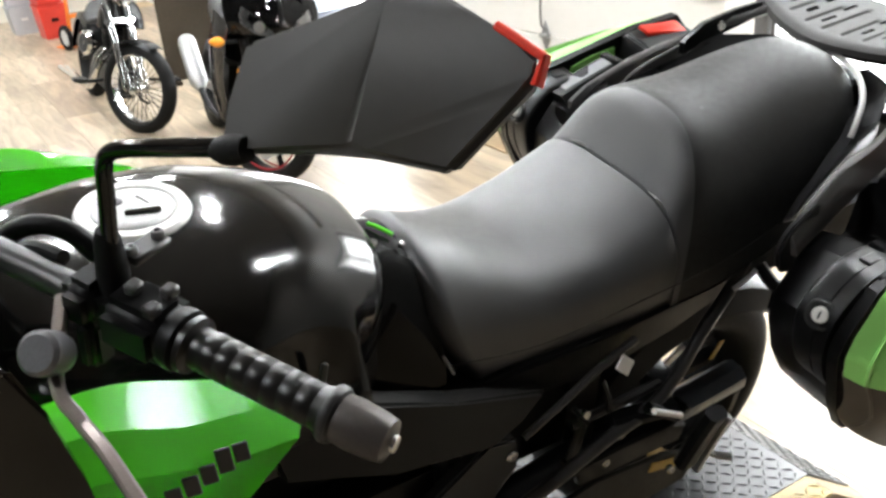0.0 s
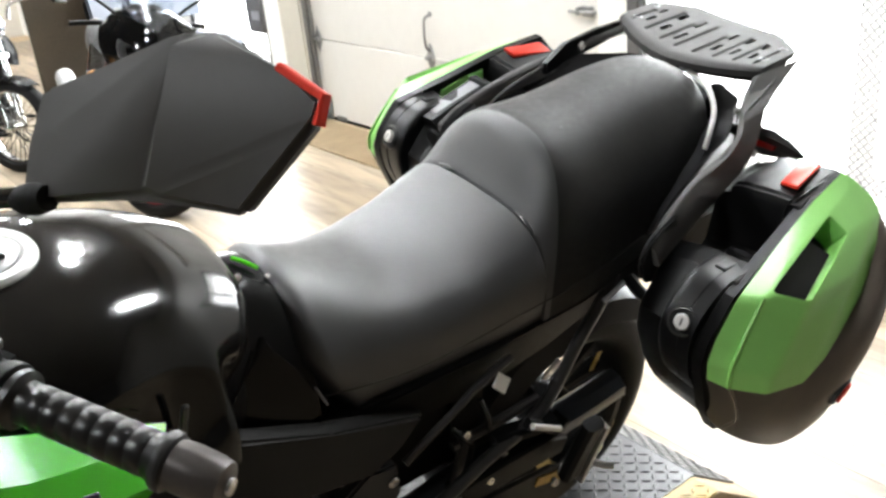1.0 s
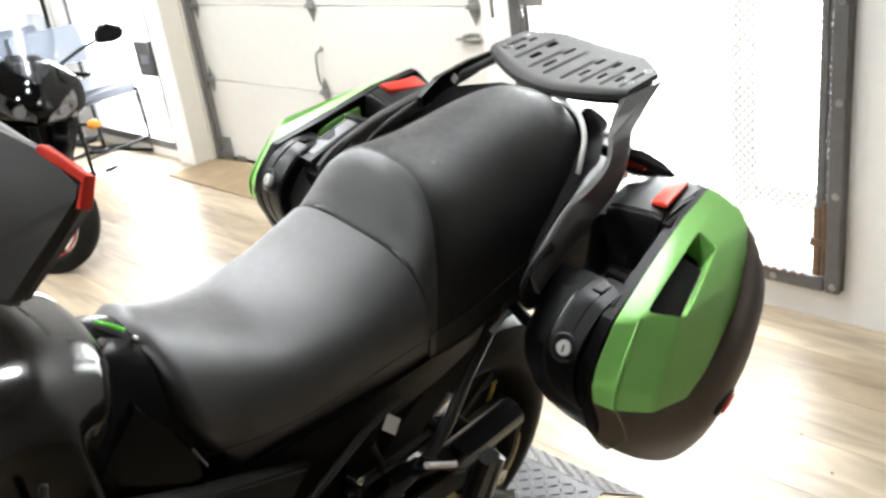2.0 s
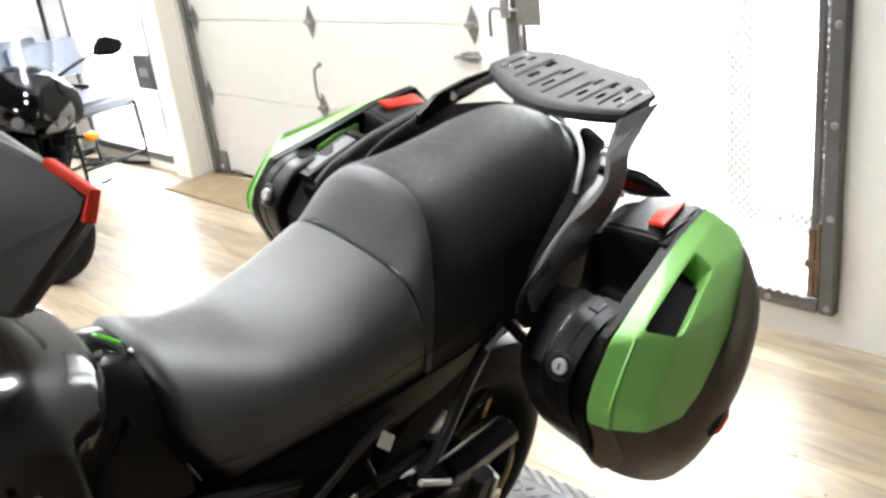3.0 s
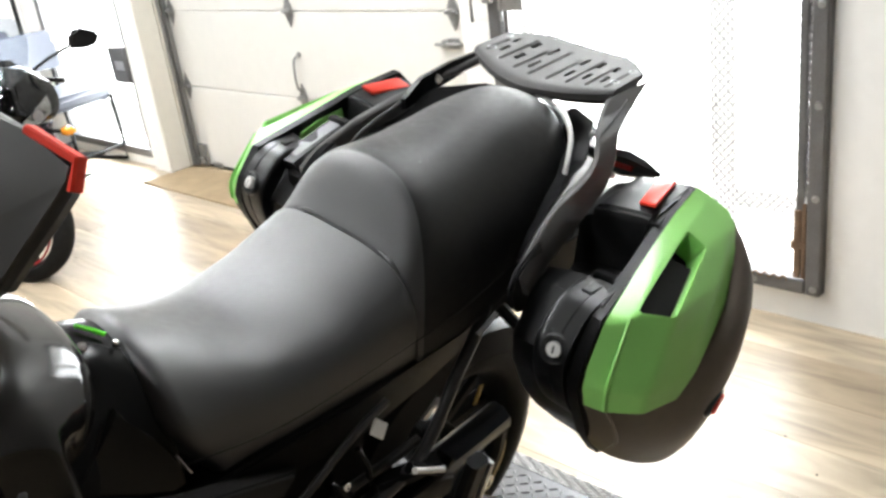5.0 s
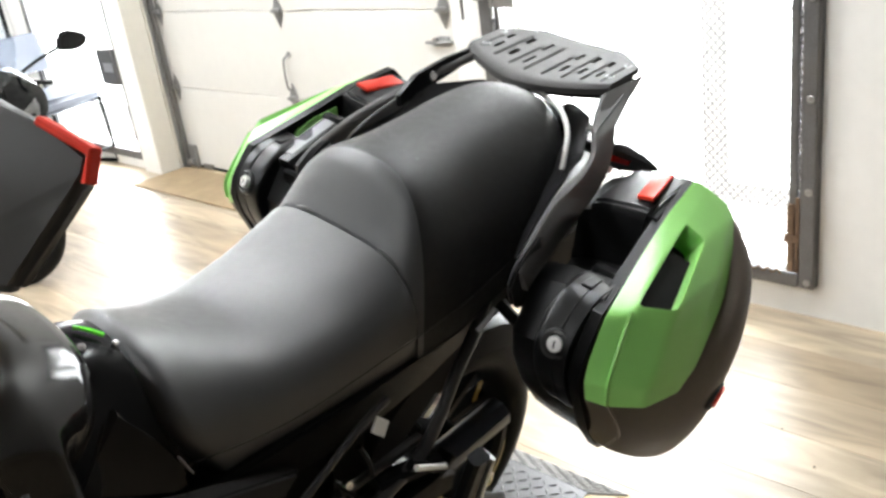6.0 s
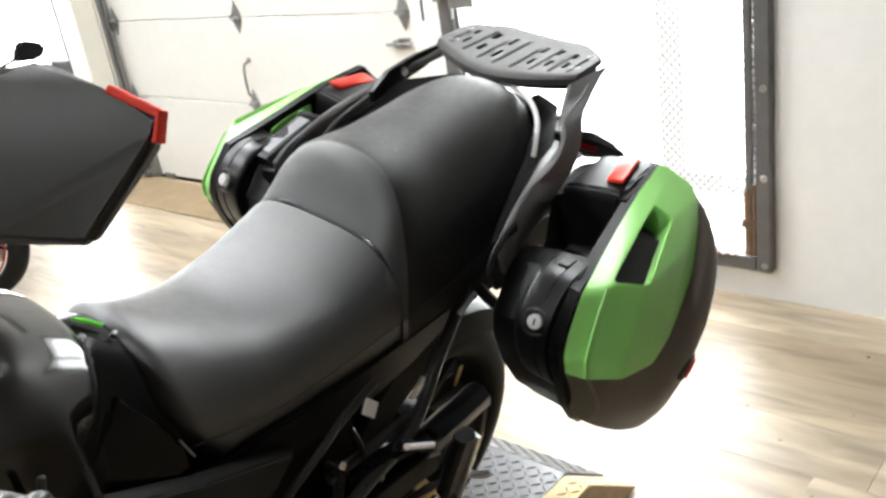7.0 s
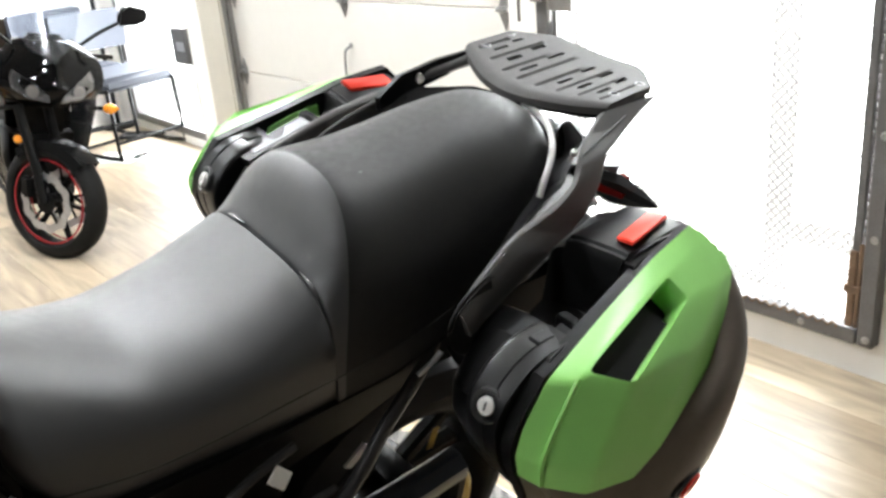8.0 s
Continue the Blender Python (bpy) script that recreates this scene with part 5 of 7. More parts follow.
for i in range(92):
    a = 2 * math.pi * i / 92
    r = 0.100 if i % 2 else 0.093
    teeth.append((r * math.cos(a), r * math.sin(a)))
inner = [(x * 0.74, y * 0.74) for x, y in teeth]
rings = [[SPM @ Vector((x, y, z)) for x, y in ring] for ring, z in ((inner, 0), (teeth, 0), (teeth, 0.006), (inner, 0.006))]
loft(bm, rings + rings[:1], caps=False)
part("sprocket", bm, GOLD, wheel, "worn brassy sprocket")
bm = B()
for i in range(44):
    a = math.radians(-92 + 184 * i / 43)
    p = SPM @ Vector((0.100 * math.cos(a), 0.100 * math.sin(a), 0.003))
    t = SPM.to_3x3() @ Vector((-math.sin(a), math.cos(a), 0))
    sweep(bm, [p - t * 0.0065, p + t * 0.0065], rect(0.012, 0.015), (0, 1, 0), 1)
for z, zf in ((0.100, 0.445), (-0.100, 0.325)):
    p, q = Vector((AX[0], -0.101, AX[2] + z)), Vector((-0.40, -0.101, zf * 0.9))
    for i in range(36):
        a, b = p.lerp(q, i / 36), p.lerp(q, (i + 0.85) / 36)
        sweep(bm, [a, b], rect(0.012, 0.015), (0, 1, 0), 1)
chain = part("chain", bm, GOLD, bike, "brassy drive chain")
# swingarm
for s in (-1, 1):
    bm = B()
    sweep(bm, [(-0.36, s * 0.12, 0.40), (-0.15, s * 0.132, 0.445), (0.02, s * 0.136, 0.452), (0.15, s * 0.136, 0.462)] if s < 0 else [(-0.36, s * 0.12, 0.38), (-0.1, s * 0.13, 0.36), (0.10, s * 0.13, 0.32)], rect(0.05, 0.05, 0.3), (0, 0, 1))
    part("swingarm", bm, SWING_BLUE, bike, "blue-grey painted swingarm", 45)
bm = B()
sweep(bm, [(0.15, -0.136, 0.455), (0.14, -0.134, 0.38), (0.09, -0.132, 0.315)], rect(0.03, 0.035, 0.3), (0, 1, 0))
box(bm, (0.04, -0.150, 0.285), (0.13, -0.128, 0.340), 0.008)
part("axle_plate", bm, SATIN_BLACK, bike)
bolt(bike, (AX[0], -0.152, AX[2]), (0, -1, 0), 0.016)
# hugger over the tyre
bm = B()
rings = []
for i in range(15):
    a = math.radians(48 + 112 * i / 14)
    c, sn = math.cos(a), math.sin(a)
    rings.append([Vector((AX[0] + r * c, y, AX[2] + r * sn)) for r, y in ((0.235, -0.108), (0.272, -0.094), (0.284, 0), (0.272, 0.094), (0.235, 0.108), (0.266, 0.088), (0.278, 0), (0.266, -0.088))])
loft(bm, rings)
part("hugger", bm, DARK_PLASTIC, bike, "grey plastic rear mudguard")
bm = B()
sweep(bm, [(-0.075, -0.172, 0.612), (-0.064, -0.176, 0.628), (-0.050, -0.176, 0.640)], rect(0.014, 0.004), (0, 1, 0))
part("hugger_bracket", bm, ALU, bike, "bright bracket")
part("caution_label", box(B(), (-0.005, -0.001, -0.022), (0.005, 0.001, 0.022), 0, pose(0.120, -0.111, 0.508, 10, 6, 0)), YELLOW_STICKER, bike, "yellow label")

# ---- frame tubes, pegs and brackets on the left ----
for s in (-1, 1):
    bm = B()
    tube(bm, [(0.075, s * 0.152, 0.735), (0.057, s * 0.158, 0.716), (0.037, s * 0.163, 0.695), (-0.022, s * 0.180, 0.658), (-0.074, s * 0.197, 0.619), (-0.116, s * 0.208, 0.597), (-0.157, s * 0.214, 0.586), (-0.213, s * 0.217, 0.575), (-0.257, s * 0.220, 0.563), (-0.309, s * 0.222, 0.545), (-0.40, s * 0.215, 0.50)], 0.0095, 12)
    part("peg_tube", bm, TUBE_GREY, bike, "dark bent frame tube")
    bm = B()
    tube(bm, [(-0.150, s * 0.172, 0.690), (-0.212, s * 0.182, 0.682), (-0.277, s * 0.187, 0.652), (-0.345, s * 0.19, 0.618)], 0.0060, 10)
    part("seat_rail", bm, TUBE_GREY, bike)
    bm = B()
    tube(bm, [(-0.245, s * 0.19, 0.612), (-0.245, s * 0.19, 0.575), (-0.262, s * 0.195, 0.525)], 0.008, 8)
    part("stay", bm, TUBE_GREY, bike)
    bm = B()
    tube(bm, [(-0.26, s * 0.185, 0.592), (-0.18, s * 0.19, 0.600), (-0.10, s * 0.185, 0.598)], 0.008, 8)
    part("cross_stay", bm, TUBE_GREY, bike)
    bm = B()
    sweep(bm, [(-0.155, s * 0.222, 0.606), (-0.09, s * 0.226, 0.560)], rect(0.016, 0.012), (0, s, 0), 1)
    sweep(bm, [(-0.20, s * 0.20, 0.585), (-0.10, s * 0.222, 0.583)], rect(0.03, 0.02), (0, 0, 1), 1)
    pk = part("peg_mount", bm, SATIN_BLACK, bike)
    part("bright_pin", tube(B(), [(-0.162, s * 0.240, 0.618), (-0.104, s * 0.240, 0.581)], 0.0046, 12, 1), TAG_WHITE, pk, "bright pin end")
    bm = B()
    sweep(bm, [(-0.066, s * 0.238, 0.462), (-0.066, s * 0.254, 0.53), (-0.064, s * 0.268, 0.590)], rect(0.024, 0.034), (1, 0, 0), 3)
    peg = part("passenger_peg", bm, SATIN_BLACK, bike, "folded rubber passenger footpeg")
    bm = B()
    sweep(bm, [(-0.043, s * 0.238, 0.440), (-0.043, s * 0.255, 0.52), (-0.043, s * 0.268, 0.580)], rect(0.026, 0.007), (1, 0, 0), 3)
    part("peg_frame", bm, ALU, peg, "bare aluminium peg frame")
    bm = B()
    sweep(bm, [(-0.02, s * 0.20, 0.46), (-0.005, s * 0.24, 0.45), (0.015, s * 0.26, 0.45)], rect(0.012, 0.012), (0, 0, 1), 3)
    part("peg_spring", bm, ALU, peg)
    for p in ((-0.175, s * 0.205, 0.54), (-0.20, s * 0.205, 0.505), (-0.245, s * 0.195, 0.615), (-0.10, s * 0.242, 0.47)):
        bolt(bike, p, (0, s, 0.3), 0.007)
    bm = B()
    sweep(bm, [(-0.27, s * 0.20, 0.525), (-0.18, s * 0.205, 0.535), (-0.10, s * 0.205, 0.535), (-0.06, s * 0.205, 0.555)], rect(0.03, 0.016), (0, 0, 1))
    part("hanger_arm", bm, SATIN_BLACK, bike)
    bm = B()
    prism(bm, [(-0.24, 0.47), (-0.04, 0.46), (-0.03, 0.49), (-0.10, 0.52), (-0.25, 0.51)], 0.012, Matrix(((1, 0, 0, 0), (0, 0, -s, s * 0.20), (0, 1, 0, 0), (0, 0, 0, 1))), 0.003)
    part("peg_hanger", bm, SIDE_PLASTIC, bike)
part("hang_tag", box(B(), (-0.012, -0.002, -0.0115), (0.012, 0.002, 0.0115), 0.0012, pose(-0.181, -0.190, 0.672, -35, 40, -25)), TAG_WHITE, bike, "small white tag")
bm = B()
tube(bm, [(-0.215, -0.185, 0.655), (-0.205, -0.195, 0.62), (-0.20, -0.19, 0.585)], 0.005, 6)
tube(bm, [(-0.26, -0.185, 0.625), (-0.25, -0.197, 0.61), (-0.235, -0.197, 0.59), (-0.23, -0.192, 0.56)], 0.004, 6)
part("cable", bm, SATIN_BLACK, bike)
part("chain_label", box(B(), (-0.038, -0.001, -0.009), (0.038, 0.001, 0.009), 0, pose(-0.053, -0.1985, 0.413, 0, 16, 0)), YELLOW_STICKER, bike, "orange warning label")
bm = B()
tube(bm, [(-0.40, -0.15, 0.38), (-0.43, -0.20, 0.25), (-0.46, -0.245, 0.135)], 0.012, 10)
part("side_stand", bm, TUBE_GREY, bike)
bm = B()
prism(bm, [(-0.36, 0.33), (0.0, 0.345), (0.03, 0.40), (-0.06, 0.44), (-0.20, 0.455), (-0.36, 0.43)], 0.008, Matrix(((1, 0, 0, 0), (0, 0, 1, -0.197), (0, 1, 0, 0), (0, 0, 0, 1))), 0.003)
part("chain_guard", bm, SIDE_PLASTIC, bike, "dark plastic chain guard")
# rider's pegs
for s in (-1, 1):
    bm = B()
    tube(bm, [(-0.46, s * 0.20, 0.42), (-0.46, s * 0.29, 0.42)], 0.014, 10, 1)
    part("rider_peg", bm, RUBBER, bike)

# ---- front end ----
for s in (-1, 1):
    # green shroud: a folded panel that stands off the tank
    bm = B()
    G = [[(-0.648, 0.205, 0.874), (-0.70, 0.212, 0.905), (-0.77, 0.222, 0.943), (-0.83, 0.245, 0.985), (-0.90, 0.27, 1.01), (-1.00, 0.27, 1.02), (-1.12, 0.20, 1.02)],
         [(-0.660, 0.228, 0.872), (-0.715, 0.245, 0.901), (-0.785, 0.272, 0.938), (-0.845, 0.295, 0.985), (-0.915, 0.315, 1.01), (-1.02, 0.305, 1.01), (-1.14, 0.22, 1.01)],
         [(-0.682, 0.262, 0.862), (-0.735, 0.275, 0.880), (-0.80, 0.296, 0.915), (-0.862, 0.315, 0.955), (-0.93, 0.33, 0.97), (-1.04, 0.315, 0.96), (-1.16, 0.23, 0.95)],
         [(-0.745, 0.262, 0.80), (-0.79, 0.275, 0.805), (-0.84, 0.290, 0.82), (-0.89, 0.305, 0.84), (-0.96, 0.318, 0.85), (-1.06, 0.305, 0.84), (-1.17, 0.225, 0.84)],
         [(-0.82, 0.235, 0.70), (-0.86, 0.245, 0.70), (-0.90, 0.255, 0.70), (-0.94, 0.265, 0.71), (-1.00, 0.272, 0.72), (-1.08, 0.26, 0.72), (-1.16, 0.20, 0.73)]]
    fine = [smooth_path([Vector((x, s * y, z if s < 0 else min(z + 0.018, 0.935))) for x, y, z in r], 3) for r in G]
    loft(bm, fine, closed=False, caps=False)
    bmesh.ops.solidify(bm, geom=bm.faces[:], thickness=0.006 if s < 0 else -0.006)
    shroud = part("green_shroud", bm, FAIRING_GREEN, bike, "bright green side fairing with black lettering bars", 24)
    # dark wordmark, kept as plain bars
    for k in range(5 if s < 0 else 0):
        bm = B()
        u = k / 4.0
        p = Vector((-0.744 - 0.066 * u, s * (0.284 + 0.023 * u), 0.897 + 0.002 * u))
        box(bm, (-0.0068, -0.001, -0.010), (0.0068, 0.0025, 0.010 + (0.006 if k == 1 else 0)), 0.001, pose(*p, s * 8, -6, s * 14))
        part("letter_bar", bm, PRINT_BLACK, shroud)
# nose, cockpit and dash
bm = B()
loft(bm, [dome_ring(x, zc, w, zb, n, 20) for x, zc, w, zb, n in ((-1.52, 0.96, 0.06, 0.84, 2.2), (-1.45, 1.04, 0.13, 0.80, 2.2), (-1.32, 1.10, 0.20, 0.78, 2.4), (-1.18, 1.11, 0.23, 0.80, 2.4), (-1.10, 1.06, 0.22, 0.84, 2.4))])
part("nose_fairing", bm, FAIRING_GREEN, bike, "green nose fairing")
bm = B()
sweep(bm, [(-1.36, 0, 1.10), (-1.28, 0, 1.24), (-1.20, 0, 1.38)], rect(0.34, 0.006), (1, 0, 0.6))
part("windscreen", bm, SMOKED, bike, "smoked windscreen")
bm = B()
box(bm, (-1.12, -0.11, 1.03), (-1.05, 0.11, 1.14), 0.02, pose(0, 0, 0), 2)
part("instrument_pod", bm, SATIN_BLACK, bike)
bm = B()
box(bm, (-1.06, -0.17, 0.86), (-0.93, 0.17, 1.00), 0.03, seg=2)
part("cockpit_panel", bm, SATIN_BLACK, bike)
# triple clamp and handlebar, turned to the left
STEER = pose(-0.985, 0, 1.03, 0, -24, 0) @ pose(0, 0, 0, 0, 0, 14)
bm = B()
prism(bm, [(-0.05, -0.13), (0.03, -0.13), (0.045, -0.05), (0.045, 0.05), (0.03, 0.13), (-0.05, 0.13)], 0.025, STEER, 0.006, 2)
clamp = part("triple_clamp", bm, SATIN_BLACK, bike)
for s in (-1, 1):
    part("fork_cap", lathe(B(), [(0.026, 0), (0.026, 0.04), (0.022, 0.046), (0, 0.047)], STEER @ pose(-0.02, s * 0.105, 0.02), 20), ALU, clamp)
bm = B()
GI, GE = Vector((-0.787, -0.352, 1.090)), Vector((-0.709, -0.480, 1.074))
tube(bm, [GE, GI, (-0.825, -0.29, 1.095), (-0.885, -0.19, 1.105), (-0.925, -0.10, 1.10), (-0.945, -0.03, 1.10), (-0.955, 0.05, 1.10), (-0.965, 0.13, 1.10), (-0.985, 0.21, 1.10), (-1.00, 0.33, 1.09), (-1.01, 0.52, 1.08)], 0.0115, 12)
bar = part("handlebar", bm, TUBE_GREY, bike)
ax = (GE - GI).normalized()


def along(d):
    return GI + ax * d


gm = aim(GI, ax)
L = (GE - GI).length
prof = [(0.0205, 0.0), (0.0205, 0.005), (0.015, 0.008)]
for k in range(7):
    d = 0.016 + k * 0.0125
    prof += [(0.0146, d), (0.0152, d + 0.001), (0.0152, d + 0.0105), (0.0146, d + 0.0115)]
prof += [(0.0162, 0.108), (0.0185, 0.112), (0.0185, 0.118), (0.016, 0.12)]
part("grip", lathe(B(), prof, gm, 24), GRIP_RUBBER, bar, "ribbed black rubber grip")
part("bar_end", lathe(B(), [(0.0165, 0.119), (0.0172, 0.13), (0.0162, L - 0.004), (0.0145, L + 0.004), (0.008, L + 0.006), (0, L + 0.006)], gm, 24), END_WEIGHT, bar, "worn brown-grey bar end weight")
part("grip_collar", lathe(B(), [(0.0188, 0.1105), (0.0198, 0.1125), (0.0198, 0.1155), (0.0188, 0.1175)], gm, 24), TUBE_GREY, bar)
part("bar_end_screw", lathe(B(), [(0.006, L + 0.004), (0.006, L + 0.009), (0, L + 0.0095)], gm, 12), STEEL, bar)
# switch box, clutch perch and lever
bm = B()
m = aim(along(-0.034), ax)
box(bm, (-0.023, -0.022, -0.034), (0.023, 0.022, 0.026), 0.011, m, 3)
lathe(bm, [(0.021, 0.020), (0.0225, 0.024), (0.0225, 0.031), (0.019, 0.033)], m, 20)
sw = part("switch_box", bm, SATIN_BLACK, bar)
for dx, dy, dz in ((0.0, 0.026, -0.012), (0.012, 0.024, 0.008), (-0.01, 0.025, 0.012)):
    part("switch", box(B(), (dx - 0.006, dy - 0.004, dz - 0.005), (dx + 0.006, dy + 0.005, dz + 0.005), 0.002, m), TUBE_GREY, sw)
bm = B()
m2 = aim(along(-0.085), ax)
box(bm, (-0.020, -0.020, -0.018), (0.020, 0.020, 0.018), 0.010, m2, 3)
box(bm, (-0.016, -0.062, -0.010), (0.010, -0.015, 0.010), 0.007, m2, 3)
perch = part("clutch_perch", bm, SATIN_BLACK, bar)
part("mirror_clamp_plate", box(B(), (-0.018, -0.010, 0.018), (0.018, 0.010, 0.024), 0.002, pose(-0.792, -0.285, 1.108, 0, 0, 30)), TUBE_GREY, perch, "dark clamp with two bolts")
for d in (-0.010, 0.012):
    bolt(perch, (-0.792 + d, -0.285 + d * 0.5, 1.133), (0, 0, 1), 0.005, BAR_GREY)
bm = B()
sweep(bm, [(-0.850, -0.270, 1.098), (-0.872, -0.34, 1.085), (-0.868, -0.38, 1.085), (-0.861, -0.42, 1.088), (-0.852, -0.47, 1.078), (-0.835, -0.52, 1.05)], rect(0.009, 0.008), (0, 0, 1))
part("clutch_lever", bm, LEVER, bar, "dull aluminium clutch lever")
part("adjuster", lathe(B(), [(0.013, -0.012), (0.015, -0.006), (0.015, 0.010), (0.012, 0.013), (0, 0.013)], aim((-0.872, -0.335, 1.105), (-0.5, -0.5, 0.6)), 18), BAR_GREY, bar)
# brake hose and wiring loop by the perch
bm = B()
tube(bm, [(-0.84, -0.24, 1.11), (-0.86, -0.20, 1.10), (-0.90, -0.16, 1.06), (-0.95, -0.12, 1.00)], 0.006, 8)
part("brake_hose", bm, SATIN_BLACK, bar)
bm = B()
tube(bm, [(-0.80, -0.17, 1.045), (-0.825, -0.145, 1.075), (-0.86, -0.12, 1.07), (-0.90, -0.10, 1.02)], 0.009, 10)
part("clutch_cable", bm, SATIN_BLACK, bar)
# black inner fairing ahead of the lever
bm = B()
ed = [(-0.897, 0.35, 1.112), (-0.883, 0.355, 1.066), (-0.872, 0.36, 1.01), (-0.868, 0.36, 0.97), (-0.93, 0.335, 0.95), (-1.00, 0.30, 0.99), (-1.03, 0.28, 1.08), (-0.97, 0.31, 1.13)]
loft(bm, [[Vector((x, -y + 0.012, z)) for x, y, z in ed], [Vector((x, -y, z)) for x, y, z in ed]])
bmesh.ops.bevel(bm, geom=bm.edges[:], offset=0.006, segments=2, affect="EDGES", clamp_overlap=True)
part("inner_fairing", bm, GLOSS_BLACK, bike, "black inner fairing panel")
# mirror: stem, elbow arm, faceted shell with red edge
bm = B()
tube(bm, [(-0.815, -0.293, 1.105), (-0.815, -0.297, 1.15), (-0.812, -0.302, 1.19), (-0.811, -0.306, 1.209), (-0.808, -0.316, 1.223), (-0.80, -0.332, 1.232), (-0.785, -0.36, 1.242), (-0.763, -0.395, 1.253)], 0.0058, 10)
arm = part("mirror_arm", bm, GLOSS_BLACK, bike, "black steel mirror arm")
part("arm_boot", lathe(B(), [(0.011, 0), (0.0115, 0.015), (0.0095, 0.040), (0.007, 0.050)], aim((-0.817, -0.292, 1.108), (0.02, -0.05, 1)), 16), RUBBER, arm)
NRM = Vector((0.8558, 0.2343, -0.4612))
OUT = [(-0.738, -0.377, 1.303), (-0.690, -0.462, 1.351), (-0.681, -0.478, 1.356), (-0.673, -0.522, 1.349), (-0.668, -0.548, 1.344), (-0.672, -0.551, 1.335), (-0.703, -0.532, 1.288), (-0.725, -0.475, 1.277), (-0.757, -0.405, 1.252), (-0.763, -0.389, 1.252), (-0.752, -0.381, 1.275)]
rim = [Vector(p) for p in OUT]
cen = sum(rim, Vector()) / len(rim)
ridge_t, ridge_b = Vector((-0.694, -0.462, 1.346)) - NRM * 0.008, Vector((-0.7225, -0.480, 1.2795)) - NRM * 0.010
bm = B()
vr = [bm.verts.new(p) for p in rim]
vt, vb = bm.verts.new(ridge_t), bm.verts.new(ridge_b)
vk = [bm.verts.new(cen + (p - cen) * 0.96 + NRM * 0.012) for p in rim]
n = len(rim)
for i in range(n):
    j = (i + 1) % n
    bm.faces.new((vr[j], vr[i], vk[i], vk[j]))
bm.faces.new(vk)
bm.faces.new((vr[0], vr[1], vt, vb, vr[8], vr[9], vr[10]))
bm.faces.new((vr[1], vr[2], vt))
bm.faces.new((vr[2], vr[3], vr[4], vr[5], vb, vt))
bm.faces.new((vr[5], vr[6], vb))
bm.faces.new((vr[6], vr[7], vr[8], vb))
bmesh.ops.bevel(bm, geom=bm.edges[:], offset=0.0055, segments=5, affect="EDGES", clamp_overlap=True)
shell = part("mirror", bm, MIRROR_GREY, bike, "faceted dark grey mirror housing", 60)
bm = B()
edge = [rim[3].lerp(rim[4], -0.08), rim[4], rim[5].lerp(rim[6], 0.04)]
sweep(bm, [p + NRM * 0.002 + (p - cen).normalized() * 0.0005 for p in edge], rect(0.0040, 0.0065), NRM, 1)
part("red_edge", bm, REFLECTOR_RED, shell, "red edge strip")
bm = B()
loft(bm, [[cen + (p - cen) * 0.93 + NRM * 0.0105 for p in rim], [cen + (p - cen) * 0.92 + NRM * 0.0125 for p in rim]])
part("mirror_glass", bm, MIRROR_GLASS, shell, "silvered mirror glass")
part("ball_boot", lathe(B(), [(0.006, -0.012), (0.0085, -0.005), (0.009, 0.004), (0.007, 0.013)], aim((-0.760, -0.402, 1.254), (0.4, -0.8, 0.3)), 16), RUBBER, shell)
# fork and front wheel, turned with the bars
FAX = Vector((-1.30, 0, 0.341))
FM = Matrix.Translation(FAX) @ pose(0, 0, 0, 0, 0, 14) @ Matrix(((1, 0, 0, 0), (0, 0, -1, 0), (0, 1, 0, 0), (0, 0, 0, 1)))
fw = part("front_wheel", torus(B(), 0.184, [(0, -0.045), (0.012, -0.048), (-0.012, -0.035), (-0.012, 0.035), (0.012, 0.048), (0, 0.045), (-0.02, 0.035), (-0.02, -0.035)], FM, 40), SATIN_BLACK, bike)
part("tyre", torus(B(), 0.188, [(0.072 * math.cos(a) * (1 if math.cos(a) > 0 else 0.5), 0.06 * math.sin(a)) for a in [2 * math.pi * i / 14 for i in range(14)]], FM, 48), RUBBER, fw)
for s in (-1, 1):
    bm = B()
    tube(bm, [FAX + Vector((0.0, s * 0.09, 0)), STEER @ Vector((-0.02, s * 0.105, 0.0))], 0.022, 14, 1)
    part("fork_leg", bm, SATIN_BLACK, bike)
rings = []
for i in range(11):
    a = math.radians(35 + 110 * i / 10)
    rings.append([FM @ Vector(((0.278 + d) * math.cos(a), (0.278 + d) * math.sin(a), w)) for d, w in ((-0.02, -0.07), (0.0, -0.06), (0.006, 0), (0.0, 0.06), (-0.02, 0.07), (-0.004, 0.055), (0.0, 0), (-0.004, -0.055))])
part("front_mudguard", loft(B(), rings), SATIN_BLACK, bike)

# ---- other motorcycles, parked in a row ----


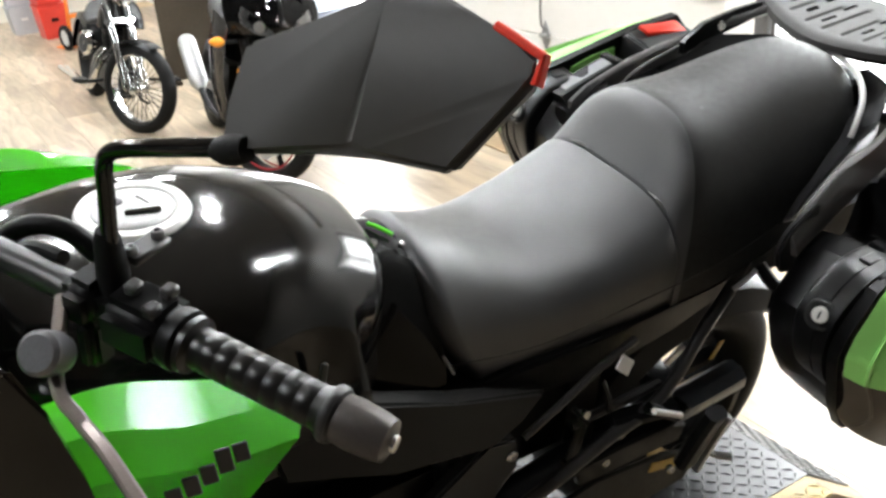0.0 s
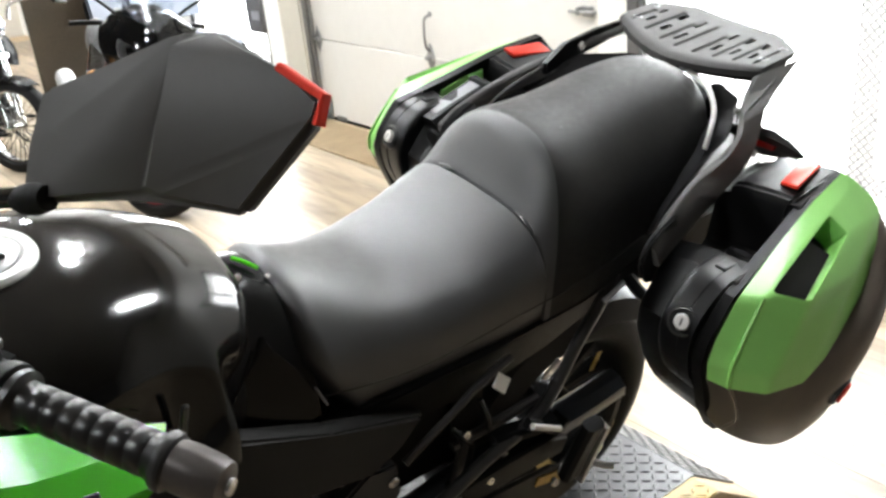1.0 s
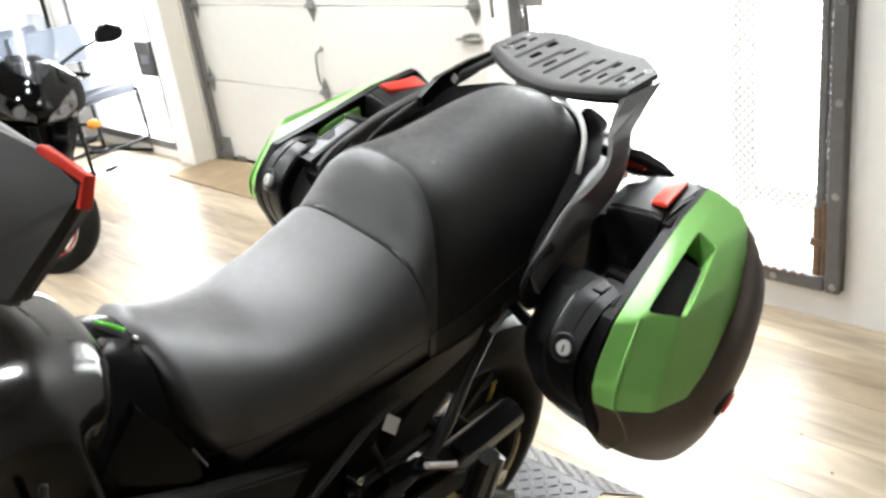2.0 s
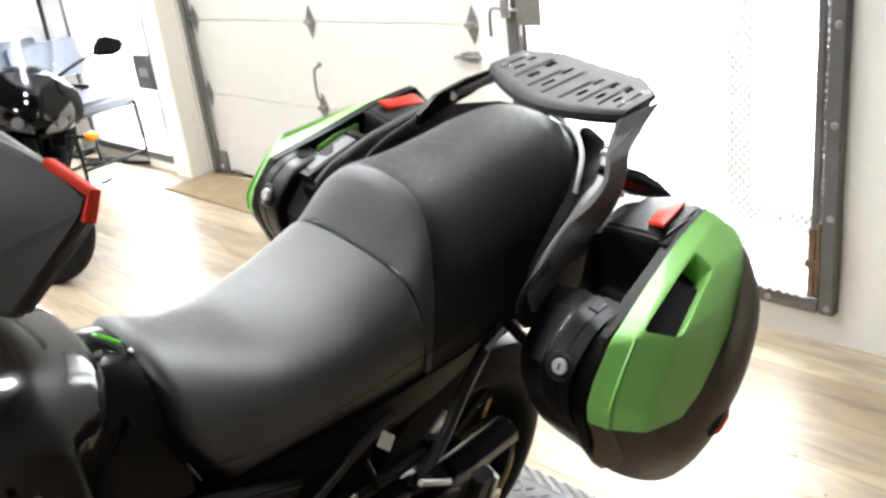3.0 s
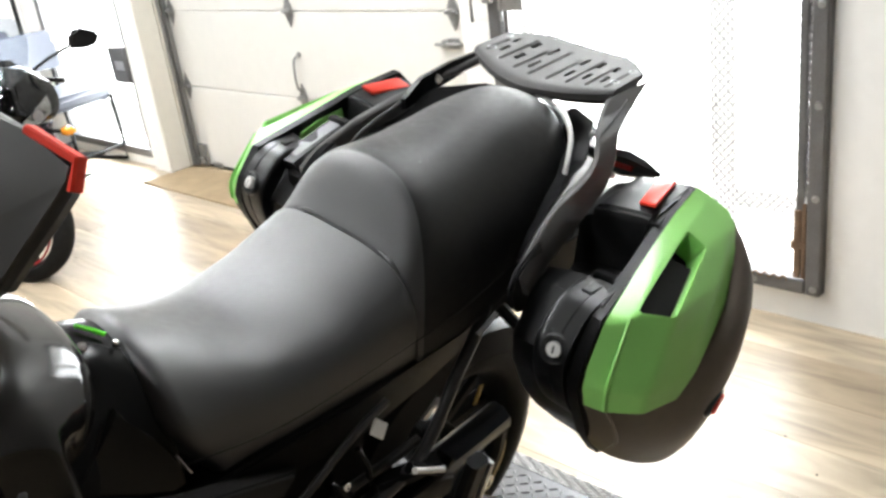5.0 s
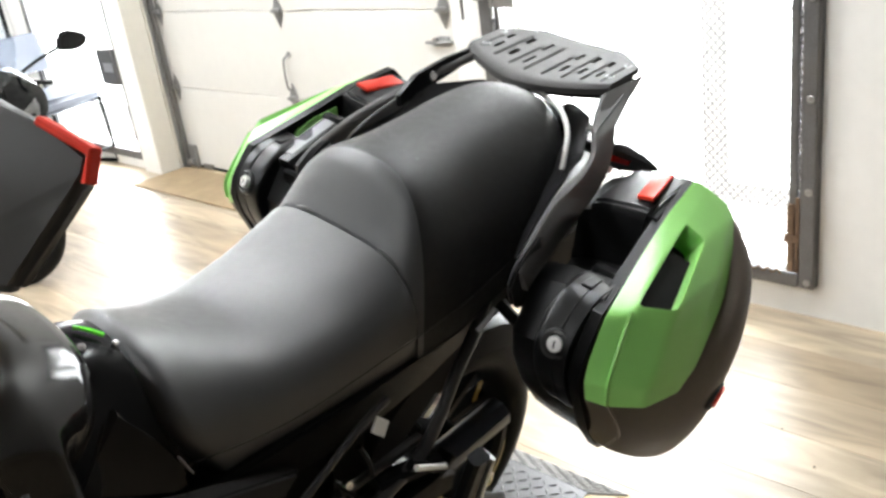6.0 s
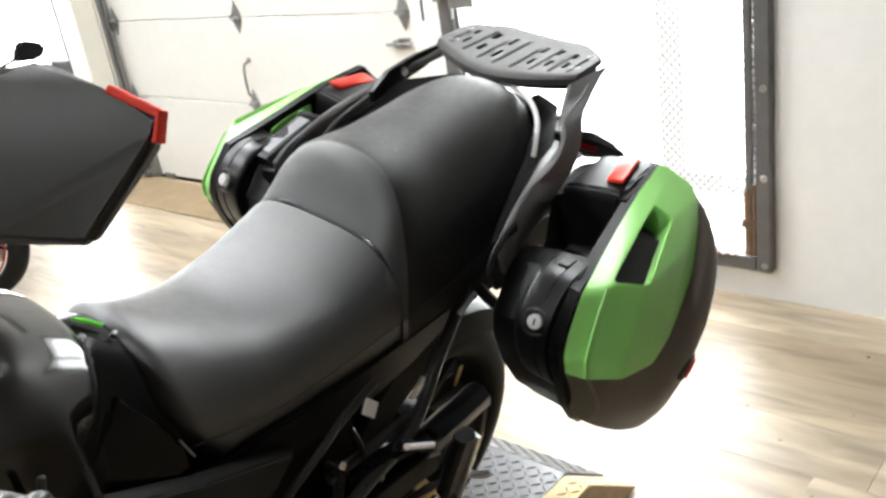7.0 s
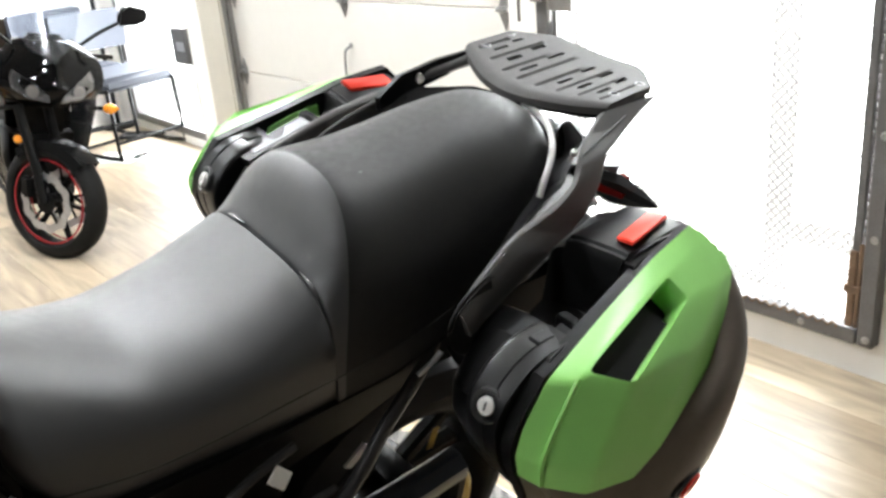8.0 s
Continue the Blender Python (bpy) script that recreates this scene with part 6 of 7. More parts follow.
def wheel_parts(parent, name, m, R, tyre_w, tyre_h, mat_rim, seg=40):
    """Rim and tyre about local z of m; R is the outer radius."""
    rr = R - tyre_h
    w = part(name, torus(B(), rr, [(-0.004, -tyre_w * 0.36), (0.008, -tyre_w * 0.40), (0.004, -tyre_w * 0.30), (-0.012, -tyre_w * 0.2), (-0.012, tyre_w * 0.2), (0.004, tyre_w * 0.30), (0.008, tyre_w * 0.40), (-0.004, tyre_w * 0.36), (-0.022, tyre_w * 0.2), (-0.022, -tyre_w * 0.2)], m, seg), mat_rim, parent)
    prof = [(tyre_h * math.cos(a) * (1 if math.cos(a) > 0 else 0.35), tyre_w / 2 * math.copysign(abs(math.sin(a)) ** 0.8, math.sin(a))) for a in [2 * math.pi * i / 14 for i in range(14)]]
    part("tyre", torus(B(), rr + 0.004, prof, m, seg + 8), RUBBER, w, "black rubber tyre")
    return w


def sport_bike(m):
    b = thing("sport_motorcycle", m, "black sport motorcycle with clear screen and red rim stripe", "motorcycle")
    steer = pose(0, 0, 0.30, 0, 0, 37)
    FW = steer @ Matrix(((1, 0, 0, 0), (0, 0, -1, 0), (0, 1, 0, 0), (0, 0, 0, 1)))
    w = wheel_parts(b, "front_wheel", FW, 0.300, 0.125, 0.062, SATIN_BLACK)
    for s in (-1, 1):
        part("rim_stripe", torus(B(), 0.210, [(0, -0.002), (0.009, -0.002), (0.009, 0.002), (0, 0.002)], FW @ pose(0, 0, s * 0.052), 48), material("red_stripe", (0.28, 0.012, 0.018), 0.35), w, "red rim stripe")
    bm = B()
    for k in range(6):
        a = math.radians(60 * k)
        sweep(bm, [FW @ Vector((0.03 * math.cos(a), 0.03 * math.sin(a), 0)), FW @ Vector((0.228 * math.cos(a + 0.12), 0.228 * math.sin(a + 0.12), 0))], rect(0.016, 0.03), (0, 1, 0), 1)
    lathe(bm, [(0.035, -0.05), (0.035, 0.05)], FW, 16)
    part("spokes", bm, SATIN_BLACK, w)
    disc = [2 * math.pi * i / 60 for i in range(60)]
    prof_o = [((0.152 + 0.006 * math.sin(10 * a)) * math.cos(a), (0.152 + 0.006 * math.sin(10 * a)) * math.sin(a)) for a in disc]
    prof_i = [((0.112 + 0.005 * math.sin(10 * a)) * math.cos(a), (0.112 + 0.005 * math.sin(10 * a)) * math.sin(a)) for a in disc]
    for sd in (-0.070, 0.066):
        D = FW @ pose(0, 0, sd)
        rings = [[D @ Vector((x, y, 0)) for x, y in prof_i], [D @ Vector((x, y, 0)) for x, y in prof_o], [D @ Vector((x, y, 0.004)) for x, y in prof_o], [D @ Vector((x, y, 0.004)) for x, y in prof_i]]
        bm = loft(B(), rings + rings[:1], caps=False)
        disc_part = part("brake_disc", bm, ALU, w, "wavy steel brake disc")
        bm = B()
        for k in range(5):
            a = math.radians(72 * k + 20)
            sweep(bm, [D @ Vector((0.05 * math.cos(a), 0.05 * math.sin(a), 0.002)), D @ Vector((0.118 * math.cos(a), 0.118 * math.sin(a), 0.002))], rect(0.016, 0.005), tuple(D.to_3x3() @ Vector((0, 0, 1))), 1)
        lathe(bm, [(0.030, -0.003), (0.055, -0.003), (0.055, 0.006), (0.030, 0.006)], D, 20)
        part("disc_carrier", bm, SATIN_BLACK, disc_part)
    bm = B()
    box(bm, (-0.10, 0.068, 0.02), (-0.04, 0.115, 0.13), 0.012, steer @ pose(0.16, 0, 0), 2)
    part("caliper", bm, SATIN_BLACK, w)
    for s in (-1, 1):
        bm = B()
        tube(bm, [steer @ Vector((0.0, s * 0.085, 0.0)), steer @ Vector((0.03, s * 0.088, 0.16)), steer @ Vector((0.13, s * 0.095, 0.48))], 0.024, 14, 1)
        part("fork_leg", bm, SATIN_BLACK, b)
    bm = B()
    rings = []
    for i in range(13):
        a = math.radians(52 + 84 * i / 12)
        rings.append([FW @ Vector(((0.312 + d) * math.cos(a), (0.312 + d) * math.sin(a), wv)) for d, wv in ((-0.05, -0.078), (0.0, -0.066), (0.012, 0), (0.0, 0.066), (-0.05, 0.078), (-0.008, 0.06), (0.004, 0), (-0.008, -0.06))])
    part("front_mudguard", loft(bm, rings), GLOSS_SOFT, b)
    # nose: a shell that falls back to the sides, with two raked headlamps
    NZ = 0.87
    SHELL = [(-0.10, 0.150, 0.00), (-0.085, 0.19, -0.045), (-0.05, 0.225, -0.10), (0.0, 0.25, -0.125), (0.06, 0.262, -0.10), (0.125, 0.25, -0.055), (0.18, 0.19, -0.005), (0.225, 0.14, 0.05)]
    fine = interp(SHELL, 0.02)

    def on_shell(y, z, off=0.0):
        """A point of the nose at half width y and height z above the lamps' middle."""
        r = min(fine, key=lambda q: abs(q[0] - z))
        return Vector((r[2] + 0.17 * (y / r[1]) ** 2 - off, y, NZ + z))

    bm = loft(B(), [[on_shell(r[1] * (-1 + i / 8), r[0]) for i in range(17)] for r in fine], closed=False, caps=False)
    bmesh.ops.solidify(bm, geom=bm.faces[:], thickness=0.006)
    nose = part("nose_fairing", bm, NOSE_BLACK, b, "gloss black nose fairing", 60)
    bm = B()
    loft(bm, [[Vector((x, y, NZ + z)) for y, z in ((-0.16, -0.09), (0.16, -0.09), (0.21, 0.0), (0.19, 0.10), (0.10, 0.16), (-0.10, 0.16), (-0.19, 0.10), (-0.21, 0.0))] for x in (0.10, 0.22)])
    part("inner_nose", bm, SATIN_BLACK, nose)
    for s in (-1, 1):
        quad = [(0.028, -0.062), (0.036, -0.028), (0.100, 0.035), (0.180, 0.085), (0.192, 0.045), (0.186, 0.0), (0.120, -0.045)]
        bm = B()
        loft(bm, [[on_shell(s * y, z, -0.02) for y, z in quad], [on_shell(s * y, z, 0.004) for y, z in quad]])
        hl = part("headlamp", bm, BAR_GREY, nose, "clear twin headlamp")
        part("lamp_bowl", lathe(B(), [(0.030, 0.006), (0.026, 0.0), (0.012, -0.008), (0, -0.008)], aim(on_shell(s * 0.105, -0.005, 0.008), (-1, s * 0.25, -0.1)), 18), BAR_GREY, hl)
        bm = B()
        loft(bm, [[on_shell(s * y, z, 0.012) for y, z in quad], [on_shell(s * y * 0.98, z, 0.016) for y, z in quad]])
        part("headlamp_glass", bm, HEADLIGHT, hl)
        # indicator on its stalk, mirror on its arm
        bm = B()
        tube(bm, [(0.06, s * 0.18, NZ - 0.105), (0.055, s * 0.26, NZ - 0.110)], 0.011, 8, 1)
        st = part("indicator_stalk", bm, RUBBER, b)
        bm = B()
        lathe(bm, [(0.008, 0), (0.022, 0.012), (0.030, 0.035), (0.026, 0.055), (0.006, 0.082)], aim((0.055, s * 0.25, NZ - 0.110), (0, s, 0)), 12)
        part("indicator", bm, AMBER, st, "amber indicator lens")
        bm = B()
        tube(bm, [(0.12, s * 0.16, NZ + 0.20), (0.12, s * 0.25, NZ + 0.265), (0.12, s * 0.35, NZ + 0.32)], 0.009, 8)
        ma = part("mirror_arm", bm, SATIN_BLACK, b)
        bm = B()
        prism(bm, [(-0.080, -0.050), (0.040, -0.040), (0.085, 0.005), (0.080, 0.040), (-0.03, 0.062), (-0.075, 0.03)], 0.04, Matrix(((0, 0, 1, 0.105), (s, 0, 0, s * 0.425), (0, 1, 0, NZ + 0.355), (0, 0, 0, 1))), 0.014, 2)
        part("mirror_shell", bm, SATIN_BLACK, ma, "black mirror housing")
        # side fairing
        bm = B()
        G = [[(0.10, 0.235, 0.86), (0.28, 0.26, 0.90), (0.45, 0.24, 0.86), (0.62, 0.20, 0.78)], [(0.14, 0.235, 0.74), (0.30, 0.265, 0.74), (0.48, 0.255, 0.70), (0.66, 0.21, 0.66)],
             [(0.25, 0.21, 0.50), (0.36, 0.235, 0.50), (0.52, 0.23, 0.46), (0.66, 0.19, 0.46)], [(0.36, 0.14, 0.24), (0.45, 0.16, 0.24), (0.60, 0.16, 0.24), (0.70, 0.14, 0.28)]]
        loft(bm, [smooth_path([Vector((x, s * y, z)) for x, y, z in r], 4) for r in G], closed=False, caps=False)
        bmesh.ops.solidify(bm, geom=bm.faces[:], thickness=0.006 if s < 0 else -0.006)
        part("side_fairing", bm, NOSE_BLACK, b, "", 50)
        if s > 0:
            part("side_marker", lathe(B(), [(0.022, -0.004), (0.022, 0.004), (0.015, 0.008), (0, 0.008)], aim((0.10, s * 0.150, 0.60), (-0.8, s * 0.5, 0)), 14), AMBER, b)
        bm = B()
        tube(bm, [(0.22, s * 0.10, 0.99), (0.26, s * 0.20, 1.01), (0.30, s * 0.36, 1.0)], 0.014, 10)
        part("handlebar", bm, SATIN_BLACK, b)
    bm = B()
    scr = []
    for z, w_ in ((0.125, 0.025), (0.185, 0.09), (0.26, 0.15), (0.34, 0.18), (0.42, 0.15), (0.455, 0.115)):
        scr.append([Vector((-0.055 + 0.75 * (z - 0.125) + 0.14 * (w_ * u / 0.18) ** 2, w_ * u, NZ + z)) for u in [-1 + i / 6 for i in range(13)]])
    loft(bm, scr, closed=False, caps=False)
    bmesh.ops.solidify(bm, geom=bm.faces[:], thickness=0.003)
    part("windscreen", bm, SCREEN_PALE, b, "lightly tinted screen", 60)
    part("dash", box(B(), (0.14, -0.09, NZ + 0.14), (0.20, 0.09, NZ + 0.25), 0.015, seg=2), SATIN_BLACK, b)
    BODY = [(0.26, 0.90, 0.10, 0.62, 2.2), (0.34, 0.97, 0.15, 0.62, 2.3), (0.45, 0.955, 0.165, 0.62, 2.3), (0.58, 0.90, 0.15, 0.62, 2.3), (0.70, 0.80, 0.12, 0.62, 2.4)]
    part("tank", loft(B(), [dome_ring(*r, k=20) for r in interp(BODY, 0.03)]), GLOSS_SOFT, b)
    SEATB = [(0.66, 0.79, 0.10, 0.68, 2.6), (0.80, 0.775, 0.14, 0.68, 2.8), (1.0, 0.80, 0.13, 0.70, 2.8), (1.05, 0.87, 0.12, 0.72, 2.6), (1.3, 0.91, 0.10, 0.80, 2.5), (1.5, 0.93, 0.05, 0.86, 2.3)]
    part("seat", loft(B(), [dome_ring(*r, k=20) for r in interp(SEATB, 0.04)]), VINYL_REAR, b)
    part("engine", box(B(), (0.30, -0.16, 0.20), (0.85, 0.16, 0.64), 0.05, seg=2), SATIN_BLACK, b)
    RW = pose(1.41, 0, 0.31) @ Matrix(((1, 0, 0, 0), (0, 0, -1, 0), (0, 1, 0, 0), (0, 0, 0, 1)))
    rw = wheel_parts(b, "rear_wheel", RW, 0.31, 0.16, 0.09, SATIN_BLACK)
    bm = B()
    for k in range(6):
        a = math.radians(60 * k)
        sweep(bm, [RW @ Vector((0.03 * math.cos(a), 0.03 * math.sin(a), 0)), RW @ Vector((0.215 * math.cos(a), 0.215 * math.sin(a), 0))], rect(0.02, 0.03), (0, 1, 0), 1)
    part("spokes", bm, SATIN_BLACK, rw)
    bm = B()
    sweep(bm, [(0.72, -0.10, 0.36), (1.41, -0.12, 0.31)], rect(0.03, 0.05), (0, 0, 1), 1)
    sweep(bm, [(0.72, 0.10, 0.36), (1.41, 0.12, 0.31)], rect(0.03, 0.05), (0, 0, 1), 1)
    part("swingarm", bm, ALU, b)
    bm = B()
    tube(bm, [(0.62, 0.14, 0.22), (0.85, 0.18, 0.26), (1.0, 0.20, 0.34)], 0.020, 14)
    part("exhaust_pipe", bm, SATIN_BLACK, b)
    bm = B()
    mm = aim((1.0, 0.20, 0.34), (0.42, 0.04, 0.30))
    lathe(bm, [(0.026, -0.02), (0.055, 0.04), (0.060, 0.08), (0.060, 0.40), (0.05, 0.43), (0.02, 0.43)], mm, 24)
    part("silencer", bm, GALV, b, "satin silver upswept silencer")
    bm = B()
    tube(bm, [(0.80, -0.15, 0.35), (0.84, -0.22, 0.15), (0.87, -0.30, 0.07)], 0.012, 10)
    part("side_stand", bm, SATIN_BLACK, b)
    return b


def cruiser(m):
    b = thing("cruiser_motorcycle", m, "black cruiser motorcycle with chrome springer fork and spoked wheel", "motorcycle")
    steer = pose(0, 0, 0.305, 0, 0, 32)
    FW = steer @ Matrix(((1, 0, 0, 0), (0, 0, -1, 0), (0, 1, 0, 0), (0, 0, 0, 1)))
    w = wheel_parts(b, "front_wheel", FW, 0.305, 0.11, 0.058, CHROME)
    bm = B()
    for k in range(36):
        a = 2 * math.pi * k / 36
        a2 = a + (0.42 if k % 2 else -0.42)
        z = 0.03 if (k // 2) % 2 else -0.03
        tube(bm, [FW @ Vector((0.028 * math.cos(a2), 0.028 * math.sin(a2), z)), FW @ Vector((0.245 * math.cos(a), 0.245 * math.sin(a), 0))], 0.0034, 5, 1)
    part("spokes", bm, CHROME, w, "bright chrome spokes")
    part("hub", lathe(B(), [(0.02, -0.075), (0.035, -0.05), (0.028, -0.03), (0.028, 0.03), (0.035, 0.05), (0.02, 0.075)], FW, 20), CHROME, w)
    bm = B()
    lathe(bm, [(0.0, 0.0), (0.022, 0.006), (0.028, 0.03), (0.02, 0.055), (0.0, 0.06)], aim(steer @ Vector((0.0, 0.075, 0.0)), steer.to_3x3() @ Vector((-0.6, 0.6, 0))), 14)
    part("axle_nut", bm, CHROME, w)
    for s in (-1, 1):
        bm = B()
        tube(bm, [steer @ Vector((0.01, s * 0.075, 0.0)), steer @ Vector((0.10, s * 0.085, 0.28)), steer @ Vector((0.20, s * 0.09, 0.58))], 0.013, 12, 1)
        tube(bm, [steer @ Vector((0.06, s * 0.082, 0.0)), steer @ Vector((0.13, s * 0.088, 0.28)), steer @ Vector((0.23, s * 0.09, 0.55))], 0.010, 12, 1)
        tube(bm, [steer @ Vector((0.015, s * 0.078, -0.005)), steer @ Vector((0.06, s * 0.08, 0.0))], 0.012, 10, 1)
        part("springer_leg", bm, CHROME, b, "chrome springer fork leg")
        bm = B()
        tube(bm, [steer @ Vector((0.15, s * 0.04, 0.44)), steer @ Vector((0.21, s * 0.04, 0.62))], 0.022, 14, 1)
        part("fork_spring", bm, SATIN_BLACK, b)
        bm = B()
        tube(bm, [(0.24, s * 0.06, 0.98), (0.26, s * 0.09, 1.08), (0.32, s * 0.30, 1.12), (0.40, s * 0.40, 1.10)], 0.012, 10)
        part("handlebar", bm, CHROME, b)
        part("grip", lathe(B(), [(0.019, 0), (0.019, 0.12), (0.0, 0.122)], aim((0.40, s * 0.40, 1.10), (0.55, s * 0.8, -0.1)), 14), GRIP_RUBBER, b)
        bm = B()
        tube(bm, [(0.42, s * 0.16, 0.30), (0.38, s * 0.26, 0.30), (0.36, s * 0.33, 0.30)], 0.013, 10)
        box(bm, (0.31, min(s * 0.27, s * 0.37), 0.300), (0.42, max(s * 0.27, s * 0.37), 0.325), 0.008)
        part("foot_control", bm, SATIN_BLACK, b, "black forward foot control")
    bm = B()
    prism(bm, [(-0.04, -0.115), (0.03, -0.115), (0.05, 0), (0.03, 0.115), (-0.04, 0.115)], 0.03, steer @ pose(0.16, 0, 0.42, 0, 18, 0), 0.008, 2)
    part("fork_bridge", bm, CHROME, b)
    bm = B()
    rings = []
    for i in range(9):
        a = math.radians(45 + 75 * i / 8)
        rings.append([FW @ Vector(((0.325 + d) * math.cos(a), (0.325 + d) * math.sin(a), wv)) for d, wv in ((-0.02, -0.07), (0.004, -0.05), (0.01, 0), (0.004, 0.05), (-0.02, 0.07), (0.0, 0.045), (0.004, 0), (0.0, -0.045))])
    part("front_mudguard", loft(bm, rings), GLOSS_SOFT, b)
    lm = aim(steer @ Vector((0.12, 0, 0.62)), steer.to_3x3() @ Vector((-1, 0, -0.05)))
    hl = part("headlamp", lathe(B(), [(0.03, -0.10), (0.07, -0.07), (0.085, -0.01), (0.085, 0.01), (0.075, 0.014)], lm, 24), CHROME, b, "round chrome headlamp")
    part("headlamp_glass", lathe(B(), [(0.074, 0.008), (0.05, 0.018), (0, 0.022)], lm, 24), HEADLIGHT, hl)
    TANKC = [(0.30, 0.80, 0.06, 0.68, 2.2), (0.36, 0.86, 0.13, 0.66, 2.2), (0.48, 0.885, 0.155, 0.66, 2.2), (0.62, 0.86, 0.13, 0.67, 2.2), (0.78, 0.78, 0.07, 0.68, 2.2)]
    part("tank", loft(B(), [dome_ring(*r, k=24) for r in interp(TANKC, 0.03)]), GLOSS_SOFT, b, "gloss black teardrop tank")
    bm = B()
    box(bm, (0.38, -0.10, 0.16), (0.95, 0.10, 0.40), 0.04, seg=2)
    part("crankcase", bm, SATIN_BLACK, b)
    for ang, x0 in ((-22, 0.55), (22, 0.68)):
        bm = B()
        fins = []
        for k in range(8):
            fins += [(0.058, 0.028 * k), (0.078, 0.028 * k + 0.002), (0.078, 0.028 * k + 0.009), (0.058, 0.028 * k + 0.011)]
        lathe(bm, fins + [(0.066, 0.235), (0.066, 0.27)], pose(x0, 0, 0.38, 0, ang, 0), 20)
        part("cylinder", bm, SATIN_BLACK, b)
    bm = B()
    lathe(bm, [(0.03, 0), (0.085, 0.015), (0.088, 0.05), (0.07, 0.07), (0.035, 0.074), (0, 0.068)], aim((0.56, 0.19, 0.545), (-0.35, 1, 0.05)), 28)
    part("air_cleaner", bm, CHROME, b, "round chrome air cleaner")
    for dz, d2 in ((0.46, 0.0), (0.50, 0.05)):
        bm = B()
        tube(bm, [(0.50 + d2, 0.11, dz), (0.50 + d2, 0.17, dz - 0.08), (0.62, 0.20, 0.24), (0.90, 0.20, 0.20), (1.55, 0.20 + d2, 0.22)], 0.024, 12)
        part("exhaust_pipe", bm, CHROME, b, "chrome exhaust pipe")
    bm = B()
    tube(bm, [(0.26, 0, 0.85), (0.36, 0, 0.55), (0.40, 0, 0.20), (0.95, 0, 0.17)], 0.018, 10)
    tube(bm, [(0.28, 0, 0.80), (0.75, 0, 0.70), (1.05, 0, 0.45), (1.45, 0.09, 0.31)], 0.018, 10)
    part("frame", bm, SATIN_BLACK, b)
    SEATC = [(0.76, 0.72, 0.09, 0.66, 2.5), (0.90, 0.70, 0.15, 0.64, 2.6), (1.05, 0.74, 0.15, 0.66, 2.6), (1.15, 0.80, 0.10, 0.72, 2.4)]
    part("seat", loft(B(), [dome_ring(*r, k=20) for r in interp(SEATC, 0.03)]), VINYL_REAR, b)
    RW = pose(1.50, 0, 0.32) @ Matrix(((1, 0, 0, 0), (0, 0, -1, 0), (0, 1, 0, 0), (0, 0, 0, 1)))
    wheel_parts(b, "rear_wheel", RW, 0.32, 0.15, 0.10, CHROME)
    bm = B()
    rings = []
    for i in range(13):
        a = math.radians(5 + 150 * i / 12)
        rings.append([RW @ Vector(((0.345 + d) * math.cos(a), (0.345 + d) * math.sin(a), wv)) for d, wv in ((-0.05, -0.10), (0.004, -0.085), (0.012, 0), (0.004, 0.085), (-0.05, 0.10), (0.0, 0.08), (0.006, 0), (0.0, -0.08))])
    part("rear_mudguard", loft(bm, rings), GLOSS_SOFT, b)
    bm = B()
    tube(bm, [(0.70, -0.10, 0.25), (0.72, -0.18, 0.10), (0.74, -0.24, 0.06)], 0.012, 10)
    part("side_stand", bm, SATIN_BLACK, b)
    return b


sport_bike(pose(0.35, 2.80, 0, 0, 0, 83) @ pose(0, 0, 0, 11, 0, 0) @ Matrix.Scale(0.80, 4))
cruiser(pose(0.11, 4.12, 0, 0, 0, 90) @ pose(0, 0, 0, 10, 0, 0) @ Matrix.Scale(0.80, 4))

# ---- chairs by the glass door ----


def chair(m):
    c = thing("waiting_chair", m, "blue-grey padded chair on a black steel sled frame", "chair", "chairs by the glass door")
    bm = B()
    box(bm, (-0.235, -0.23, 0.385), (0.235, 0.22, 0.465), 0.025, seg=3)
    for v in bm.verts:
        if v.co.z > 0.43:
            v.co.z += 0.012 * (1 - (v.co.x / 0.24) ** 2)
    part("seat", bm, CHAIR_BLUE, c, "blue-grey vinyl seat pad", 60)
    bm = B()
    pts = []
    for i in range(9):
        u = -1 + i / 4
        pts.append(u)
    rings = []
    for z, k in ((0.575, 0.97), (0.60, 1.0), (0.70, 1.0), (0.775, 0.99), (0.795, 0.95)):
        front = [Vector((0.235 * k * u, 0.205 + 0.03 * (z - 0.6) / 0.2 - 0.035 * u * u, z)) for u in pts]
        back = [Vector((p.x, p.y + 0.045, p.z)) for p in front[::-1]]
        rings.append(front + back)
    loft(bm, rings)
    bmesh.ops.bevel(bm, geom=[e for e in bm.edges if e.calc_face_angle(0) > 0.6], offset=0.010, segments=2, affect="EDGES", clamp_overlap=True)
    part("backrest", bm, CHAIR_BLUE, c, "blue-grey vinyl backrest", 60)
    for s in (-1, 1):
        bm = B()
        tube(bm, [(s * 0.225, 0.27, 0.70), (s * 0.225, 0.25, 0.55), (s * 0.225, 0.20, 0.40), (s * 0.225, -0.19, 0.395), (s * 0.225, -0.215, 0.37), (s * 0.228, -0.225, 0.05), (s * 0.228, -0.20, 0.014), (s * 0.228, 0.24, 0.012)], 0.011, 10, 3)
        part("sled_leg", bm, SATIN_BLACK, c, "black tubular sled leg")
    for y, z in ((0.235, 0.013), (-0.215, 0.10)):
        bm = B()
        tube(bm, [(-0.225, y, z), (0.225, y, z)], 0.010, 8, 1)
        part("cross_bar", bm, SATIN_BLACK, c)
    return c


c0 = chair(pose(1.285, 4.36, 0, 0, 0, 14))
copy_thing(c0, pose(1.178 * UNIT, 4.812 * UNIT, 0, 0, 0, 8))
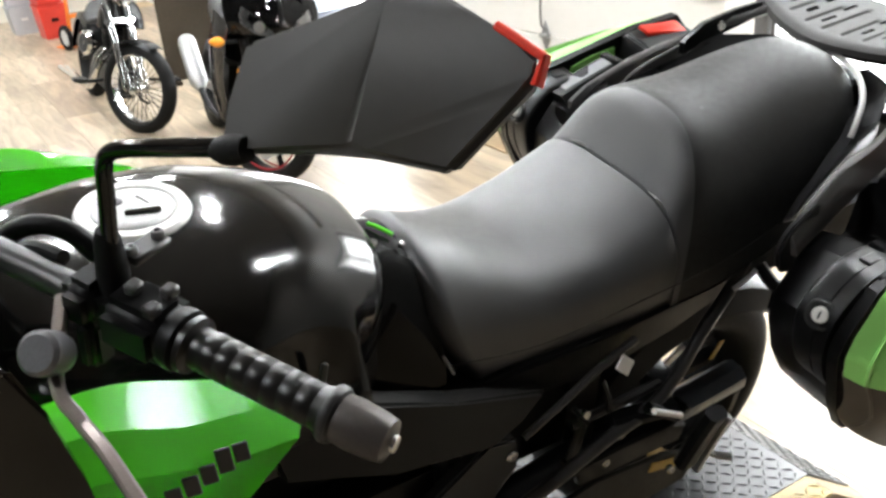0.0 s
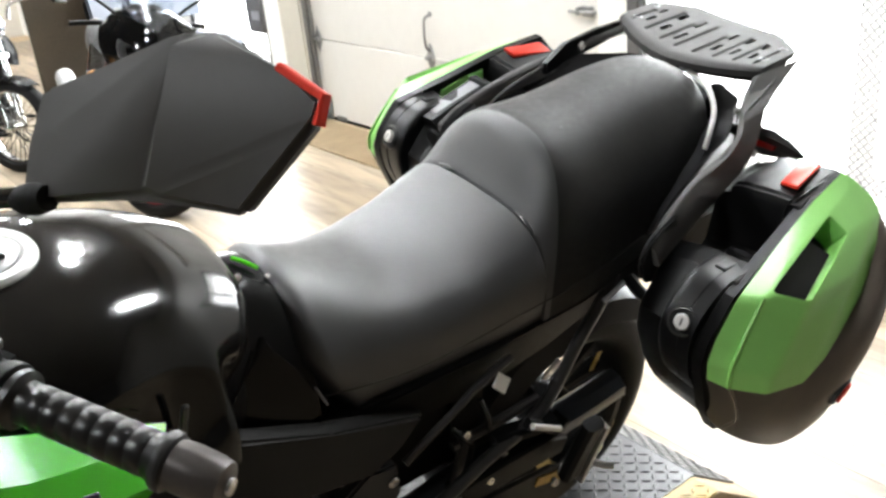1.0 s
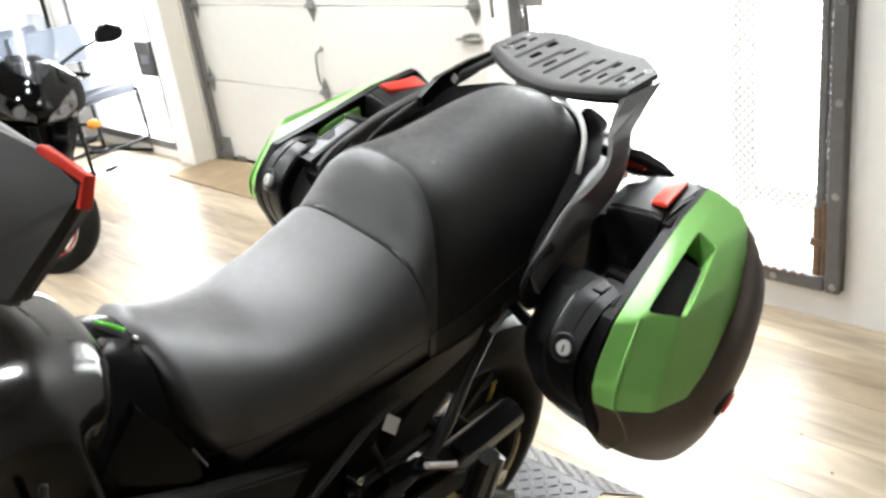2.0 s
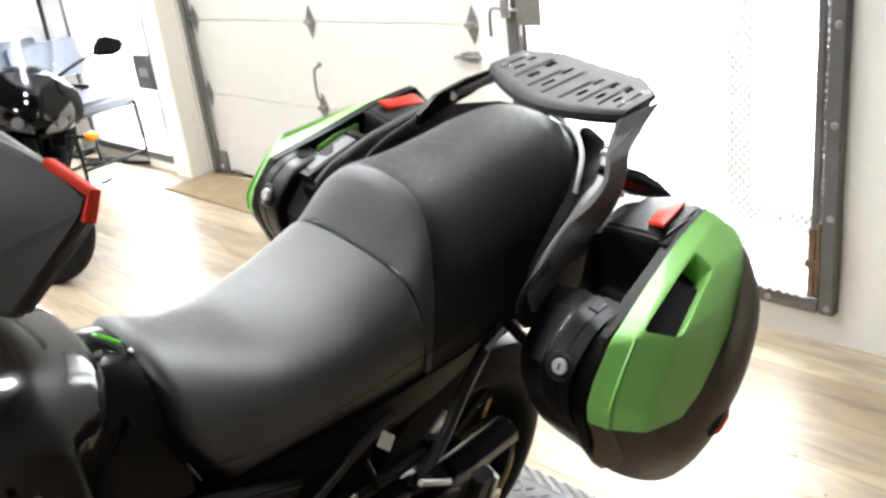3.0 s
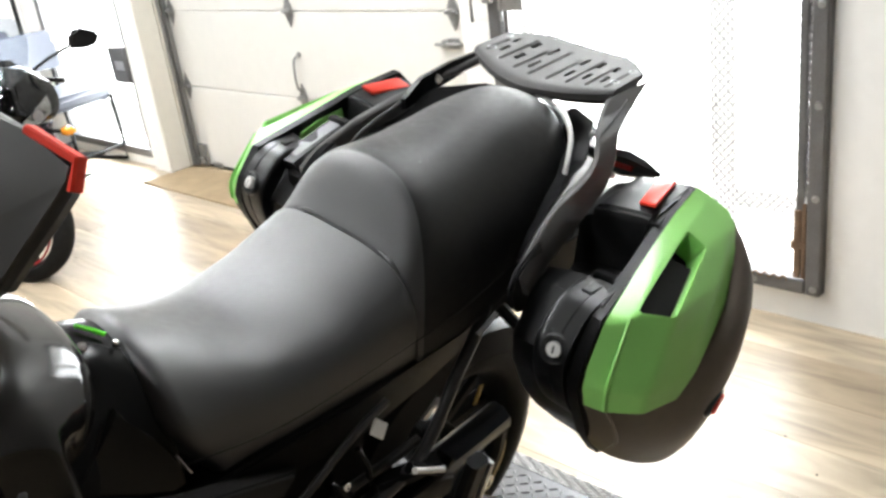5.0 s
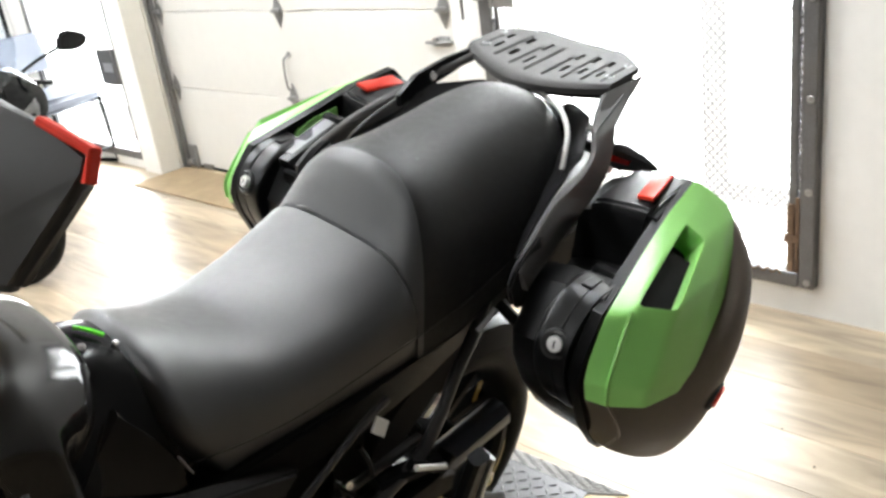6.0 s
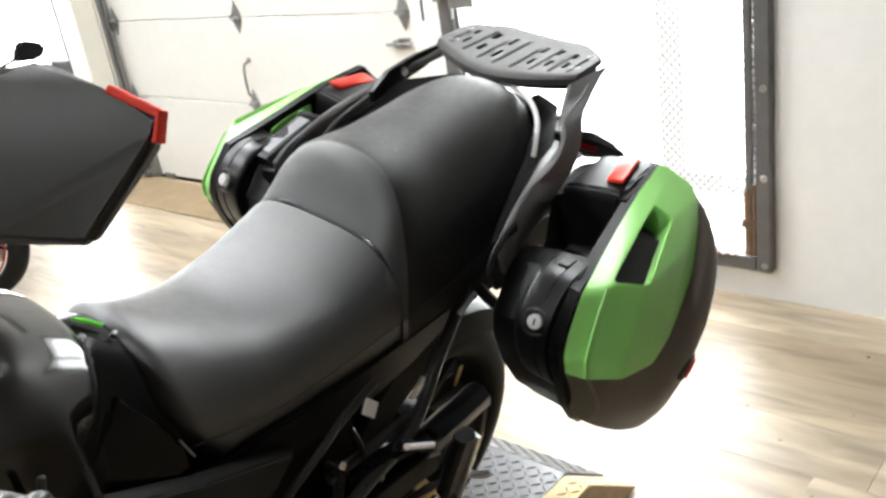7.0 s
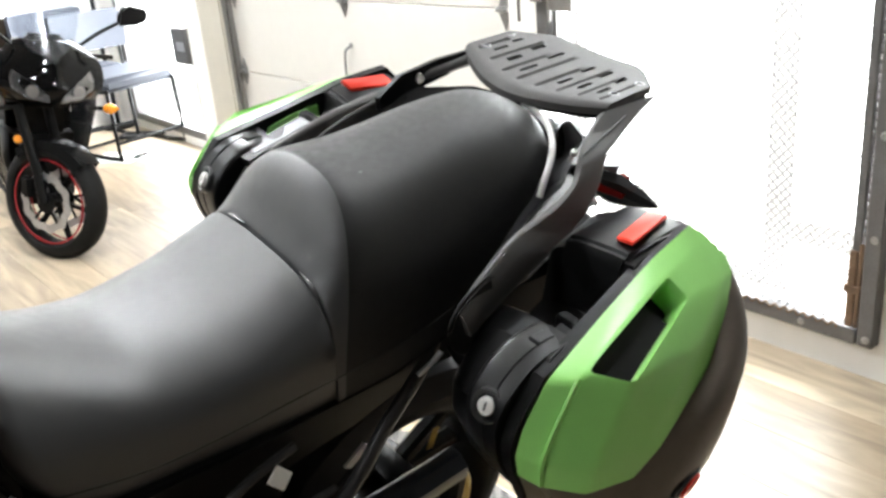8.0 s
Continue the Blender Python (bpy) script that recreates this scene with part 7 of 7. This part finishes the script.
# crumbs of dirt on the boards
for x, y, r in ((0.98, -0.19, 0.0032), (0.87, -0.13, 0.0024), (0.88, -0.31, 0.0028), (1.33, -0.37, 0.004), (1.05, -0.42, 0.0022), (0.72, -0.44, 0.0022)):
    bm = bmesh.new()
    bmesh.ops.create_icosphere(bm, subdivisions=1, radius=r)
    for v in bm.verts:
        v.co = Vector((v.co.x * (1.3 + 0.4 * math.sin(v.co.y * 900)), v.co.y, v.co.z * 0.5 + r * 0.45))
    solid("floor_crumb", bm, BROWN_PANEL, "small dark crumb of dirt on the floor", "debris", "crumbs on the floor", m=pose(x, y, 0, 0, 0, x * 900))
# loose papers and a small black bundle on the floor
for x, y, r in ((1.33, 4.03, 20), (1.14, 4.20, 34)):
    solid("paper_sheet", box(B(), (-0.105, -0.148, 0), (0.105, 0.148, 0.0012)), PAPER, "white paper sheet lying on the floor", "paper", "papers on the floor", m=pose(x, y, 0.0005, 0, 0, r))
bm = B()
tube(bm, [(0, 0, 0.012), (0.08, 0.05, 0.014), (0.16, 0.0, 0.012), (0.10, -0.06, 0.013), (0.02, -0.03, 0.020), (0.06, 0.04, 0.022), (0.13, 0.02, 0.02), (0.25, -0.10, 0.012), (0.33, -0.22, 0.012)], 0.012, 8)
solid("cable_bundle", bm, RUBBER, "coiled black cable on the floor", "cable", m=pose(1.30, 4.62, 0))
# slim stand with a pink head beside the door
st = thing("floor_stand", pose(1.46, 5.02, 0), "slim black floor stand with a pink head", "stand")
part("base", lathe(B(), [(0.10, 0), (0.10, 0.012), (0.02, 0.02)], seg=24), SATIN_BLACK, st)
part("pole", lathe(B(), [(0.014, 0.01), (0.014, 1.04), (0.0, 1.045)], seg=12), SATIN_BLACK, st)
part("head", box(B(), (-0.05, -0.02, 1.03), (0.05, 0.02, 1.11), 0.012, seg=2), PINK, st, "pink head")

# ---- storage at the far end ----


def tote(m, sx, sy, h, mat, label, lid_mat=None, category="storage box"):
    t = thing("storage_tote", m, label, category)
    bm = B()
    a, b = 0.82, 1.0
    outer = [[Vector((x * sx / 2 * k, y * sy / 2 * k, z)) for x, y in ((-1, -1), (1, -1), (1, 1), (-1, 1))] for z, k in ((0, a), (h * 0.93, b), (h * 0.93, b + 0.04), (h, b + 0.04), (h, b - 0.03), (0.01, a - 0.03))]
    loft(bm, outer)
    bmesh.ops.bevel(bm, geom=bm.edges[:], offset=0.006, segments=1, affect="EDGES", clamp_overlap=True)
    body = part("body", bm, mat, t)
    if lid_mat:
        part("lid", box(B(), (-sx * 0.53, -sy * 0.53, h), (sx * 0.53, sy * 0.53, h + 0.03), 0.01), lid_mat, t)
    part("label_plate", box(B(), (-sx * 0.12, -sy * 0.505, h * 0.5), (sx * 0.12, -sy * 0.478, h * 0.6), 0), SATIN_BLACK if mat is RED_PLASTIC else PAPER, t)
    return t


tote(pose(0.34, 8.12, 0.0, 0, 0, 4), 0.25, 0.28, 0.30, RED_PLASTIC, "red plastic storage tote on the floor")
tote(pose(0.33, 8.13, 0.302, 0, 0, 7), 0.25, 0.28, 0.28, RED_PLASTIC, "red plastic tote stacked on another tote", RED_PLASTIC)
tote(pose(0.16, 8.66, 0.0, 0, 0, 2), 0.25, 0.28, 0.26, GREY_PLASTIC, "grey translucent plastic storage tote on the floor", None)
tote(pose(0.15, 8.66, 0.262, 0, 0, 0), 0.25, 0.28, 0.30, GREY_PLASTIC, "grey plastic tote stacked on another tote", GREY_PLASTIC)
solid("cardboard_box", box(B(), (-0.92, 8.6, 0.12), (-0.50, 9.1, 0.50), 0.01), CARDBOARD, "brown cardboard box on a low dark shelf", "box")
solid("low_shelf", box(B(), (-1.25, 8.5, 0.0), (-0.45, 9.2, 0.12), 0.01), SATIN_BLACK, "low dark shelf against the far wall", "shelf")
tr = thing("hand_truck", pose(0.46, 7.30, 0, 0, 0, 196) @ Matrix.Scale(0.85, 4), "orange steel hand truck with grey wheels", "hand truck")
for s in (-1, 1):
    bm = B()
    tube(bm, [(s * 0.15, 0.0, 0.12), (s * 0.15, 0.10, 0.6), (s * 0.15, 0.20, 1.15)], 0.018, 10)
    part("rail", bm, ORANGE_PAINT, tr)
    wm = aim((s * 0.21, 0.03, 0.125), (1, 0, 0))
    w = part("wheel", torus(B(), 0.098, [(0.027 * math.cos(a), 0.026 * math.sin(a)) for a in [2 * math.pi * i / 10 for i in range(10)]], wm, 28), RUBBER, tr)
    part("hub", lathe(B(), [(0.085, -0.012), (0.09, 0.0), (0.085, 0.012), (0.03, 0.02), (0.0, 0.02)], wm, 20), GREY_PLASTIC, w)
for z in (0.32, 0.62, 0.92):
    bm = B()
    yy = 0.10 * z / 0.6
    box(bm, (-0.15, yy - 0.01, z - 0.02), (0.15, yy + 0.01, z + 0.02), 0.005)
    part("cross_bar", bm, ORANGE_PAINT, tr)
part("toe_plate", box(B(), (-0.22, -0.22, 0.012), (0.22, 0.02, 0.022), 0.004), ORANGE_PAINT, tr)
bm = B()
tube(bm, [(-0.15, 0.20, 1.15), (-0.12, 0.23, 1.24), (0.12, 0.23, 1.24), (0.15, 0.20, 1.15)], 0.018, 10)
part("handle", bm, ORANGE_PAINT, tr)
# brown board behind the row of motorcycles
bd = thing("wooden_board", pose(0.76, 5.10, 0), "dark brown wooden board standing behind the motorcycles", "board")
part("panel", box(B(), (-0.20, 0, 0.03), (0.20, 0.028, 0.78), 0.006), BROWN_PANEL, bd)
for s in (-1, 1):
    part("foot", box(B(), (s * 0.15 - 0.02, -0.03, 0), (s * 0.15 + 0.02, 0.055, 0.029), 0.004), BROWN_PANEL, bd)

# ---- floor boards, last ----
BW, BL = 0.192, 1.22


def board_bm(length, width):
    bm = B()
    box(bm, (-width / 2 + 0.0003, -length / 2 + 0.0003, -0.006), (width / 2 - 0.0003, length / 2 - 0.0003, 0.0))
    top = [e for e in bm.edges if all(v.co.z > -0.001 for v in e.verts)]
    bmesh.ops.bevel(bm, geom=top, offset=0.0006, segments=1, affect="EDGES")
    return bm


board_mesh = mesh_of("floor_board", board_bm(BL, BW), FLOOR_WOOD, 8)
far = B()
shift = random.Random(4)
x = WX - BW / 2
while x > -5.0:
    y = -4.0 - shift.random() * BL + BL / 2
    while y < 9.6:
        if x > -1.3 and -1.6 < y < 9.0:
            ob = new("floor_board", board_mesh)
            ob.parent = floor
            ob.location = (x, y, 0)
        else:
            m = pose(x, y, 0)
            box(far, (-BW / 2 + 0.0003, -BL / 2 + 0.0003, -0.006), (BW / 2 - 0.0003, BL / 2 - 0.0003, 0), 0, m)
        y += BL
    x -= BW
ob = new("far_boards", mesh_of("far_boards", far, FLOOR_WOOD, 8))
ob.parent = floor
tagged(ob, "laminate boards further off", kind="stuff")
